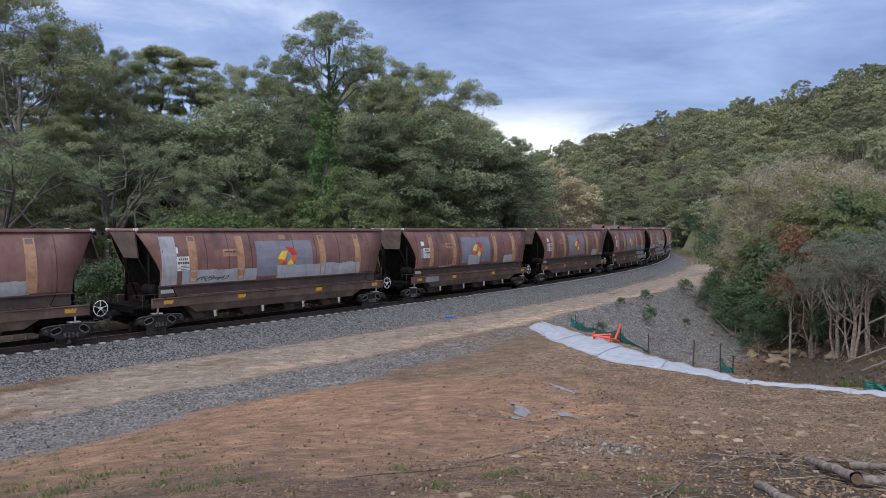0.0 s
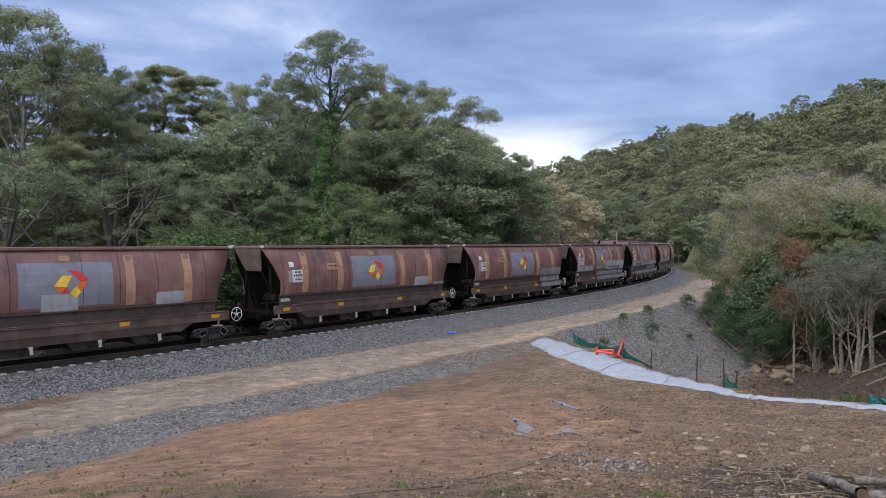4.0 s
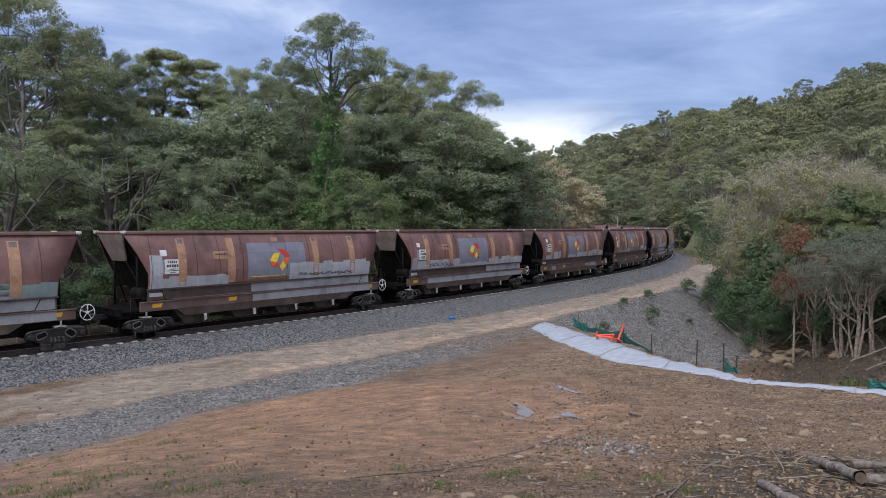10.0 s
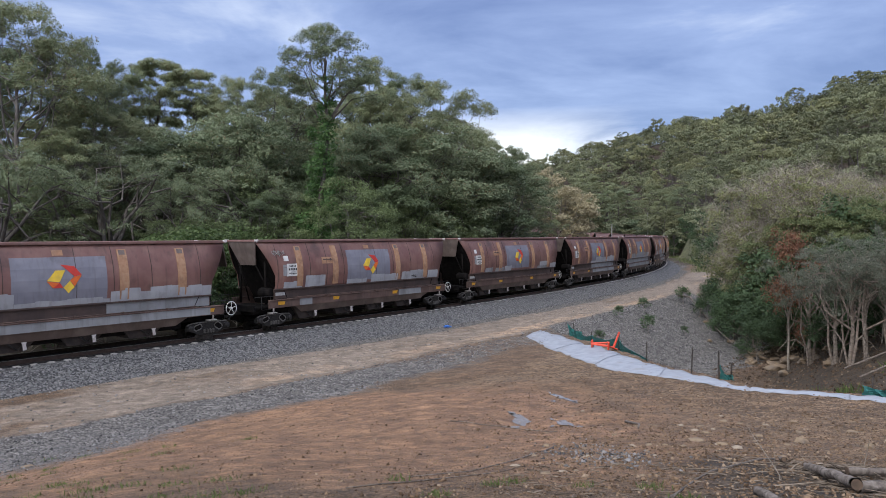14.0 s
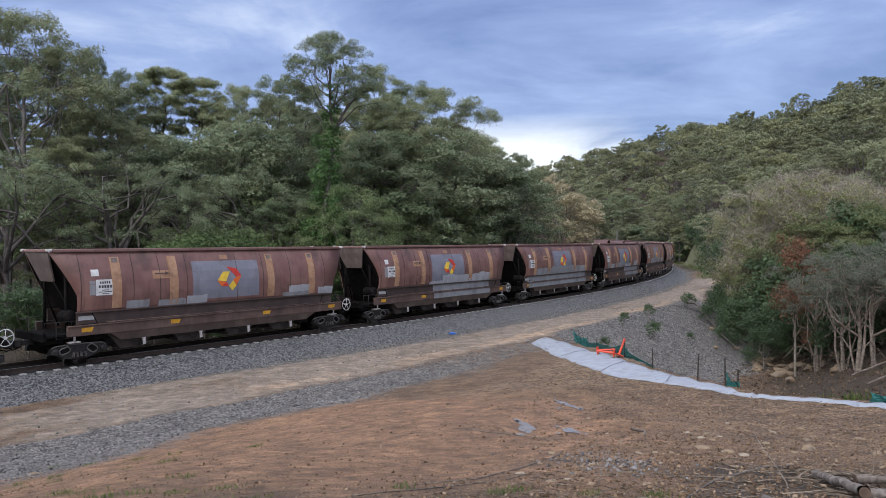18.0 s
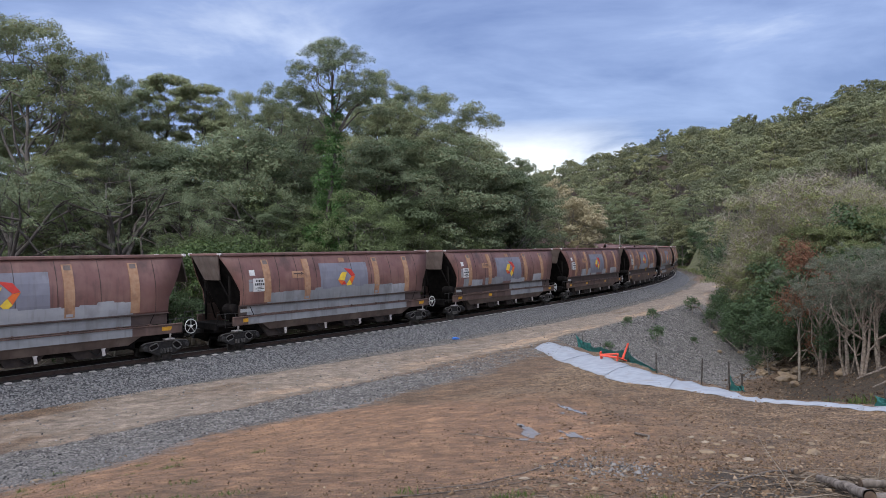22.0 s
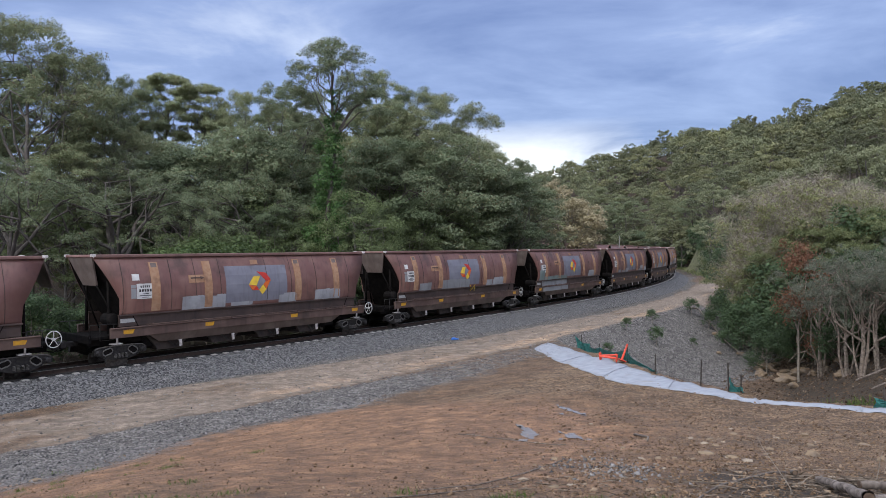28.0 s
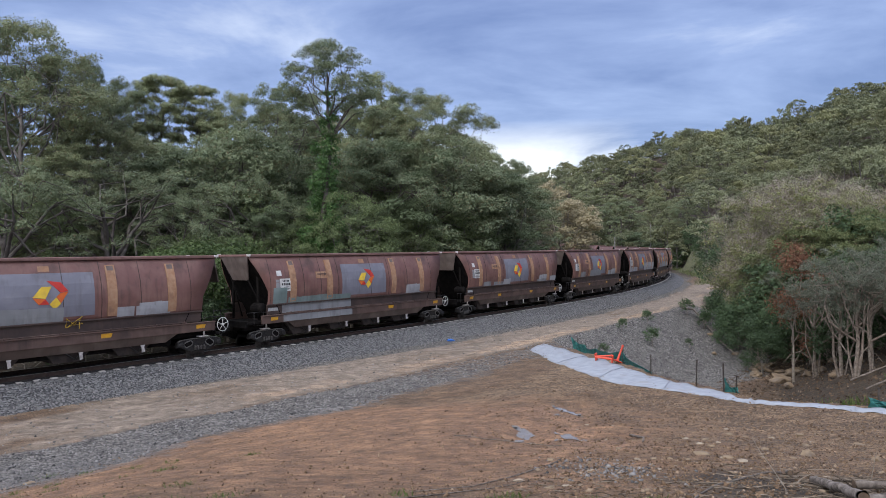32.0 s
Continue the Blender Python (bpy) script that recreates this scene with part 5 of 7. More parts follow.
def grow(seed, H, r, crown, clear=0.3, limbs=9, subs=3, clump=1.6, steep=0.55, wander=0.14, taper=0.8, lean=0.05, sides=6):
    """Trunk and limbs of a tree; returns the wood and where its leaf clumps sit."""
    rs = np.random.RandomState(seed)
    wood = Wood()
    n = 8
    tr = [np.zeros(3)]
    way = np.array((rs.normal(0, lean), rs.normal(0, lean), 1.0))
    for i in range(n):
        way = way + np.array((*rs.normal(0, 0.05, 2), 0))
        way /= np.linalg.norm(way)
        tr.append(tr[-1] + way * H * 0.9 / n)
    tr = np.array(tr)
    tr[0, 2] -= 0.4
    wood.branch(tr, r, r * 0.25, sides + 2)
    cen, rad = [tr[-1] + (0, 0, H * 0.04)], [clump * 0.9]
    for i in range(limbs):
        f = clear + (0.93 - clear) * (i + rs.rand()) / limbs
        p = np.array([np.interp(f * n, np.arange(n + 1), tr[:, k]) for k in range(3)])
        az = i * 2.4 + rs.rand()
        st = steep * (0.7 + 0.6 * rs.rand()) + 0.5 * f * f
        reach = crown * math.sin(math.pi * min(0.98, 0.28 + 0.62 * (f - clear) / (1 - clear))) ** taper * (0.75 + 0.45 * rs.rand())
        way = np.array((math.cos(az) * math.cos(st), math.sin(az) * math.cos(st), math.sin(st)))
        limb = bent(rs, p, way, reach * 1.15, 5, wander, 0.06)
        lr = r * (1 - f * 0.75) * 0.5
        wood.branch(limb, lr, lr * 0.3, sides - 2)
        cen.append(limb[-1])
        rad.append(clump * (1.0 + 0.55 * rs.rand()))
        for j in range(subs):
            q = limb[2 + j % 3]
            w2 = way + rs.normal(0, 0.6, 3) + np.array((0, 0, 0.25))
            w2 /= np.linalg.norm(w2)
            tw = bent(rs, q, w2, reach * (0.3 + 0.35 * rs.rand()), 4, wander * 1.3)
            wood.branch(tw, lr * 0.4, lr * 0.12, 3)
            cen.append(tw[-1])
            rad.append(clump * (0.5 + 0.4 * rs.rand()))
    return wood, np.array(cen), np.array(rad), tr


def grow_gum(seed, H, r, crown, mid=0.66, deep=0.34, limbs=10, tips=5, clump=1.0, low=-0.35, wander=0.2, ragged=0.10, stout=1.0):
    """A gum: limbs that climb and fork to tips spread over an open domed crown, a leaf clump on every tip."""
    rs = np.random.RandomState(seed)
    wood = Wood()
    n = 7
    tr = [np.array((0, 0, -0.4))]
    way = np.array((rs.normal(0, .05), rs.normal(0, .05), 1.0))
    for i in range(n):
        way = way + np.array((*rs.normal(0, 0.09, 2), 0))
        way /= np.linalg.norm(way)
        tr.append(tr[-1] + way * H * (mid + deep * .45) / n)
    tr = np.array(tr)
    wood.branch(tr, r, r * 0.3, 8)
    cen, rad = [], []
    hub = np.array((*np.array([np.interp(mid * H, tr[:, 2], tr[:, k]) for k in range(2)]), mid * H))
    for i in range(limbs):
        u = low + (0.97 - low) * (i + rs.rand() * .9) / limbs
        az = i * 2.4 + rs.rand() * .7
        flatr = math.sqrt(max(0.02, 1 - u * u))
        d = np.array((math.cos(az) * flatr, math.sin(az) * flatr, u))
        k0 = 1 + rs.normal(0, ragged)
        end = hub + d * np.array((crown, crown, deep * H)) * k0 * 0.62
        reach = math.hypot(end[0] - hub[0], end[1] - hub[1])
        z0 = np.clip(end[2] - reach * rs.uniform(.8, 1.5) - .5, H * .12, tr[-1, 2] - .2)
        p = np.array((np.interp(z0, tr[:, 2], tr[:, 0]), np.interp(z0, tr[:, 2], tr[:, 1]), z0))
        ctl = p + (end - p) * .5 + np.array((*(end - p)[:2] * .18, -.08 * reach)) + rs.normal(0, wander, 3) * reach * .25
        limb = [p, p * .55 + ctl * .45 + rs.normal(0, .05, 3) * reach, ctl, ctl * .5 + end * .5 + rs.normal(0, .07, 3) * reach, end]
        lr = max(r * (1 - .65 * z0 / H) * rs.uniform(.42, .62), .05) * stout
        wood.branch(limb, lr, lr * .45, 5)
        for j in range(tips):
            dd = d + rs.normal(0, .42, 3)
            dd /= np.linalg.norm(dd)
            tip = hub + dd * np.array((crown, crown, deep * H)) * k0 * rs.uniform(.9, 1.03)
            q = limb[4] if j % 3 else limb[3]
            bend = q + (tip - q) * .55 + rs.normal(0, .16, 3) * np.linalg.norm(tip - q) + (0, 0, -.12)
            wood.branch([q, bend, tip], lr * .42, lr * .12, 4)
            cen.append(tip)
            rad.append(clump * rs.uniform(.7, 1.25))
            if rs.rand() < .35:
                cen.append(bend + rs.normal(0, .4, 3))
                rad.append(clump * rs.uniform(.5, .8))
    # stand the crown over the foot
    cen = np.array(cen)
    for a in wood.v + [cen, tr]:
        a[:, :2] -= hub[:2] * np.clip(a[:, 2:3] / hub[2], 0, 1)
    return wood, cen, np.array(rad), tr


def tree_thing(name, label, category, wood, bark, leaves, leaf_m, extra=None):
    t = tagged(new(name), label, category)
    stem, boughs = wood.apart()
    ob = new("trunk", raw_mesh("trunk", *stem, bark, True))
    ob.parent = t
    ob = tagged(new("bough", raw_mesh("bough", *boughs, bark, True)), kind="stuff")
    ob.parent = t
    ob = new("crown", raw_mesh("crown", *leaves, leaf_m))
    ob.parent = t
    if extra:
        ob = new(extra[0], raw_mesh(extra[0], *extra[1], extra[2]))
        ob.parent = t
    return t


def at_bearing(bear, dist):
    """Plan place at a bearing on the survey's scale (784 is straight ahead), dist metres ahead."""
    return (bear - 784) / 1241.3 * dist, dist


def top_height(rise, dist):
    """Height over the rails of a top that rises so far over the horizon at dist metres."""
    return (405 - rise) / 1241.3 * dist + EYE - 1.0


gums = []
for i, (H, r, crown, mid, deep, limbs, tips, clump, low, mm) in enumerate([
        (20, .30, 5.4, .70, .28, 11, 5, 1.05, -.5, M_GUM), (20, .26, 4.4, .64, .34, 12, 5, 1.0, -.7, M_GUM2), (20, .30, 6.0, .72, .26, 14, 5, 1.2, -.3, M_GUM2), (20, .24, 4.6, .60, .38, 13, 5, 1.05, -.8, M_GUM2),
        (12, .17, 3.9, .60, .38, 13, 5, .95, -.6, M_GUM), (12, .16, 3.6, .48, .50, 15, 5, .9, -.9, M_UNDER), (20, .18, 2.7, .80, .18, 8, 4, .8, -.4, M_GUM2),
        (8, .11, 2.8, .52, .46, 13, 5, .68, -.9, M_OLIVE), (8, .12, 2.9, .58, .40, 12, 5, .72, -.8, M_LIME), (13, .34, 6.2, .66, .32, 11, 4, 1.0, -.25, M_GUM)]):
    wood, cen, rad, tr = grow_gum(100 + i, H, r, crown, mid, deep, limbs, tips, clump, low, stout=1.5 if i == 9 else 1.0, wander=.55 if i == 9 else .2)
    rs = np.random.RandomState(i)
    count = int((700 if H > 15 else 330 if i == 9 else 500 if H > 9 else 300) * len(cen))
    lv = leaf_tris(rs, cen, rad * 1.15, count, 0.17 if H > 15 else 0.16 if H > 9 else .13, 0.52, 0.7, 0.4, 0.84, 0.9, 5)
    kind = "tall eucalypt with an open clumped grey-green crown" if H > 15 else ("dense dark green understorey tree", "small olive green tree in dense leaf", "small tree with light green domed leaf clumps", "spreading eucalypt with stout dark crooked limbs")[max(0, i - 6)]
    gums.append((float(np.percentile(lv[0][:, 2], 99.7)), tree_thing("eucalypt" if H > 15 else "understorey_tree", kind, "tree", wood, (M_BARK, M_BARK, M_GREYBARK)[i % 3], lv, mm)))
used = set()


def plant(i, x, y, height, turn, grp, wide=1.0):
    H, t = gums[i]
    s = (height + 1.0) / H
    m = pose(x, y, gz(x, y) - 0.1, 0, 0, turn) @ Matrix.Diagonal((s * wide, s * wide, s, 1))
    if i in used:
        t = again(t, m)
    else:
        used.add(i)
        t.matrix_basis = m
    return tagged(t, group=grp)


rnd = random.Random(3)
# skyline trees behind the line: bearing, top, distance, kind, spread
for bear, rise, dist, i, wide in [(-95, -10, 50, 0, 1.1), (42, -14, 48, 2, .92), (150, 62, 54, 0, .55), (195, 97, 58, 0, .75), (240, 100, 62, 1, .7), (290, 91, 62, 6, .9), (350, 109, 62, 6, .95),
                              (425, 122, 64, 2, .7), (490, 113, 66, 0, .8), (540, 128, 68, 3, .7),
                              (655, 92, 64, 1, .8), (700, 118, 63, 0, .8), (765, 129, 62, 2, .9), (815, 172, 66, 1, .7), (872, 236, 70, 1, .8),
                              (905, 246, 72, 0, .7), (925, 258, 78, 3, .9)]:
    x, y = at_bearing(bear, dist)
    plant(i, x, y, top_height(rise, dist) - gz(x, y), rnd.uniform(0, 360), "trees behind the line", wide)
# single trees standing out on the ridge
for bear, rise, dist, i, height, wide in [(1412, 144, 365, 2, 17, .9), (1218, 193, 425, 2, 16, .9), (1108, 221, 440, 0, 15, .9), (1478, 138, 360, 0, 15, 1.0), (1300, 176, 400, 2, 14, 1.0)]:
    x, y = at_bearing(bear, dist)
    t_ = plant(i, x, y, height - 1, bear * 5, "trees on the ridge", wide)
    t_.matrix_basis.translation.z = (405 - rise) / 1241.3 * dist + EYE - height
# spreading gums whose crooked limbs show over the train
for bear, rise, dist, i, wide in [(185, 232, 45, 9, 1.0), (10, 240, 41, 9, 1.0), (432, 262, 51, 9, .9), (690, 235, 56, 9, .9), (330, 300, 47, 9, .7)]:
    x, y = at_bearing(bear, dist)
    plant(i, x, y, top_height(rise, dist) - gz(x, y), bear * 11, "spreading gums behind the line", wide)
# lower trees in front of and between them, and the closed wood behind
for bear, rise, dist, i, wide in [(-40, 240, 46, 4, 1.1), (118, 205, 47, 3, 1.0), (185, 175, 51, 2, .9), (104, 296, 45, 8, 1.0), (300, 372, 46, 8, .9), (352, 366, 46, 8, 1.0), (415, 374, 47, 8, .9), (665, 318, 56, 8, .9), (620, 300, 49, 8, .9), (725, 335, 54, 8, .9), (770, 318, 56, 8, 1.0), (818, 335, 59, 8, 1.0), (520, 345, 50, 8, .8), (560, 374, 52, 8, .9), (690, 290, 57, 8, .9), (448, 300, 52, 8, .9), (275, 235, 54, 4, 1.0), (328, 225, 55, 5, 1.1), (385, 200, 56, 4, 1.2),
                              (450, 190, 57, 4, 1.0), (503, 215, 56, 5, 1.1), (655, 205, 58, 4, .9), (700, 215, 57, 5, 1.1), (748, 215, 59, 4, 1.2),
                              (800, 240, 61, 4, 1.2), (850, 262, 63, 5, 1.2), (895, 290, 67, 4, 1.2), (470, 320, 50, 5, .9), (735, 310, 56, 5, 1.0), (645, 320, 54, 4, .8),
                              (10, 190, 78, 3, 1.3), (120, 185, 84, 1, 1.3), (240, 195, 80, 3, 1.3), (310, 250, 86, 3, 1.1), (430, 215, 88, 1, 1.3), (520, 200, 86, 3, 1.3), (680, 200, 84, 1, 1.3), (740, 205, 90, 3, 1.3), (830, 240, 88, 3, 1.3), (890, 275, 92, 1, 1.3),
                              (40, 250, 62, 5, 1.5), (150, 250, 66, 5, 1.5), (260, 260, 66, 5, 1.5), (370, 265, 70, 5, 1.5), (480, 265, 70, 5, 1.5), (590, 250, 72, 5, 1.5), (700, 265, 72, 5, 1.5), (790, 275, 74, 5, 1.5), (-60, 250, 60, 5, 1.5),
                              (70, 150, 60, 1, 1.1), (190, 140, 70, 0, 1.1), (440, 200, 75, 3, 1.2), (560, 190, 76, 0, 1.1), (625, 150, 72, 1, 1.1), (780, 190, 78, 2, 1.2), (480, 150, 78, 2, 1.1)]:
    x, y = at_bearing(bear, dist)
    plant(i, x, y, top_height(rise, dist) - gz(x, y), rnd.uniform(0, 360), "understorey behind the line", wide)

# the tallest gum: thin open top, trunk wrapped in ivy
wood, cen, rad, tr = grow_gum(43, 23.4, .24, 2.9, .86, .13, 12, 5, .8, -.6)
rs = np.random.RandomState(41)
top = np.array((tr[-2, 0], tr[-2, 1], 18.4))
for dx, dz in ((3.4, 1.0), (2.7, .2), (3.9, -.4), (-2.2, -1.5), (1.9, -2.6)):
    tip = top + (dx, rs.normal(0, .5), dz)
    wood.branch([top - (0, 0, 3), top + (dx * .5, 0, dz * .4 - .6), tip], .075, .03, 5)
    for _ in range(4):
        cen = np.vstack([cen, tip + rs.normal(0, .6, 3)])
        rad = np.append(rad, rs.uniform(.5, .85))
ic = np.array([[np.interp(z, tr[:, 2], tr[:, 0]), np.interp(z, tr[:, 2], tr[:, 1]), z] for z in np.linspace(0.5, 19.2, 26)])
ic[:, :2] += rs.normal(0, .3, (26, 2))
tall = tree_thing("eucalypt", "tallest eucalypt with a thin open top and an ivy-wrapped trunk", "tree", wood, M_BARK,
                  leaf_tris(rs, cen, rad * 1.15, 24000, 0.17, 0.42, 0.7, 0.4, 0.75, 0.9, 4), M_GUM,
                  ("ivy", leaf_tris(rs, ic, np.interp(np.arange(26), [0, 8, 14, 25], [1.4, 1.6, 1.25, .5]), 14000, 0.2, 0.8, 1.0, 0.9, 0.75, 0.4, 3), M_IVY2))
x, y = at_bearing(581, 50)
tall.matrix_basis = pose(x, y, gz(x, y), 0, 0, 0) @ Matrix.Scale((top_height(10, 50) - gz(x, y)) / 23.6, 4) @ Matrix.Diagonal((1.12, 1.12, 1, 1))

# tan feathery tree by the bend
wood, cen, rad, tr = grow_gum(51, 11, .2, 3.4, .56, .42, 15, 6, .95, -.6)
tan = tree_thing("feathery_tree", "bare-looking tree with fine tan seed heads", "tree", wood, M_TWIG, leaf_tris(np.random.RandomState(51), cen, rad, 26000, 0.24, 0.5, 0.9, -0.3, 0.5, 0.8, 3), M_TAN)
x, y = at_bearing(982, 86)
tan.matrix_basis = pose(x, y, gz(x, y), 0, 0, 0) @ Matrix.Diagonal((1.5, 1.5, (top_height(284, 86) - gz(x, y)) / 11, 1))

# fresh green bushes close behind the line
wood, cen, rad, tr = grow(61, 3.2, .07, 1.8, .1, 12, 3, .65, 0.8)
bush_lv = leaf_tris(np.random.RandomState(61), cen, rad, 5200, 0.15, 0.55, 0.8, 0.1, 0.4)
bush = tree_thing("bush", "fresh green leafy bush beside the line", "bush", wood, M_TWIG, bush_lv, M_FRESH)
spots = [(330, 400, 41, 1.0), (372, 388, 43, 1.1), (402, 400, 43, .9), (455, 402, 46, 1.0), (60, 490, 35, .9), (20, 500, 33, .8), (150, 485, 36, .9), (190, 478, 37, .9), (230, 490, 38, .9), (110, 495, 36, .9), (560, 408, 48, 1.0), (700, 408, 53, 1.0)]
for n_, (bear, rise, dist, wide) in enumerate(spots):
    x, y = at_bearing(bear, dist)
    s = (top_height(rise, dist) - gz(x, y)) / 3.2
    m = pose(x, y, gz(x, y) - .05, 0, 0, n_ * 77) @ Matrix.Diagonal((s * wide, s * wide, s, 1))
    if n_ == 0:
        bush.matrix_basis = m
        tagged(bush, group="bushes behind the line")
    else:
        again(bush, m)

for s_, lat_, sz in ((-4.2, -4.5, .5), (-2.6, -4.7, .42), (14.0, -4.6, .4)):
    x, y, z = on_track(s_, lat_)
    again(bush, pose(x, y, gz(x, y) - .05, 0, 0, s_ * 40) @ Matrix.Scale(sz, 4))

# ---- gully side ----
wood, cen, rad, tr = grow_gum(71, 11.5, .15, 4.4, .55, .44, 16, 6, .85, -.8, .3)
rs = np.random.RandomState(71)
twigs = leaf_tris(rs, cen, rad * 1.3, 7500, 0.8, 0.03, 0.95, -1.4, 0.35, 0.75)
dry = tree_thing("straggly_tree", "straggly half-bare tree with grey twigs and sparse yellow-green leaves", "tree", wood, M_TWIG, leaf_tris(rs, cen, rad, 12500, 0.15, 0.6, 0.9, 0.0, 0.3, 0.6), M_DRY, ("twig_spray", twigs, M_TWIG))
first_dry = True
for bear, rise, dist, wide in [(1340, 322, 60, .7), (1362, 272, 57, .95), (1405, 262, 55, 1.0), (1452, 258, 55, 1.0), (1512, 272, 51, .95), (1580, 280, 49, 1.0), (1650, 275, 48, 1.0), (1325, 395, 57, .5), (1350, 372, 54, .8)]:
    x, y = at_bearing(bear, dist)
    s = (top_height(rise, dist) - gz(x, y)) / 11.5
    m = pose(x, y, gz(x, y) - .1, 0, 0, bear * 3) @ Matrix.Diagonal((s * wide, s * wide, s, 1))
    if first_dry:
        dry.matrix_basis = m
        tagged(dry, group="straggly trees of the gully")
        first_dry = False
    else:
        again(dry, m)
# green trees in front of them and the dark wood behind
for bear, rise, dist, i, wide in [(1330, 440, 58, 7, .7), (1346, 400, 55, 7, .9), (1372, 382, 53, 7, .9), (1405, 372, 52, 7, .9), (1440, 352, 51, 7, .9), (1480, 340, 50, 7, .9), (1520, 335, 48, 7, .9), (1565, 345, 46, 7, .9), (1620, 350, 45, 7, .9), (1355, 450, 52, 7, .9), (1400, 440, 49, 5, .7), (1545, 400, 42, 7, .8),
                              (1240, 372, 100, 8, .9), (1290, 400, 88, 8, .7), (1215, 395, 118, 5, 1.0), (1290, 380, 92, 5, 1.0), (1195, 385, 140, 5, 1.1), 
                              (1010, 292, 268, 0, 1.2), (1042, 300, 262, 3, 1.2), (1078, 310, 252, 1, 1.2), (1128, 268, 216, 2, 1.0), (1100, 322, 240, 0, 1.1), (1168, 312, 204, 3, 1.0), (1192, 330, 196, 1, 1.0), (1218, 318, 186, 0, 1.0), (1245, 330, 170, 3, .9), (1058, 352, 250, 4, 1.4),
                              (1000, 370, 262, 5, 1.6), (1026, 376, 256, 5, 1.6), (1054, 372, 248, 5, 1.6), (1082, 376, 240, 5, 1.6), (1108, 374, 232, 5, 1.6), (1134, 378, 224, 5, 1.6), (1158, 374, 214, 5, 1.6), (1180, 378, 204, 5, 1.6), (1202, 374, 192, 5, 1.6), (1222, 380, 178, 5, 1.5), (1240, 384, 160, 5, 1.4), (1256, 392, 142, 5, 1.3), (1268, 400, 126, 5, 1.2),
                              (1400, 420, 66, 5, 1.3), (1460, 400, 64, 5, 1.3), (1520, 400, 62, 5, 1.3), (1580, 400, 60, 5, 1.3), (1650, 400, 56, 5, 1.3), (1350, 440, 72, 5, 1.2)]:
    x, y = at_bearing(bear, dist)
    if abs(track_side(np.array([x]), np.array([y]))[0]) < 11:
        continue
    plant(i, x, y, top_height(rise, dist) - gz(x, y), bear * 7, "trees behind the gully", wide)
# pale gnarled trees
wood, cen, rad, tr = grow_gum(83, 7.5, .2, 2.7, .70, .28, 9, 5, .7, -.35, .95, .2)
wood.branch([(.15, 0, -.4), (.55, .2, 1.6), (.5, .35, 3.2), (1.0, .3, 5.2)], .12, .05, 7)
wood.branch([(-.1, 0, -.4), (-.4, -.3, 1.3), (-.9, -.2, 2.6), (-.8, -.1, 4.6)], .09, .04, 7)
wood.branch([(-.4, -.3, 1.4), (-1.5, -.5, 2.1), (-2.4, -.6, 1.9), (-3.0, -.5, 1.3)], .06, .02, 5)
rs = np.random.RandomState(81)
paper = tree_thing("paperbark_tree", "gnarled pale-barked tree with a thin grey-green crown", "tree", wood, M_PALEBARK, leaf_tris(rs, cen, rad, 12000, 0.12, 0.45, 0.8, 0.2, 0.5, .8, 3), M_GREYLEAF,
                   ("twig_spray", leaf_tris(rs, cen, rad * 1.2, 700, 0.5, 0.02, 0.9, -.4, 0.2, 0.5), M_TWIG))
for n_, (bear, rise, dist) in enumerate([(1440, 425, 39), (1487, 415, 36), (1512, 385, 34.5), (1540, 400, 34), (1585, 380, 34), (1630, 380, 33)]):
    x, y = at_bearing(bear, dist)
    s = (top_height(rise, dist) - gz(x, y)) / 7.5
    m = pose(x, y, gz(x, y) - .1, 0, 0, n_ * 131) @ Matrix.Diagonal((s * .85, s * .85, s, 1))
    if n_ == 0:
        paper.matrix_basis = m
        tagged(paper, group="paperbarks in the gully")
    else:
        again(paper, m)
# broad fan leaves, bright green, high on the gully side
wood = Wood()
wood.branch([(0, 0, -.3), (.1, 0, 3), (0, .1, 6)], .14, .09, 6)
for a in np.arange(0, 6.2, 1.05):
    wood.branch([(0, .1, 5.6), (.35 * math.cos(a), .1 + .35 * math.sin(a), 5.95), (.6 * math.cos(a), .1 + .6 * math.sin(a), 6.0)], .025, .012, 4)
rs = np.random.RandomState(84)
lv, lf, k = [], [], 0
for j in range(60):
    a, up = rs.uniform(0, 6.28), rs.uniform(.2, 1.2)
    d = np.array((math.cos(a) * math.cos(up), math.sin(a) * math.cos(up), math.sin(up)))
    side = np.array((-math.sin(a), math.cos(a), 0)) * .11
    p0 = np.array((0, 0, 5.6 + rs.uniform(-.4, .4)))
    m1, m2, tp = p0 + d * .5, p0 + d * 1.1 - (0, 0, .15), p0 + d * 1.45 - (0, 0, .75)
    lv += [p0, m1 + side, m1 - side, m2 + side * .8, m2 - side * .8, tp]
    lf += [(k, k + 1, k + 2), (k + 1, k + 3, k + 2), (k + 2, k + 3, k + 4), (k + 3, k + 5, k + 4)]
    k += 6
fan = tree_thing("palm", "broad-leaved bright green palm among grey trees", "palm", wood, M_BARK, (np.array(lv), np.array(lf)), M_FRESH)
for n_, (bear, rise, dist) in enumerate([(1512, 292, 49.5), (1548, 296, 49), (1532, 300, 50)]):
    x, y = at_bearing(bear, dist)
    m = pose(x, y, gz(x, y), 0, 0, n_ * 50) @ Matrix.Diagonal((1, 1, (top_height(rise, dist) - gz(x, y)) / 7.4, 1))
    if n_ == 0:
        fan.matrix_basis = m
        tagged(fan, group="palms of the gully")
    else:
        again(fan, m)
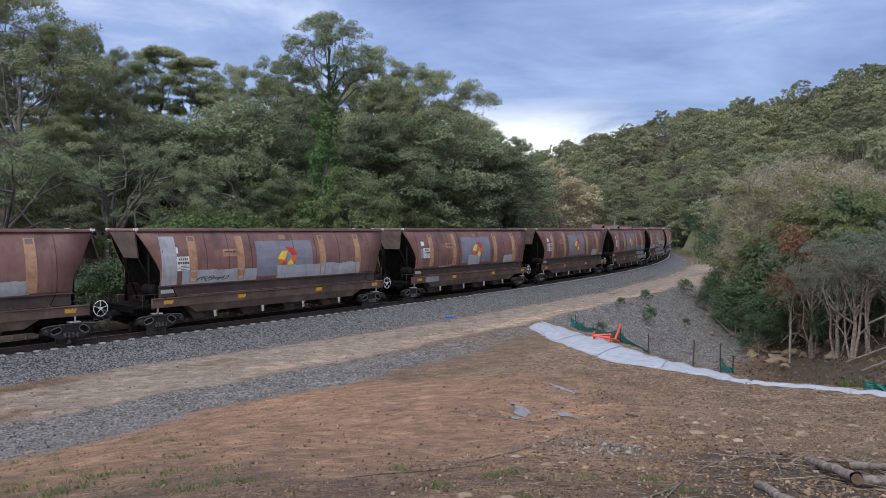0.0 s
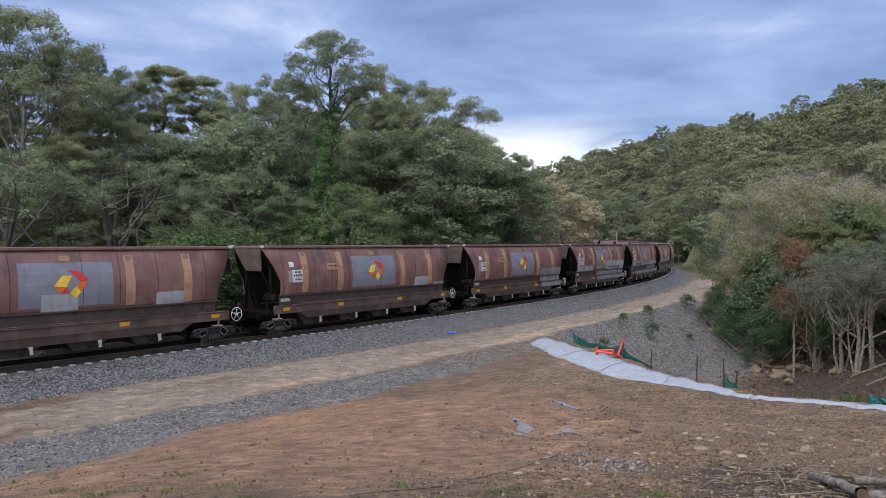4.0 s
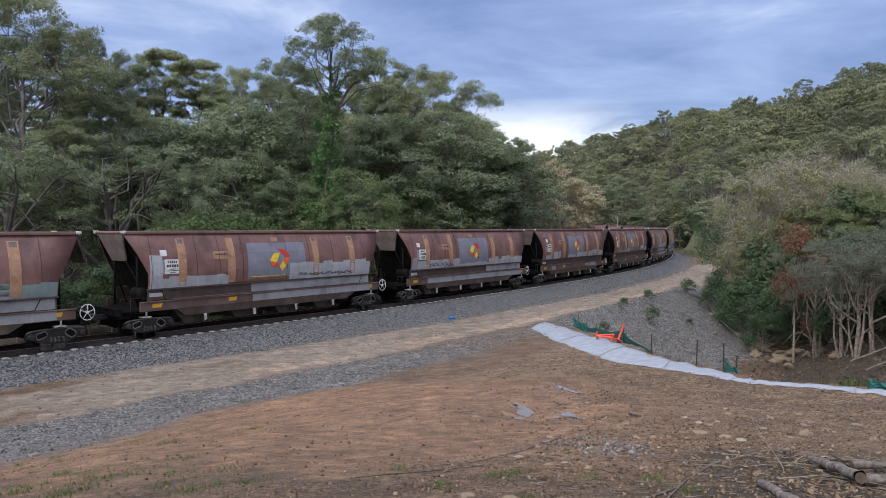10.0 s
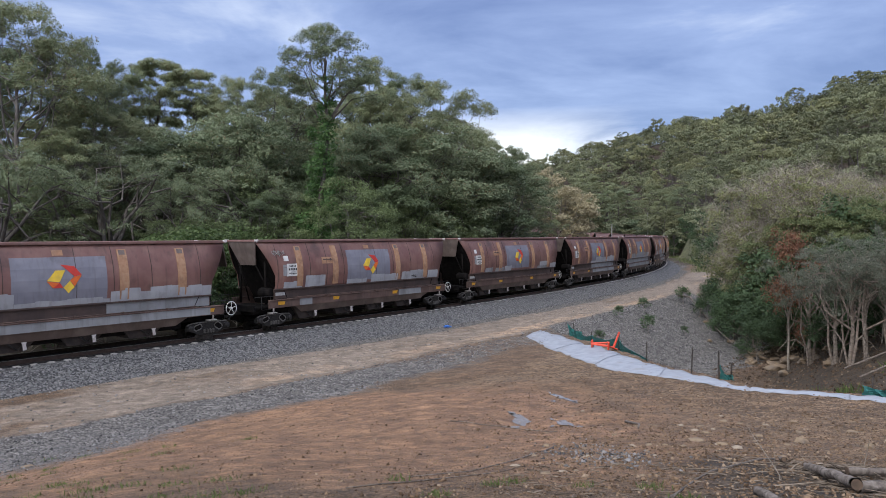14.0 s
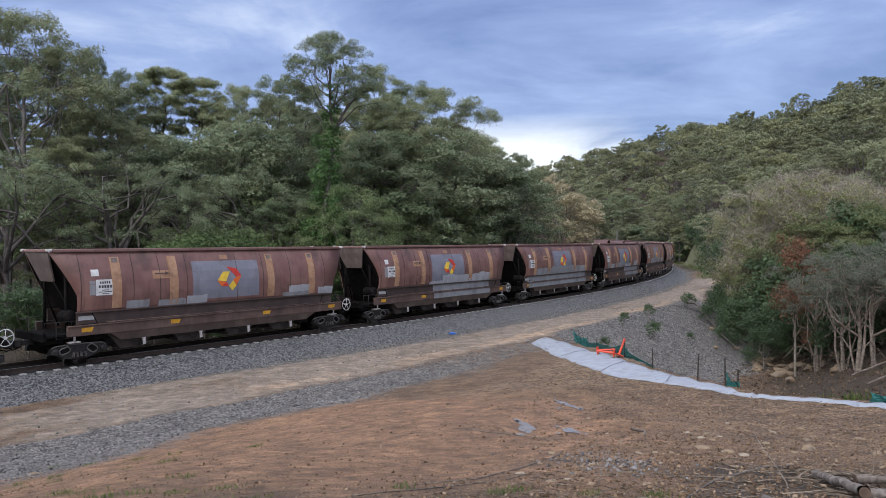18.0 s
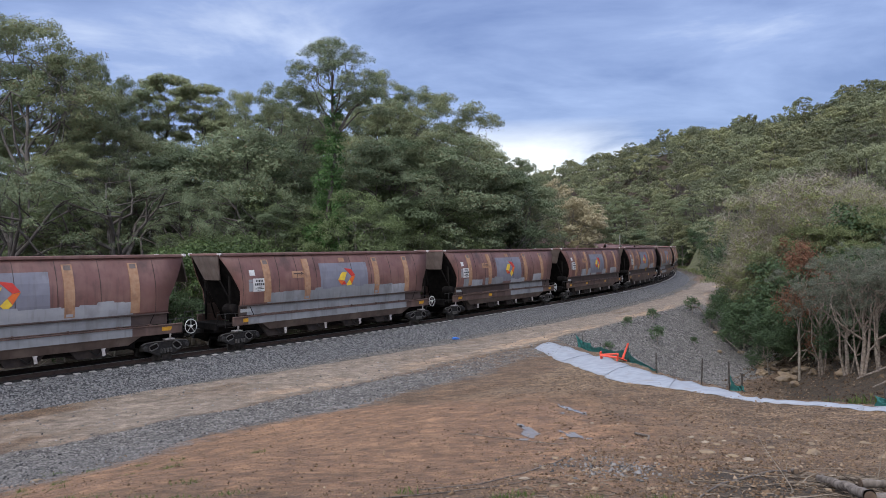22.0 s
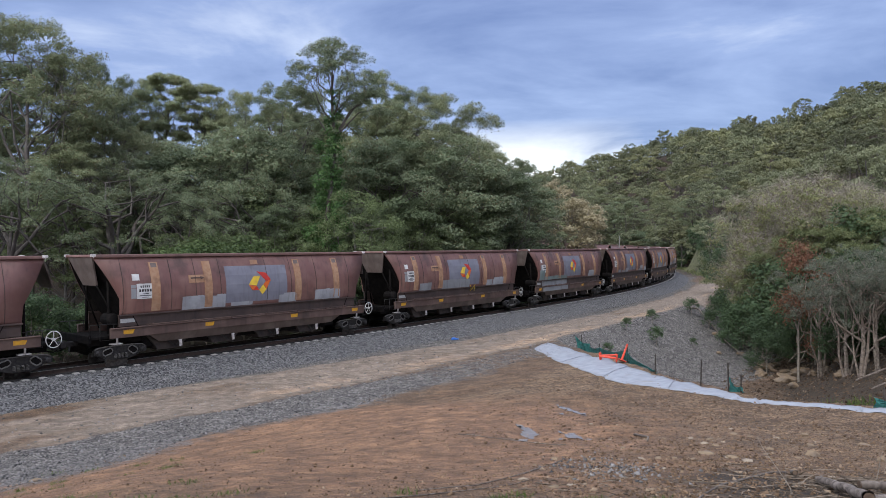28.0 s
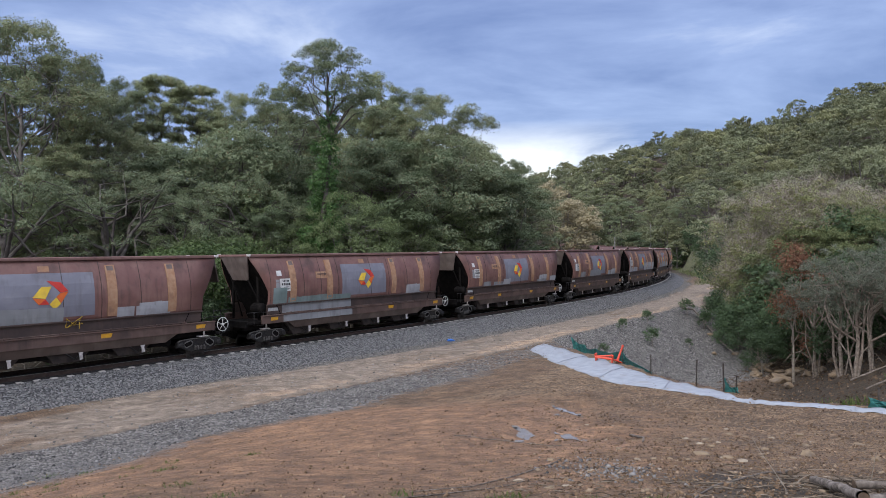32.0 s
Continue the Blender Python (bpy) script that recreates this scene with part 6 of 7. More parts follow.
# dark dense bushes down the stone bank
wood, cen, rad, tr = grow(91, 3.0, .06, 2.2, .05, 14, 3, .8, 0.6)
dark = tree_thing("dense_bush", "dense dark green bush on the bank's foot", "bush", wood, M_TWIG, leaf_tris(np.random.RandomState(91), cen, rad, 6500, 0.18, 0.6, 0.8, 0.1, 0.45), M_IVY)
for n_, (bear, rise, dist, s) in enumerate([(1276, 498, 64, .6), (1290, 0, 60, .9), (1304, 0, 54, .9), (1292, 510, 60, .85), (1312, 525, 56, .95), (1328, 540, 52, .9), (1338, 560, 48, .8), (1345, 575, 45, .6), (1312, 500, 60, 1.0), (1432, 0, 44, .9), (1462, 0, 43, 1.0), (1494, 0, 42, 1.0), (1524, 0, 41, 1.1), (1556, 0, 40, 1.1), (1590, 0, 40, 1.1), (1400, 0, 47, .9), (1478, 0, 39, .6), (1568, 0, 37, .8), (1320, 545, 54, .8), (1380, 500, 55, 1.4), (1415, 520, 52, 1.4), (1430, 470, 50, 1.5), (1345, 470, 62, 1.4), (1540, 560, 40, 1.2), (1590, 580, 38, 1.2), (1385, 560, 56, 1.2), (1425, 560, 53, 1.3), (1465, 560, 49, 1.3), (1500, 560, 46, 1.3), (1450, 500, 56, 1.6), (1500, 480, 53, 1.7), (1560, 480, 49, 1.7), (1300, 440, 80, 1.5)]):
    x, y = at_bearing(bear, dist)
    m = pose(x, y, gz(x, y) - .1, 0, 0, n_ * 67) @ Matrix.Scale(s, 4)
    if n_ == 0:
        dark.matrix_basis = m
        tagged(dark, group="dense bushes of the gully")
    else:
        again(dark, m)
# the same dense growth in a band close behind the line
bq = random.Random(21)
for n_ in range(34):
    x, y, z = on_track(-17 + 2.6 * n_ + bq.uniform(-.8, .8), bq.uniform(-7.5, -5.6))
    again(dark, pose(x, y, gz(x, y) - .1, 0, 0, n_ * 67) @ Matrix.Scale(bq.uniform(.5, .85), 4))
for n_ in range(16):
    x, y, z = on_track(112 + 5 * n_ + bq.uniform(-1.5, 1.5), bq.uniform(10, 13))
    again(dark, pose(x, y, gz(x, y) - .1, 0, 0, n_ * 67) @ Matrix.Scale(bq.uniform(.8, 1.5), 4))
m = pose(*at_bearing(1300, 76), gz(*at_bearing(1300, 76)) - .1) @ Matrix.Diagonal((.9, .9, 1.2, 1))
again(bush, m)
# rust-coloured dead shrub
wood, cen, rad, tr = grow(95, 5.5, .07, 1.8, .15, 10, 3, .7, 0.9)
rust = tree_thing("dead_shrub", "shrub with rust-brown dead leaves", "bush", wood, M_TWIG, leaf_tris(np.random.RandomState(95), cen, rad, 4000, 0.15, 0.5, 0.9, 0.3, 0.3, 0.5), M_RUST)
x, y = at_bearing(1402, 40.5)
rust.matrix_basis = pose(x, y, gz(x, y), 0, 0, 0) @ Matrix.Diagonal((1.1, 1.1, 1.3, 1))

# ---- wooded hills: one body of trees nobody could count ----
rs = np.random.RandomState(7)
forms, far_forms = [], []
for i in range(10):
    nclump = 11
    u = (np.arange(nclump) + .5) / nclump
    a = np.arange(nclump) * 2.4 + rs.rand(nclump) * .8
    fr = np.sqrt(1 - (u * .97) ** 2)
    cen = np.stack([np.cos(a) * fr * 2.9, np.sin(a) * fr * 2.9, u * 3.0], 1) * (0.8 + 0.4 * rs.rand(nclump))[:, None] + (0, 0, 6.4)
    low = np.stack([rs.normal(0, 1.6, 4), rs.normal(0, 1.6, 4), rs.uniform(1.2, 4.5, 4)], 1)
    wd = Wood()
    wd.branch([(0, 0, -1), (.2, .1, 4), (0, .3, 8)], .22, .08, 4)
    wd.branch([(.1, .1, 4), (1.6, .8, 6.5), (2.2, 1.2, 8.5)], .12, .05, 3)
    wd.branch([(.1, .2, 4.5), (-1.4, -.9, 6.8), (-2.0, -1.2, 8.6)], .12, .05, 3)
    radii = 1.15 + 0.5 * rs.rand(nclump + 4)
    radii[nclump:] *= .8
    for kept, count, size in ((forms, 2700, .34), (far_forms, 900, .64)):
        lv, lf = leaf_tris(rs, np.concatenate([cen, low]), radii, count, size, 0.62, 0.7, 0.1, 0.88, 0.96, 3)
        kept.append((lv, lf, np.concatenate(wd.v), np.concatenate(wd.f)))
LV, LF, LT, TV, TF = [[], []], [[], []], [[], []], [], []
off, toff = [0, 0], 0
for gx0 in np.arange(-30, 380, 7.2):
    for gy0 in np.arange(70, 520, 7.2):
        x, y = gx0 + rs.uniform(-4, 4), gy0 + rs.uniform(-4, 4)
        az, d = x / y, math.hypot(x, y)
        if not 0.02 < az < 0.80 or d > 520 or (d > 330 and rs.rand() < .25):
            continue
        foot, ridge = hill_line(az)
        if d < min(foot, 200 if az < .2 else 160) - 6 or d > ridge + 14 or abs(side := track_side(np.array([x]), np.array([y]))[0]) < 9 or (side < 0 and az > .1):
            continue
        lv, lf, tv, tf = (forms if d < 250 else far_forms)[rs.randint(10)]
        s, a = rs.uniform(0.95, 1.4), rs.uniform(0, 6.28)
        tall_ = rs.uniform(0.7, .98) * (1.35 if rs.rand() < .05 else 1)
        rot = np.array(((math.cos(a), -math.sin(a), 0), (math.sin(a), math.cos(a), 0), (0, 0, 1))) * s
        o = np.array((x, y, gz(x, y) - .5))
        k = int(rs.rand() < .4)
        LV[k].append((lv * (1, 1, tall_)) @ rot.T + o)
        LF[k].append(lf + off[k])
        LT[k].append(np.full(len(lv), rs.rand()))
        off[k] += len(lv)
        TV.append((tv * (1, 1, tall_)) @ rot.T + o)
        TF.append(tf + toff)
        toff += len(tv)
woods = tagged(new("wooded_hillside", raw_mesh("hill_leaves", np.concatenate(LV[0]), np.concatenate(LF[0]), M_HILL)), "grey-green eucalypt forest covering the valley's hills", "forest", kind="stuff")
crowns = new("hill_crowns", raw_mesh("hill_crowns", np.concatenate(LV[1]), np.concatenate(LF[1]), M_HILL2))
crowns.parent = woods
for ob, tone in ((woods, LT[0]), (crowns, LT[1])):
    ob.data.attributes.new("tree_tone", "FLOAT", "POINT").data.foreach_set("value", np.concatenate(tone).astype(np.float32))
ob = new("hill_trunks", raw_mesh("hill_trunks", np.concatenate(TV), np.concatenate(TF), M_GREYBARK))
ob.parent = woods


# ---- loose things on the ground ----


def rock_mesh(bm, size, seed, flat=0.6):
    bmesh.ops.create_icosphere(bm, subdivisions=2, radius=1.0)
    for vv in bm.verts:
        n = noise.noise(vv.co * 1.1 + Vector((seed * 3.7, seed, 0))) * 0.55 + noise.noise(vv.co * 2.7 + Vector((0, seed * 1.9, 0))) * 0.2
        k = 1 + n
        vv.co = Vector((vv.co.x * k * size, vv.co.y * k * size * 0.75, vv.co.z * k * size * flat))


def stones(name, xyz, size, material, label, category):
    """Loose stones nobody could count, as one body."""
    n = len(xyz)
    rs = np.random.RandomState(n)
    base = np.array(((1, 0, 0), (-1, 0, 0), (0, 1, 0), (0, -1, 0), (0, 0, 1), (0, 0, -1)), float)
    tri = np.array(((0, 2, 4), (2, 1, 4), (1, 3, 4), (3, 0, 4), (2, 0, 5), (1, 2, 5), (3, 1, 5), (0, 3, 5)))
    v = base[None] * (0.65 + 0.7 * rs.rand(n, 6, 1)) + rs.normal(0, 0.18, (n, 6, 3))
    v *= np.array((1, 1, 0.72)) * size[:, None, None]
    q = rs.normal(size=(n, 4))
    q /= np.linalg.norm(q, axis=1)[:, None]
    w, a, b, c = q.T
    rot = np.stack([1 - 2 * (b * b + c * c), 2 * (a * b - c * w), 2 * (a * c + b * w), 2 * (a * b + c * w), 1 - 2 * (a * a + c * c), 2 * (b * c - a * w),
                    2 * (a * c - b * w), 2 * (b * c + a * w), 1 - 2 * (a * a + b * b)], -1).reshape(n, 3, 3)
    v = np.einsum("nij,nkj->nki", rot, v) + xyz[:, None]
    return tagged(new(name, raw_mesh(name, v.reshape(-1, 3), (tri[None] + 6 * np.arange(n)[:, None, None]).reshape(-1, 3), material)), label, category, kind="stuff")


rs = np.random.RandomState(12)
# ballast
n = 15000
ss_ = rs.uniform(-19, 62, n) ** 1.0
lat = rs.uniform(1.15, 3.5, n)
zz = np.interp(lat, [1.2, 1.75, 2.35, 3.1, 3.6], [-0.21, -0.24, -0.58, -0.87, -0.95])
px_ = np.array([on_track(a, b, c) for a, b, c in zip(ss_, lat, zz)])
stones("ballast_stones", px_, rs.uniform(.022, .048, n), M_STONES, "loose angular grey ballast stones on the shoulder", "ballast")
# stone spread beside the road and the stone-faced bank
n = 60000
x, y = rs.uniform(-17, 25, n), rs.uniform(12, 66, n)
v, e = track_side(x, y), edge_side(x, y)
wobble = 1.6 * vnoise(x / 4, y / 4)
spread = (v > 9.0 + wobble * .4) & (v < 12.4 - wobble) & (e < 1) & (rs.rand(n) < np.clip(1.6 - y / 38, .12, 1))
faced = (v > 8.6) & (v < 17.3) & (e > 0.6)
road = (v > 3.4) & (v < 9.2) & (rs.rand(n) < .10)
verge = (v > 2.8) & (v < 3.2 + 0.9 * smooth(24, 36, y) + wobble * .3) & (y < 60)
keep = (spread | faced | verge | road) & (np.abs(x / y) < .72)
x, y = x[keep], y[keep]
stones("gravel_stones", np.stack([x, y, ground_z(x, y) + .008], 1), rs.uniform(.025, .055, len(x)) * np.where(faced[keep], 1.25, .9), M_STONES, "loose grey crushed stone beside the access road", "gravel")
# clods and pebbles on the dirt
n = 64000
r, az = 4.2 + 22 * rs.rand(n) ** 1.3, rs.uniform(-.68, .68, n)
x, y = r * np.sin(az), r * np.cos(az)
v, e = track_side(x, y), edge_side(x, y)
keep = (v > 11.8) & (e < 0.2) & (rs.rand(n) < 0.20 + 0.7 * smooth(-2, 7, x + 3 * vnoise(x / 2.5, y / 2.5)) + 0.15 * (v < 14))
x, y, r = x[keep], y[keep], r[keep]
big = rs.rand(len(x))
stones("soil_clods", np.stack([x, y, ground_z(x, y) + .002], 1), 0.006 + 0.02 * rs.rand(len(x)) * (0.5 + 0.5 * smooth(-1, 4, x)) + 0.026 * big ** 9, M_CLODS, "scattered clods and pebbles on the bare dirt", "clods")


# grey rubble spilled on the dirt
n = 420
x, y = rs.normal(2.35, .38, n), rs.normal(10.1, .75, n)
stones("grey_rubble", np.stack([x, y, ground_z(x, y) + .004], 1), rs.uniform(.01, .022, n) + .03 * rs.rand(n) ** 6, M_STONES, "small patch of grey rubble on the dirt", "rubble")

# broken stone, bark and leaf litter over the gully floor
n = 16000
x, y = rs.uniform(9, 30, n), rs.uniform(19, 56, n)
v, e = track_side(x, y), edge_side(x, y)
keep = (v > 16.5) & (e > .8) & (x / y < .75)
x, y = x[keep], y[keep]
stones("gully_litter", np.stack([x, y, ground_z(x, y) + .01], 1), rs.uniform(.02, .06, len(x)) + .09 * rs.rand(len(x)) ** 9, M_LITTER, "dark leaf litter, bark and stones in the gully", "leaf litter")


def stick_field(name, n, place, size, material, label):
    """Fallen sticks as one body of thin three-sided rods."""
    rs = np.random.RandomState(n)
    wood = Wood()
    for _ in range(n):
        x, y = place(rs)
        a, ln = rs.uniform(0, 6.28), size * rs.uniform(.4, 1.6)
        x2, y2 = x + math.cos(a) * ln, y + math.sin(a) * ln
        xm, ym = (x + x2) / 2 + rs.normal(0, .13) * ln, (y + y2) / 2 + rs.normal(0, .13) * ln
        h = ground_z([x, xm, x2], [y, ym, y2])
        lift = rs.rand() ** 3 * .25 * size
        wood.branch([(x, y, h[0] + .006), (xm, ym, h[1] + .012 + lift * .5), (x2, y2, h[2] + .008 + lift)], rs.uniform(.003, .009) * (1 + size), .002, 3)
    return tagged(new(name, wood.mesh(name, material)), label, "sticks", kind="stuff")


stick_field("twig_litter", 700, lambda q: (lambda r, a: (r * math.sin(a), r * math.cos(a)))(q.uniform(5.2, 9.5), q.uniform(.08, .66)), .13, M_STICKS, "dry twigs littering the dirt")
stick_field("brush_pile", 520, lambda q: (q.normal(5.2, .62), q.normal(8.1, .7)), .48, M_STICKS, "heap of grey dead branches")


def log_thing(a, b, r0, r1, label):
    a, b = Vector(a), Vector(b)
    t = tagged(new("log"), label, "log", "cut logs")
    t.matrix_basis = Matrix.Translation(a)
    bm = bmesh.new()
    way = b - a
    side = way.cross(Vector((0, 0, 1))).normalized()
    pts = [way * f + side * (math.sin(f * 5 + r0 * 40) * .02) for f in np.linspace(0, 1, 22)]
    rod(bm, pts, r0, r1, 16, cap=False)
    for vv in bm.verts:
        vv.co += (noise.noise_vector(vv.co * 4) * .45 + noise.noise_vector(vv.co * 11) * .3 + noise.noise_vector(vv.co * 30) * .22) * r0
    part("bark", bm, M_LOG, t)
    for p, r in ((pts[0], r0), (pts[-1], r1)):
        bm = bmesh.new()
        rod(bm, [p - way.normalized() * .004, p + way.normalized() * .004], r * .93, r * .93, 14)
        part("sawn_end", bm, M_CUT, t, "brown sawn end")
    return t


def on_ground(x, y, up=0.0):
    return (x, y, gz(x, y) + up)


log_thing(on_ground(3.08, 6.75, .04), on_ground(2.82, 5.35, .07), .042, .05, "short grey cut log half buried in twigs")
log_thing(on_ground(4.50, 8.55, .06), on_ground(4.20, 7.0, .10), .05, .06, "thick weathered log on the brush heap")
log_thing(on_ground(4.75, 8.15, .10), on_ground(6.2, 8.05, .14), .05, .04, "dark split log in the brush heap")
log_thing(on_ground(4.32, 7.25, .06), on_ground(5.6, 7.45, .06), .062, .056, "stout sawn log with a brown cut end")
log_thing(on_ground(4.75, 9.7, .03), on_ground(4.3, 8.75, .12), .02, .032, "thin dark fallen bough")

# the pale crooked stick, long bent twigs, a leafless sapling
bm = bmesh.new()
rod(bm, [on_ground(3.86, 14.6, .03), on_ground(3.95, 14.2, .05), on_ground(3.93, 13.85, .06), on_ground(3.80, 13.45, .03)], .028, .018, 6)
tagged(part("stick", bm, M_LOG, None), "pale crooked stick lying on the dirt", "stick")
for x0, y0, x1, y1, x2, y2, r in [(4.6, 9.6, 3.4, 8.9, 1.9, 6.0, .018), (1.9, 11.5, 1.0, 9.5, -.4, 8.0, .012), (.2, 14.6, 1.4, 13.4, 2.2, 13.2, .012), (-1.0, 7.3, .3, 8.0, 1.0, 8.9, .010), (2.4, 6.9, 2.0, 6.2, 1.2, 5.6, .014)]:
    bm = bmesh.new()
    pts = []
    for f in np.linspace(0, 1, 8):
        xx = (1 - f) ** 2 * x0 + 2 * f * (1 - f) * x1 + f * f * x2
        yy = (1 - f) ** 2 * y0 + 2 * f * (1 - f) * y1 + f * f * y2
        pts.append(on_ground(xx, yy, .012))
    rod(bm, pts, r, r * .5, 5)
    tagged(part("stick", bm, M_LOG, None), "long thin dead vine trailing over the dirt", "stick", "long sticks")
for n_, (x, y, h) in enumerate([(3.75, 7.6, .8), (5.4, 8.9, .5)]):
    wood, cen, rad, tr = grow(200 + n_, h, .007, h * .45, .15, 8, 2, .1, .9, .3, lean=.35, sides=4)
    sap = tagged(new("sapling"), "leafless dead sapling with thin pale twigs", "sapling", "dead saplings")
    ob = new("stem", wood.mesh("stem", M_TWIG))
    ob.parent = sap
    sap.matrix_basis = pose(*on_ground(x, y))

# sandstone blocks
for n_, (x, y, sz, fl) in enumerate([(6.2, 12.0, .17, .6), (7.2, 11.7, .14, .7), (4.3, 11.75, .20, .25), (4.55, 11.25, .13, .3), (5.75, 12.6, .10, .5), (3.2, 12.9, .09, .4), (6.8, 13.2, .10, .5), (7.9, 13.4, .13, .4), (5.2, 14.0, .11, .4), (6.0, 14.8, .14, .35),
                                     (7.4, 14.6, .12, .5), (8.3, 12.4, .10, .6), (.55, 5.95, .13, .4), (.85, 5.7, .07, .5), (.2, 6.1, .08, .4), (-9.05, 15.3, .17, .3), (-8.0, 15.6, .09, .4), (4.9, 12.9, .09, .4), (3.6, 11.2, .06, .5), (6.6, 10.6, .08, .5)]):
    bm = bmesh.new()
    sz *= .72
    rock_mesh(bm, sz, n_ + 1, fl)
    ob = tagged(part("rock", bm, M_SAND, None), "tan sandstone rock lying on the dirt", "rock", "rocks on the pad")
    ob.matrix_basis = pose(x, y, gz(x, y) + sz * fl * .12, 0, 0, n_ * 50)
rr = random.Random(31)
for n_ in range(70):
    a, r = rr.uniform(.10, .62), rr.uniform(8.2, 17)
    x, y = r * math.sin(a), r * math.cos(a)
    sz, fl = rr.uniform(.03, .075) * (1.5 if n_ % 9 == 0 else 1), rr.uniform(.2, .5)
    bm = bmesh.new()
    rock_mesh(bm, sz, n_ + 300, fl)
    ob = tagged(part("rock", bm, M_SAND if n_ % 3 else M_SANDPALE, None), "flat tan stone lying on the dirt", "rock", "rocks on the pad")
    ob.matrix_basis = pose(x, y, gz(x, y) + sz * fl * .1, 0, 0, n_ * 53)
rr = random.Random(8)
for n_ in range(34):
    x, y = 21.2 + rr.gauss(0, 1.1), 44 + rr.gauss(0, 3.2)
    bm = bmesh.new()
    sz = rr.uniform(.22, .5)
    rock_mesh(bm, sz, n_ + 40, .45)
    ob = tagged(part("rock", bm, M_SAND, None), "weathered sandstone slab in the gully", "rock", "rocks in the gully")
    ob.matrix_basis = pose(x, y, gz(x, y) + .1, rr.uniform(-15, 15), rr.uniform(-15, 15), n_ * 37)

# puddles in their hollows, with ragged shores
pq = random.Random(14)
for n_, (x, y, a, b) in enumerate(PUDDLES):
    for dx, dy, ka, kb, turn in ((0, 0, .40, .62, 22), (-.45, .7, .14, .2, 10), (.5, -.6, .2, .16, -15), (-.6, -.5, .2, .12, 5)):
        bm = bmesh.new()
        ph = [pq.uniform(0, 6.28) for _ in range(4)]
        ring = []
        for k in range(40):
            t = k * math.pi / 20
            q = 1 + .28 * math.sin(2 * t + ph[0]) + .25 * math.sin(3 * t + ph[1]) + .17 * math.sin(7 * t + ph[2]) + .09 * math.sin(13 * t + ph[3])
            ring.append(bm.verts.new((a * ka * (1 if n_ == 0 else .55) * q * math.cos(t), b * kb * q * math.sin(t), 0)))
        bm.faces.new(ring)
        ob = tagged(part("puddle", bm, M_WATER, None), "shallow muddy puddle reflecting the sky", "puddle", "puddles", "structure")
        ob.matrix_basis = pose(x + dx * a, y + dy * b, puddle_level(x, y) - .008 - .002 * (ka < .5), 0, 0, turn)

# ---- erosion cloth and fence along the pad's edge ----
LOW = [(4.5, 37.0), (4.75, 33.0), (5.0, 28.4), (5.6, 23.7), (6.7, 20.8), (7.65, 19.0), (8.0, 18.45), (8.6, 18.1), (9.7, 17.4), (10.6, 16.7), (12.5, 15.9), (14.5, 15.2)]
HIGH = [(5.6, 39.6), (6.3, 36.0), (6.72, 29.5), (6.95, 26.0), (7.6, 23.0), (8.05, 20.4), (8.15, 19.1), (8.7, 18.65), (9.9, 17.85), (11.0, 17.4), (12.8, 16.9), (14.8, 16.2)]
cloth = tagged(new("erosion_cloth"), "white erosion cloth laid along the edge of the dirt pad", "cloth")
bm = bmesh.new()
rows = []
fi = np.arange(len(LOW))
for f in np.arange(0, len(LOW) - 1 + .01, .125):
    lo = np.array([np.interp(f, fi, [p[k] for p in LOW]) for k in (0, 1)])
    hi = np.array([np.interp(f, fi, [p[k] for p in HIGH]) for k in (0, 1)])
    row = []
    for j in range(7):
        q = j / 6
        wv = .05 * math.sin(f * 7 + j) + .04 * math.sin(f * 17 + j * 2)
        p = lo + (hi - lo) * (q + wv * (0 < j < 6))
        z = max(gz(*p), gz(*lo) - .1 - .3 * q) + .012 + .03 * math.sin(q * math.pi) + .02 * math.sin(f * 11 + q * 5)
        row.append(bm.verts.new((p[0], p[1], z)))
    rows.append(row)
for a, b in zip(rows, rows[1:]):
    for j in range(6):
        bm.faces.new((a[j], a[j + 1], b[j + 1], b[j])).smooth = True
ext = bmesh.ops.extrude_face_region(bm, geom=bm.faces[:])
for vv in ext["geom"]:
    if isinstance(vv, bmesh.types.BMVert):
        vv.co.z -= 0.012
bmesh.ops.recalc_face_normals(bm, faces=bm.faces[:])
sheet = part("sheet", bm, M_CLOTH, cloth)
for f in (1.55, 2.75, 3.9, 6.2, 8.4):
    lo = np.array([np.interp(f, fi, [p[k] for p in LOW]) for k in (0, 1)])
    hi = np.array([np.interp(f, fi, [p[k] for p in HIGH]) for k in (0, 1)])
    bm = bmesh.new()
    pts = []
    for q in np.linspace(0.02, .98, 6):
        p = lo + (hi - lo) * q
        pts.append((p[0], p[1], max(gz(*p), gz(*lo) - .1 - .3 * q) + .03 + .04 * math.sin(q * math.pi)))
    rod(bm, pts, .014, .014, 5)
    part("seam", bm, M_CLOTH, cloth, "folded seam")

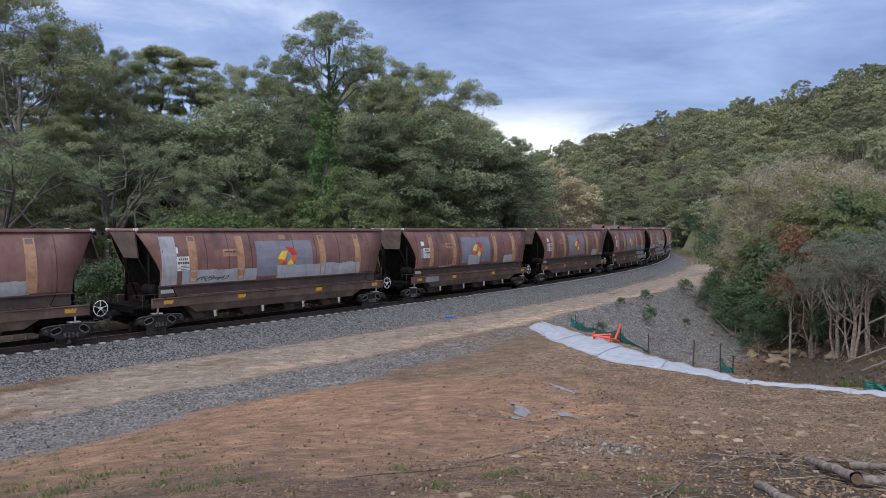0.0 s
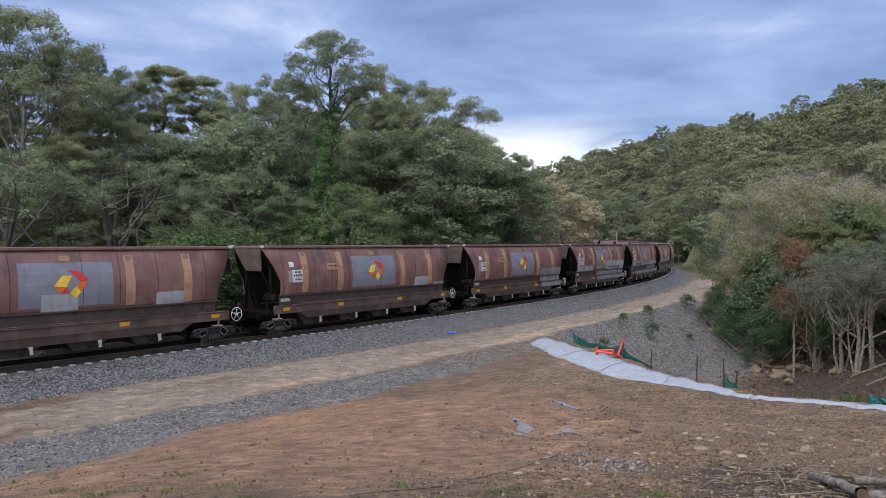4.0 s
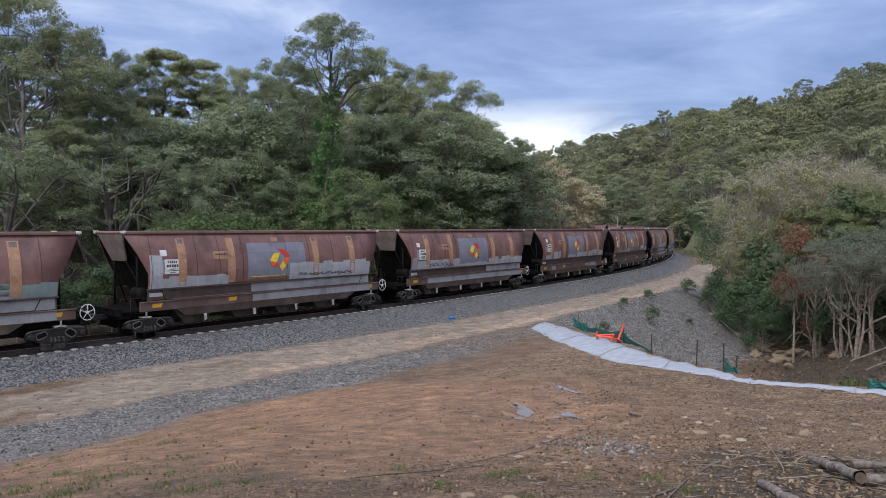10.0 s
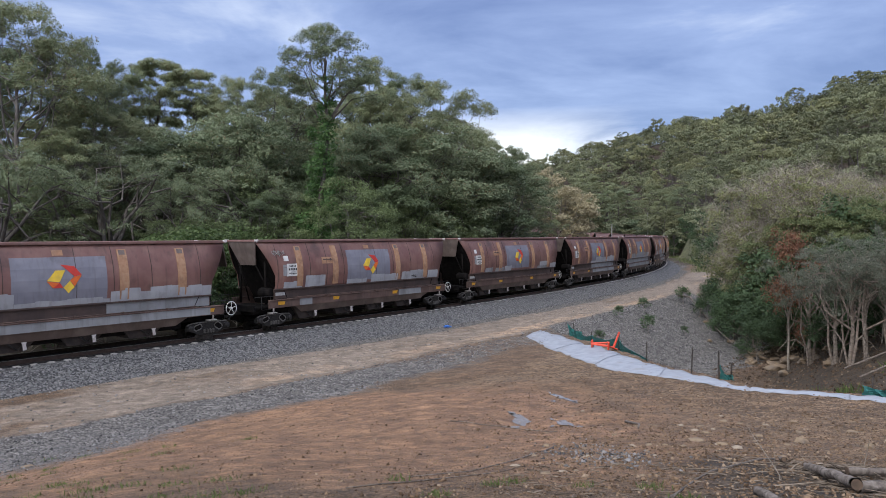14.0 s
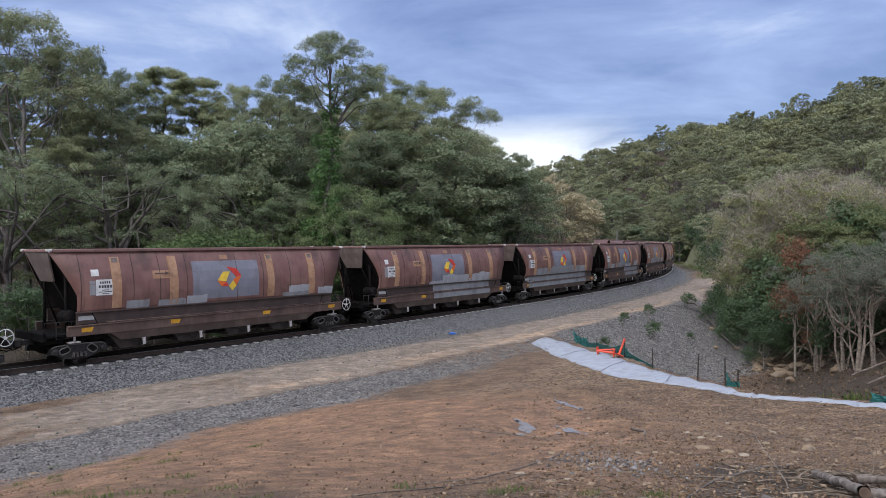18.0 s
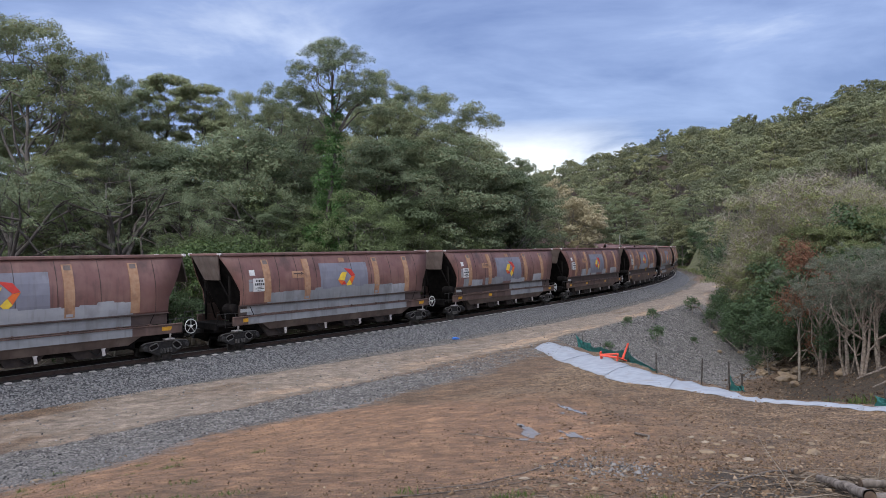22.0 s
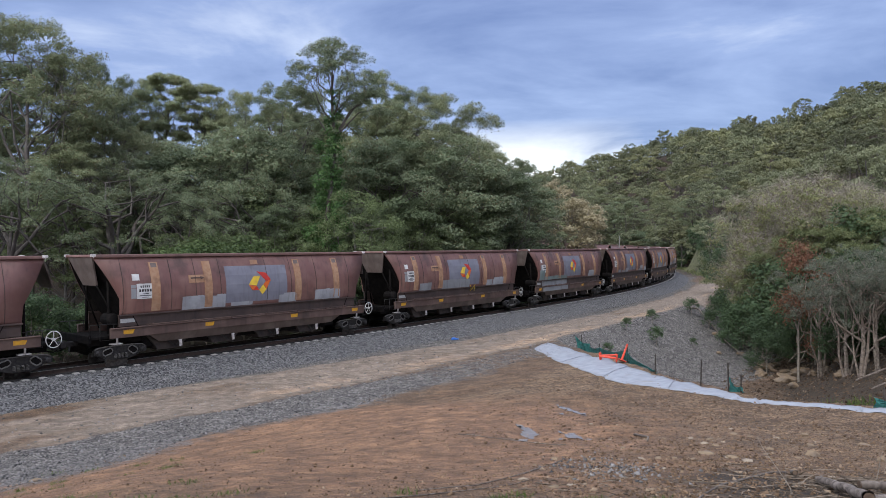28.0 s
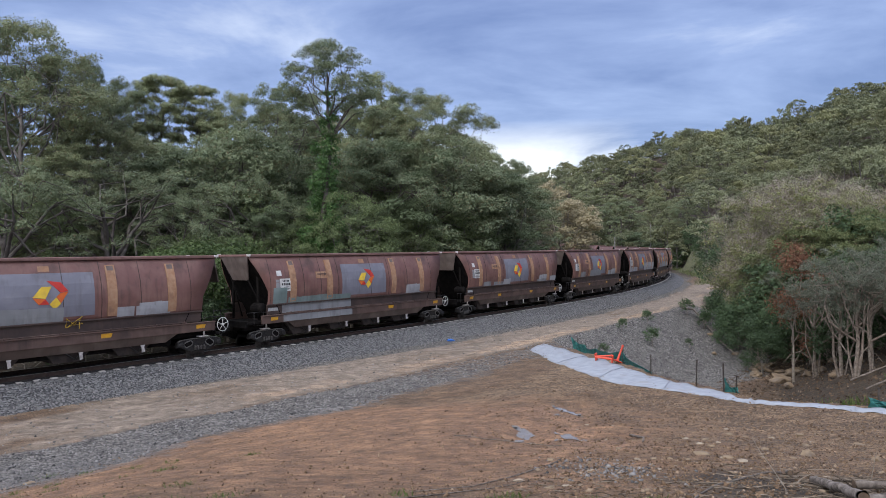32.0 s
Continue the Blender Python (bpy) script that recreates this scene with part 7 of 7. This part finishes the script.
fence = tagged(new("silt_fence"), "sagging green silt fence on dark steel pickets", "fence")
POSTS = [(7.5, 39.6, 1.02), (7.85, 39.3, .8), (7.75, 36.0, .75), (7.4, 29.1, .72), (7.3, 24.8, .70), (7.85, 21.9, .82), (8.15, 20.45, .85), (8.4, 20.2, .5)]
for n_, (x, y, h) in enumerate(POSTS):
    bm = bmesh.new()
    z = gz(x, y)
    lx = (.02, .10, .0, .03, .01, .05, -.02, .03)[n_] * h
    for k in range(3):
        a = k * 2.094
        slab(bm, [(x, y, z - .3), (x + .022 * math.cos(a), y + .022 * math.sin(a), z - .3), (x + lx + .022 * math.cos(a), y + .022 * math.sin(a), z + h), (x + lx, y, z + h)], (.006 * math.sin(a), -.006 * math.cos(a), 0))
    bmesh.ops.recalc_face_normals(bm, faces=bm.faces[:])
    part("picket", bm, M_PICKET, fence)


def net(pa, pb, ha, hb, n_):
    bm = bmesh.new()
    rows = []
    for i in range(13):
        f = i / 12
        x, y = pa[0] + (pb[0] - pa[0]) * f, pa[1] + (pb[1] - pa[1]) * f
        top = 1.1 * (ha + (hb - ha) * f) - .16 * math.sin(f * math.pi)
        rows.append([bm.verts.new((x + .07 * math.sin(i * 2.1 + j + n_) * (1 - j / 5) + .1 * (4 - j) * .25, y + .05 * math.cos(i * 1.7 + j), gz(x, y) - .02 + max(top, .08) * j / 4)) for j in range(5)])
    for a, b in zip(rows, rows[1:]):
        for j in range(4):
            bm.faces.new((a[j], a[j + 1], b[j + 1], b[j]))
    ext = bmesh.ops.extrude_face_region(bm, geom=bm.faces[:])
    for vv in ext["geom"]:
        if isinstance(vv, bmesh.types.BMVert):
            vv.co.x += 0.012
    bmesh.ops.recalc_face_normals(bm, faces=bm.faces[:])
    part("shade_cloth", bm, M_NET, fence, "torn green shade cloth")


net((7.2, 39.8), (7.9, 39.2), .75, .7, 0)
net((7.85, 39.2), (7.75, 36.0), .65, .55, 1)
net((7.75, 36.0), (7.4, 29.1), .55, .5, 2)
net((7.4, 29.1), (7.3, 24.8), .45, .12, 3)
net((8.15, 20.45), (8.4, 20.2), .42, .2, 4)
bundle = tagged(new("silt_fence"), "crumpled green silt fence bundle on a picket", "fence")
fence = bundle
net((10.6, 17.6), (11.5, 17.3), .28, .35, 5)
bm = bmesh.new()
rod(bm, [on_ground(10.9, 17.6, -.2), on_ground(10.9, 17.6, .5)], .02, sides=5)
part("picket", bm, M_PICKET, bundle)

# fluorescent bollards, one leaning and one fallen
def bollard(x, y, m):
    t = tagged(new("bollard"), "fluorescent orange plastic bollard knocked over by the fence", "bollard", "orange bollards")
    bm = bmesh.new()
    lathe(bm, [(0.02, .07), (.1, .065), (.8, .045), (.84, .06), (.9, .06), (.93, .03)], (0, 0, 0), "z", 12)
    part("tube", bm, M_HIVIS, t)
    for z in (.45, .62):
        bm = bmesh.new()
        lathe(bm, [(z, .0605 - .02 * z), (z + .09, .0595 - .02 * z)], (0, 0, 0), "z", 12)
        part("reflective_band", bm, M_WHITE, t, "white reflective band")
    bm = bmesh.new()
    box(bm, -.2, .2, -.2, .2, 0, .07, .03)
    part("foot", bm, M_HIVIS, t)
    t.matrix_basis = pose(*on_ground(x, y, .06)) @ m @ Matrix.Scale(.78, 4)
    return t


bollard(6.95, 28.2, pose(0, 0, 0, 0, 24, 20))
bollard(6.3, 29.2, pose(0, 0, .14, 0, 83, -25))
bollard(6.75, 28.0, pose(0, 0, .14, 0, 86, 160))

# a blue scrap, the pale bough on the bank, far poles
bm = bmesh.new()
rock_mesh(bm, .22, 3, .4)
ob = tagged(part("plastic_scrap", bm, M_BLUE, None), "crumpled blue plastic scrap on the ballast", "litter")
ob.matrix_basis = pose(*on_ground(.4, 41.6, .05))
bm = bmesh.new()
rod(bm, [on_ground(21.2, 62.6, .1), on_ground(22.2, 62.3, .45), on_ground(21.9, 58.5, .25), on_ground(21.5, 55.0, .2), on_ground(21.3, 51.0, .15)], .09, .05, 7)
tagged(part("bough", bm, M_LOG, None), "pale fallen bough along the edge of the bank", "bough")
for x, y, h in [(37.2, 152, 8.0), (58.0, 196, 12.0), (33.0, 160, 6.0)]:
    bm = bmesh.new()
    rod(bm, [on_ground(x, y, -.5), on_ground(x, y, h)], .11, .09, 8)
    tagged(part("pole", bm, M_POLE, None), "plain grey pole beside the line", "pole", "poles by the line")
log_thing(on_ground(19.3, 33.4, .25), on_ground(22.5, 32.6, .3), .05, .03, "fallen grey trunk among the paperbarks")
log_thing(on_ground(18.6, 31.0, .2), on_ground(21.5, 30.4, .3), .045, .03, "fallen pale trunk in the gully grass")

# low tufts: stone bank, dirt and gully grass
def blades(name, spots, count, size, material, label):
    rs = np.random.RandomState(count)
    cs = np.array([(x, y, gz(x, y) + .02) for x, y, r in spots])
    ci = rs.randint(0, len(cs), count)
    rad = np.array([r for _, _, r in spots])[ci]
    off = rs.normal(0, .5, (count, 2)) * rad[:, None]
    p = cs[ci].copy()
    p[:, :2] += off
    p[:, 2] = ground_z(p[:, 0], p[:, 1]) - .01
    a = rs.normal(0, .5, (count, 3))
    a[:, 2] = 1
    a /= np.linalg.norm(a, axis=1)[:, None]
    b = np.cross(a, rs.normal(size=(count, 3)))
    b /= np.linalg.norm(b, axis=1)[:, None]
    ln = (size * (.5 + rs.rand(count)))[:, None]
    v = np.stack([p - b * ln * .06, p + b * ln * .06, p + a * ln * .6 + b * ln * .05, p + a * ln], 1).reshape(-1, 3)
    return tagged(new(name, raw_mesh(name, v, np.arange(count * 4).reshape(-1, 4), material)), label, "grass", kind="stuff")


gq = random.Random(4)
blades("grass_tufts", [(-4.4 + gq.gauss(0, 1.3), 8.0 + gq.gauss(0, .9), .22) for _ in range(26)] + [(-7 + gq.gauss(0, 2), 14 + gq.gauss(0, 1.5), .2) for _ in range(12)] + [(.9 + gq.gauss(0, .7), 7.2 + gq.gauss(0, .5), .15) for _ in range(8)],
       2600, .07, M_GRASS, "small green grass tufts in the dirt")
blades("gully_grass", [(gq.uniform(11.5, 24), gq.uniform(19, 32), .9) for _ in range(70)], 12000, .34, M_GRASS, "rank green grass in the gully")
blades("verge_grass", [(lambda q: (q[0], q[1], 1.6))(on_track(gq.uniform(88, 160), gq.uniform(6.5, 15))) for _ in range(110)], 11000, .6, M_OLIVE, "yellow-green grass on the far verge")
wood, cen, rad, tr = grow(97, .7, .02, .5, .05, 9, 2, .2, 0.7, sides=4)
tuft = tree_thing("low_shrub", "low dark shrub growing on the stone bank", "bush", wood, M_TWIG, leaf_tris(np.random.RandomState(97), cen, rad, 900, .09, .5, .8, .1, .4), M_IVY)
for n_, (x, y, s) in enumerate([(15.3, 52.5, 1.1), (14.0, 47.2, 1.3), (12.2, 48.2, .9), (9.4, 41.5, .8), (17.5, 50.0, .7), (21.0, 60.5, 1.5), (21.3, 57.5, 1.5)]):
    m = pose(x, y, gz(x, y) - .03, 0, 0, n_ * 80) @ Matrix.Scale(s, 4)
    if n_ == 0:
        tuft.matrix_basis = m
        tagged(tuft, group="low shrubs on the bank")
    else:
        again(tuft, m)


# ---- the train's run ----
def gone(t):
    """Metres that the train has come towards the viewer at t seconds."""
    return 6.77016 * t - 0.0084468 * t * t + 5.7142e-5 * t ** 3


def wagon_pose(k, t):
    s = 0.906 + 0.02 + PITCH * k - gone(t)
    a, b = on_track(s + 1.12), on_track(s + 14.02)
    h = math.atan2(b[1] - a[1], b[0] - a[0])
    m = pose(a[0], a[1], a[2] + 0.002, 0, 0, math.degrees(h))
    return m @ pose(-1.12, 0, 0)


def motions():
    beats = [round(i * 0.5, 3) for i in range(65)]
    turns = [round(i * 0.1, 3) for i in range(321)]
    for k, wg in wagons:
        walk(wg, [(t, wagon_pose(k, t)) for t in beats])
        for bogie in wg.children:
            if not bogie.name.startswith("bogie"):
                continue
            for ws in bogie.children:
                if ws.name.startswith("wheelset"):
                    p = ws.matrix_local.translation.copy()
                    if k in SPINNING:
                        walk(ws, [(t, Matrix.Translation(p) @ Matrix.Rotation(-gone(t) / 0.46, 4, "Y")) for t in turns])


SPINNING = set(range(-1, 28))
motions()
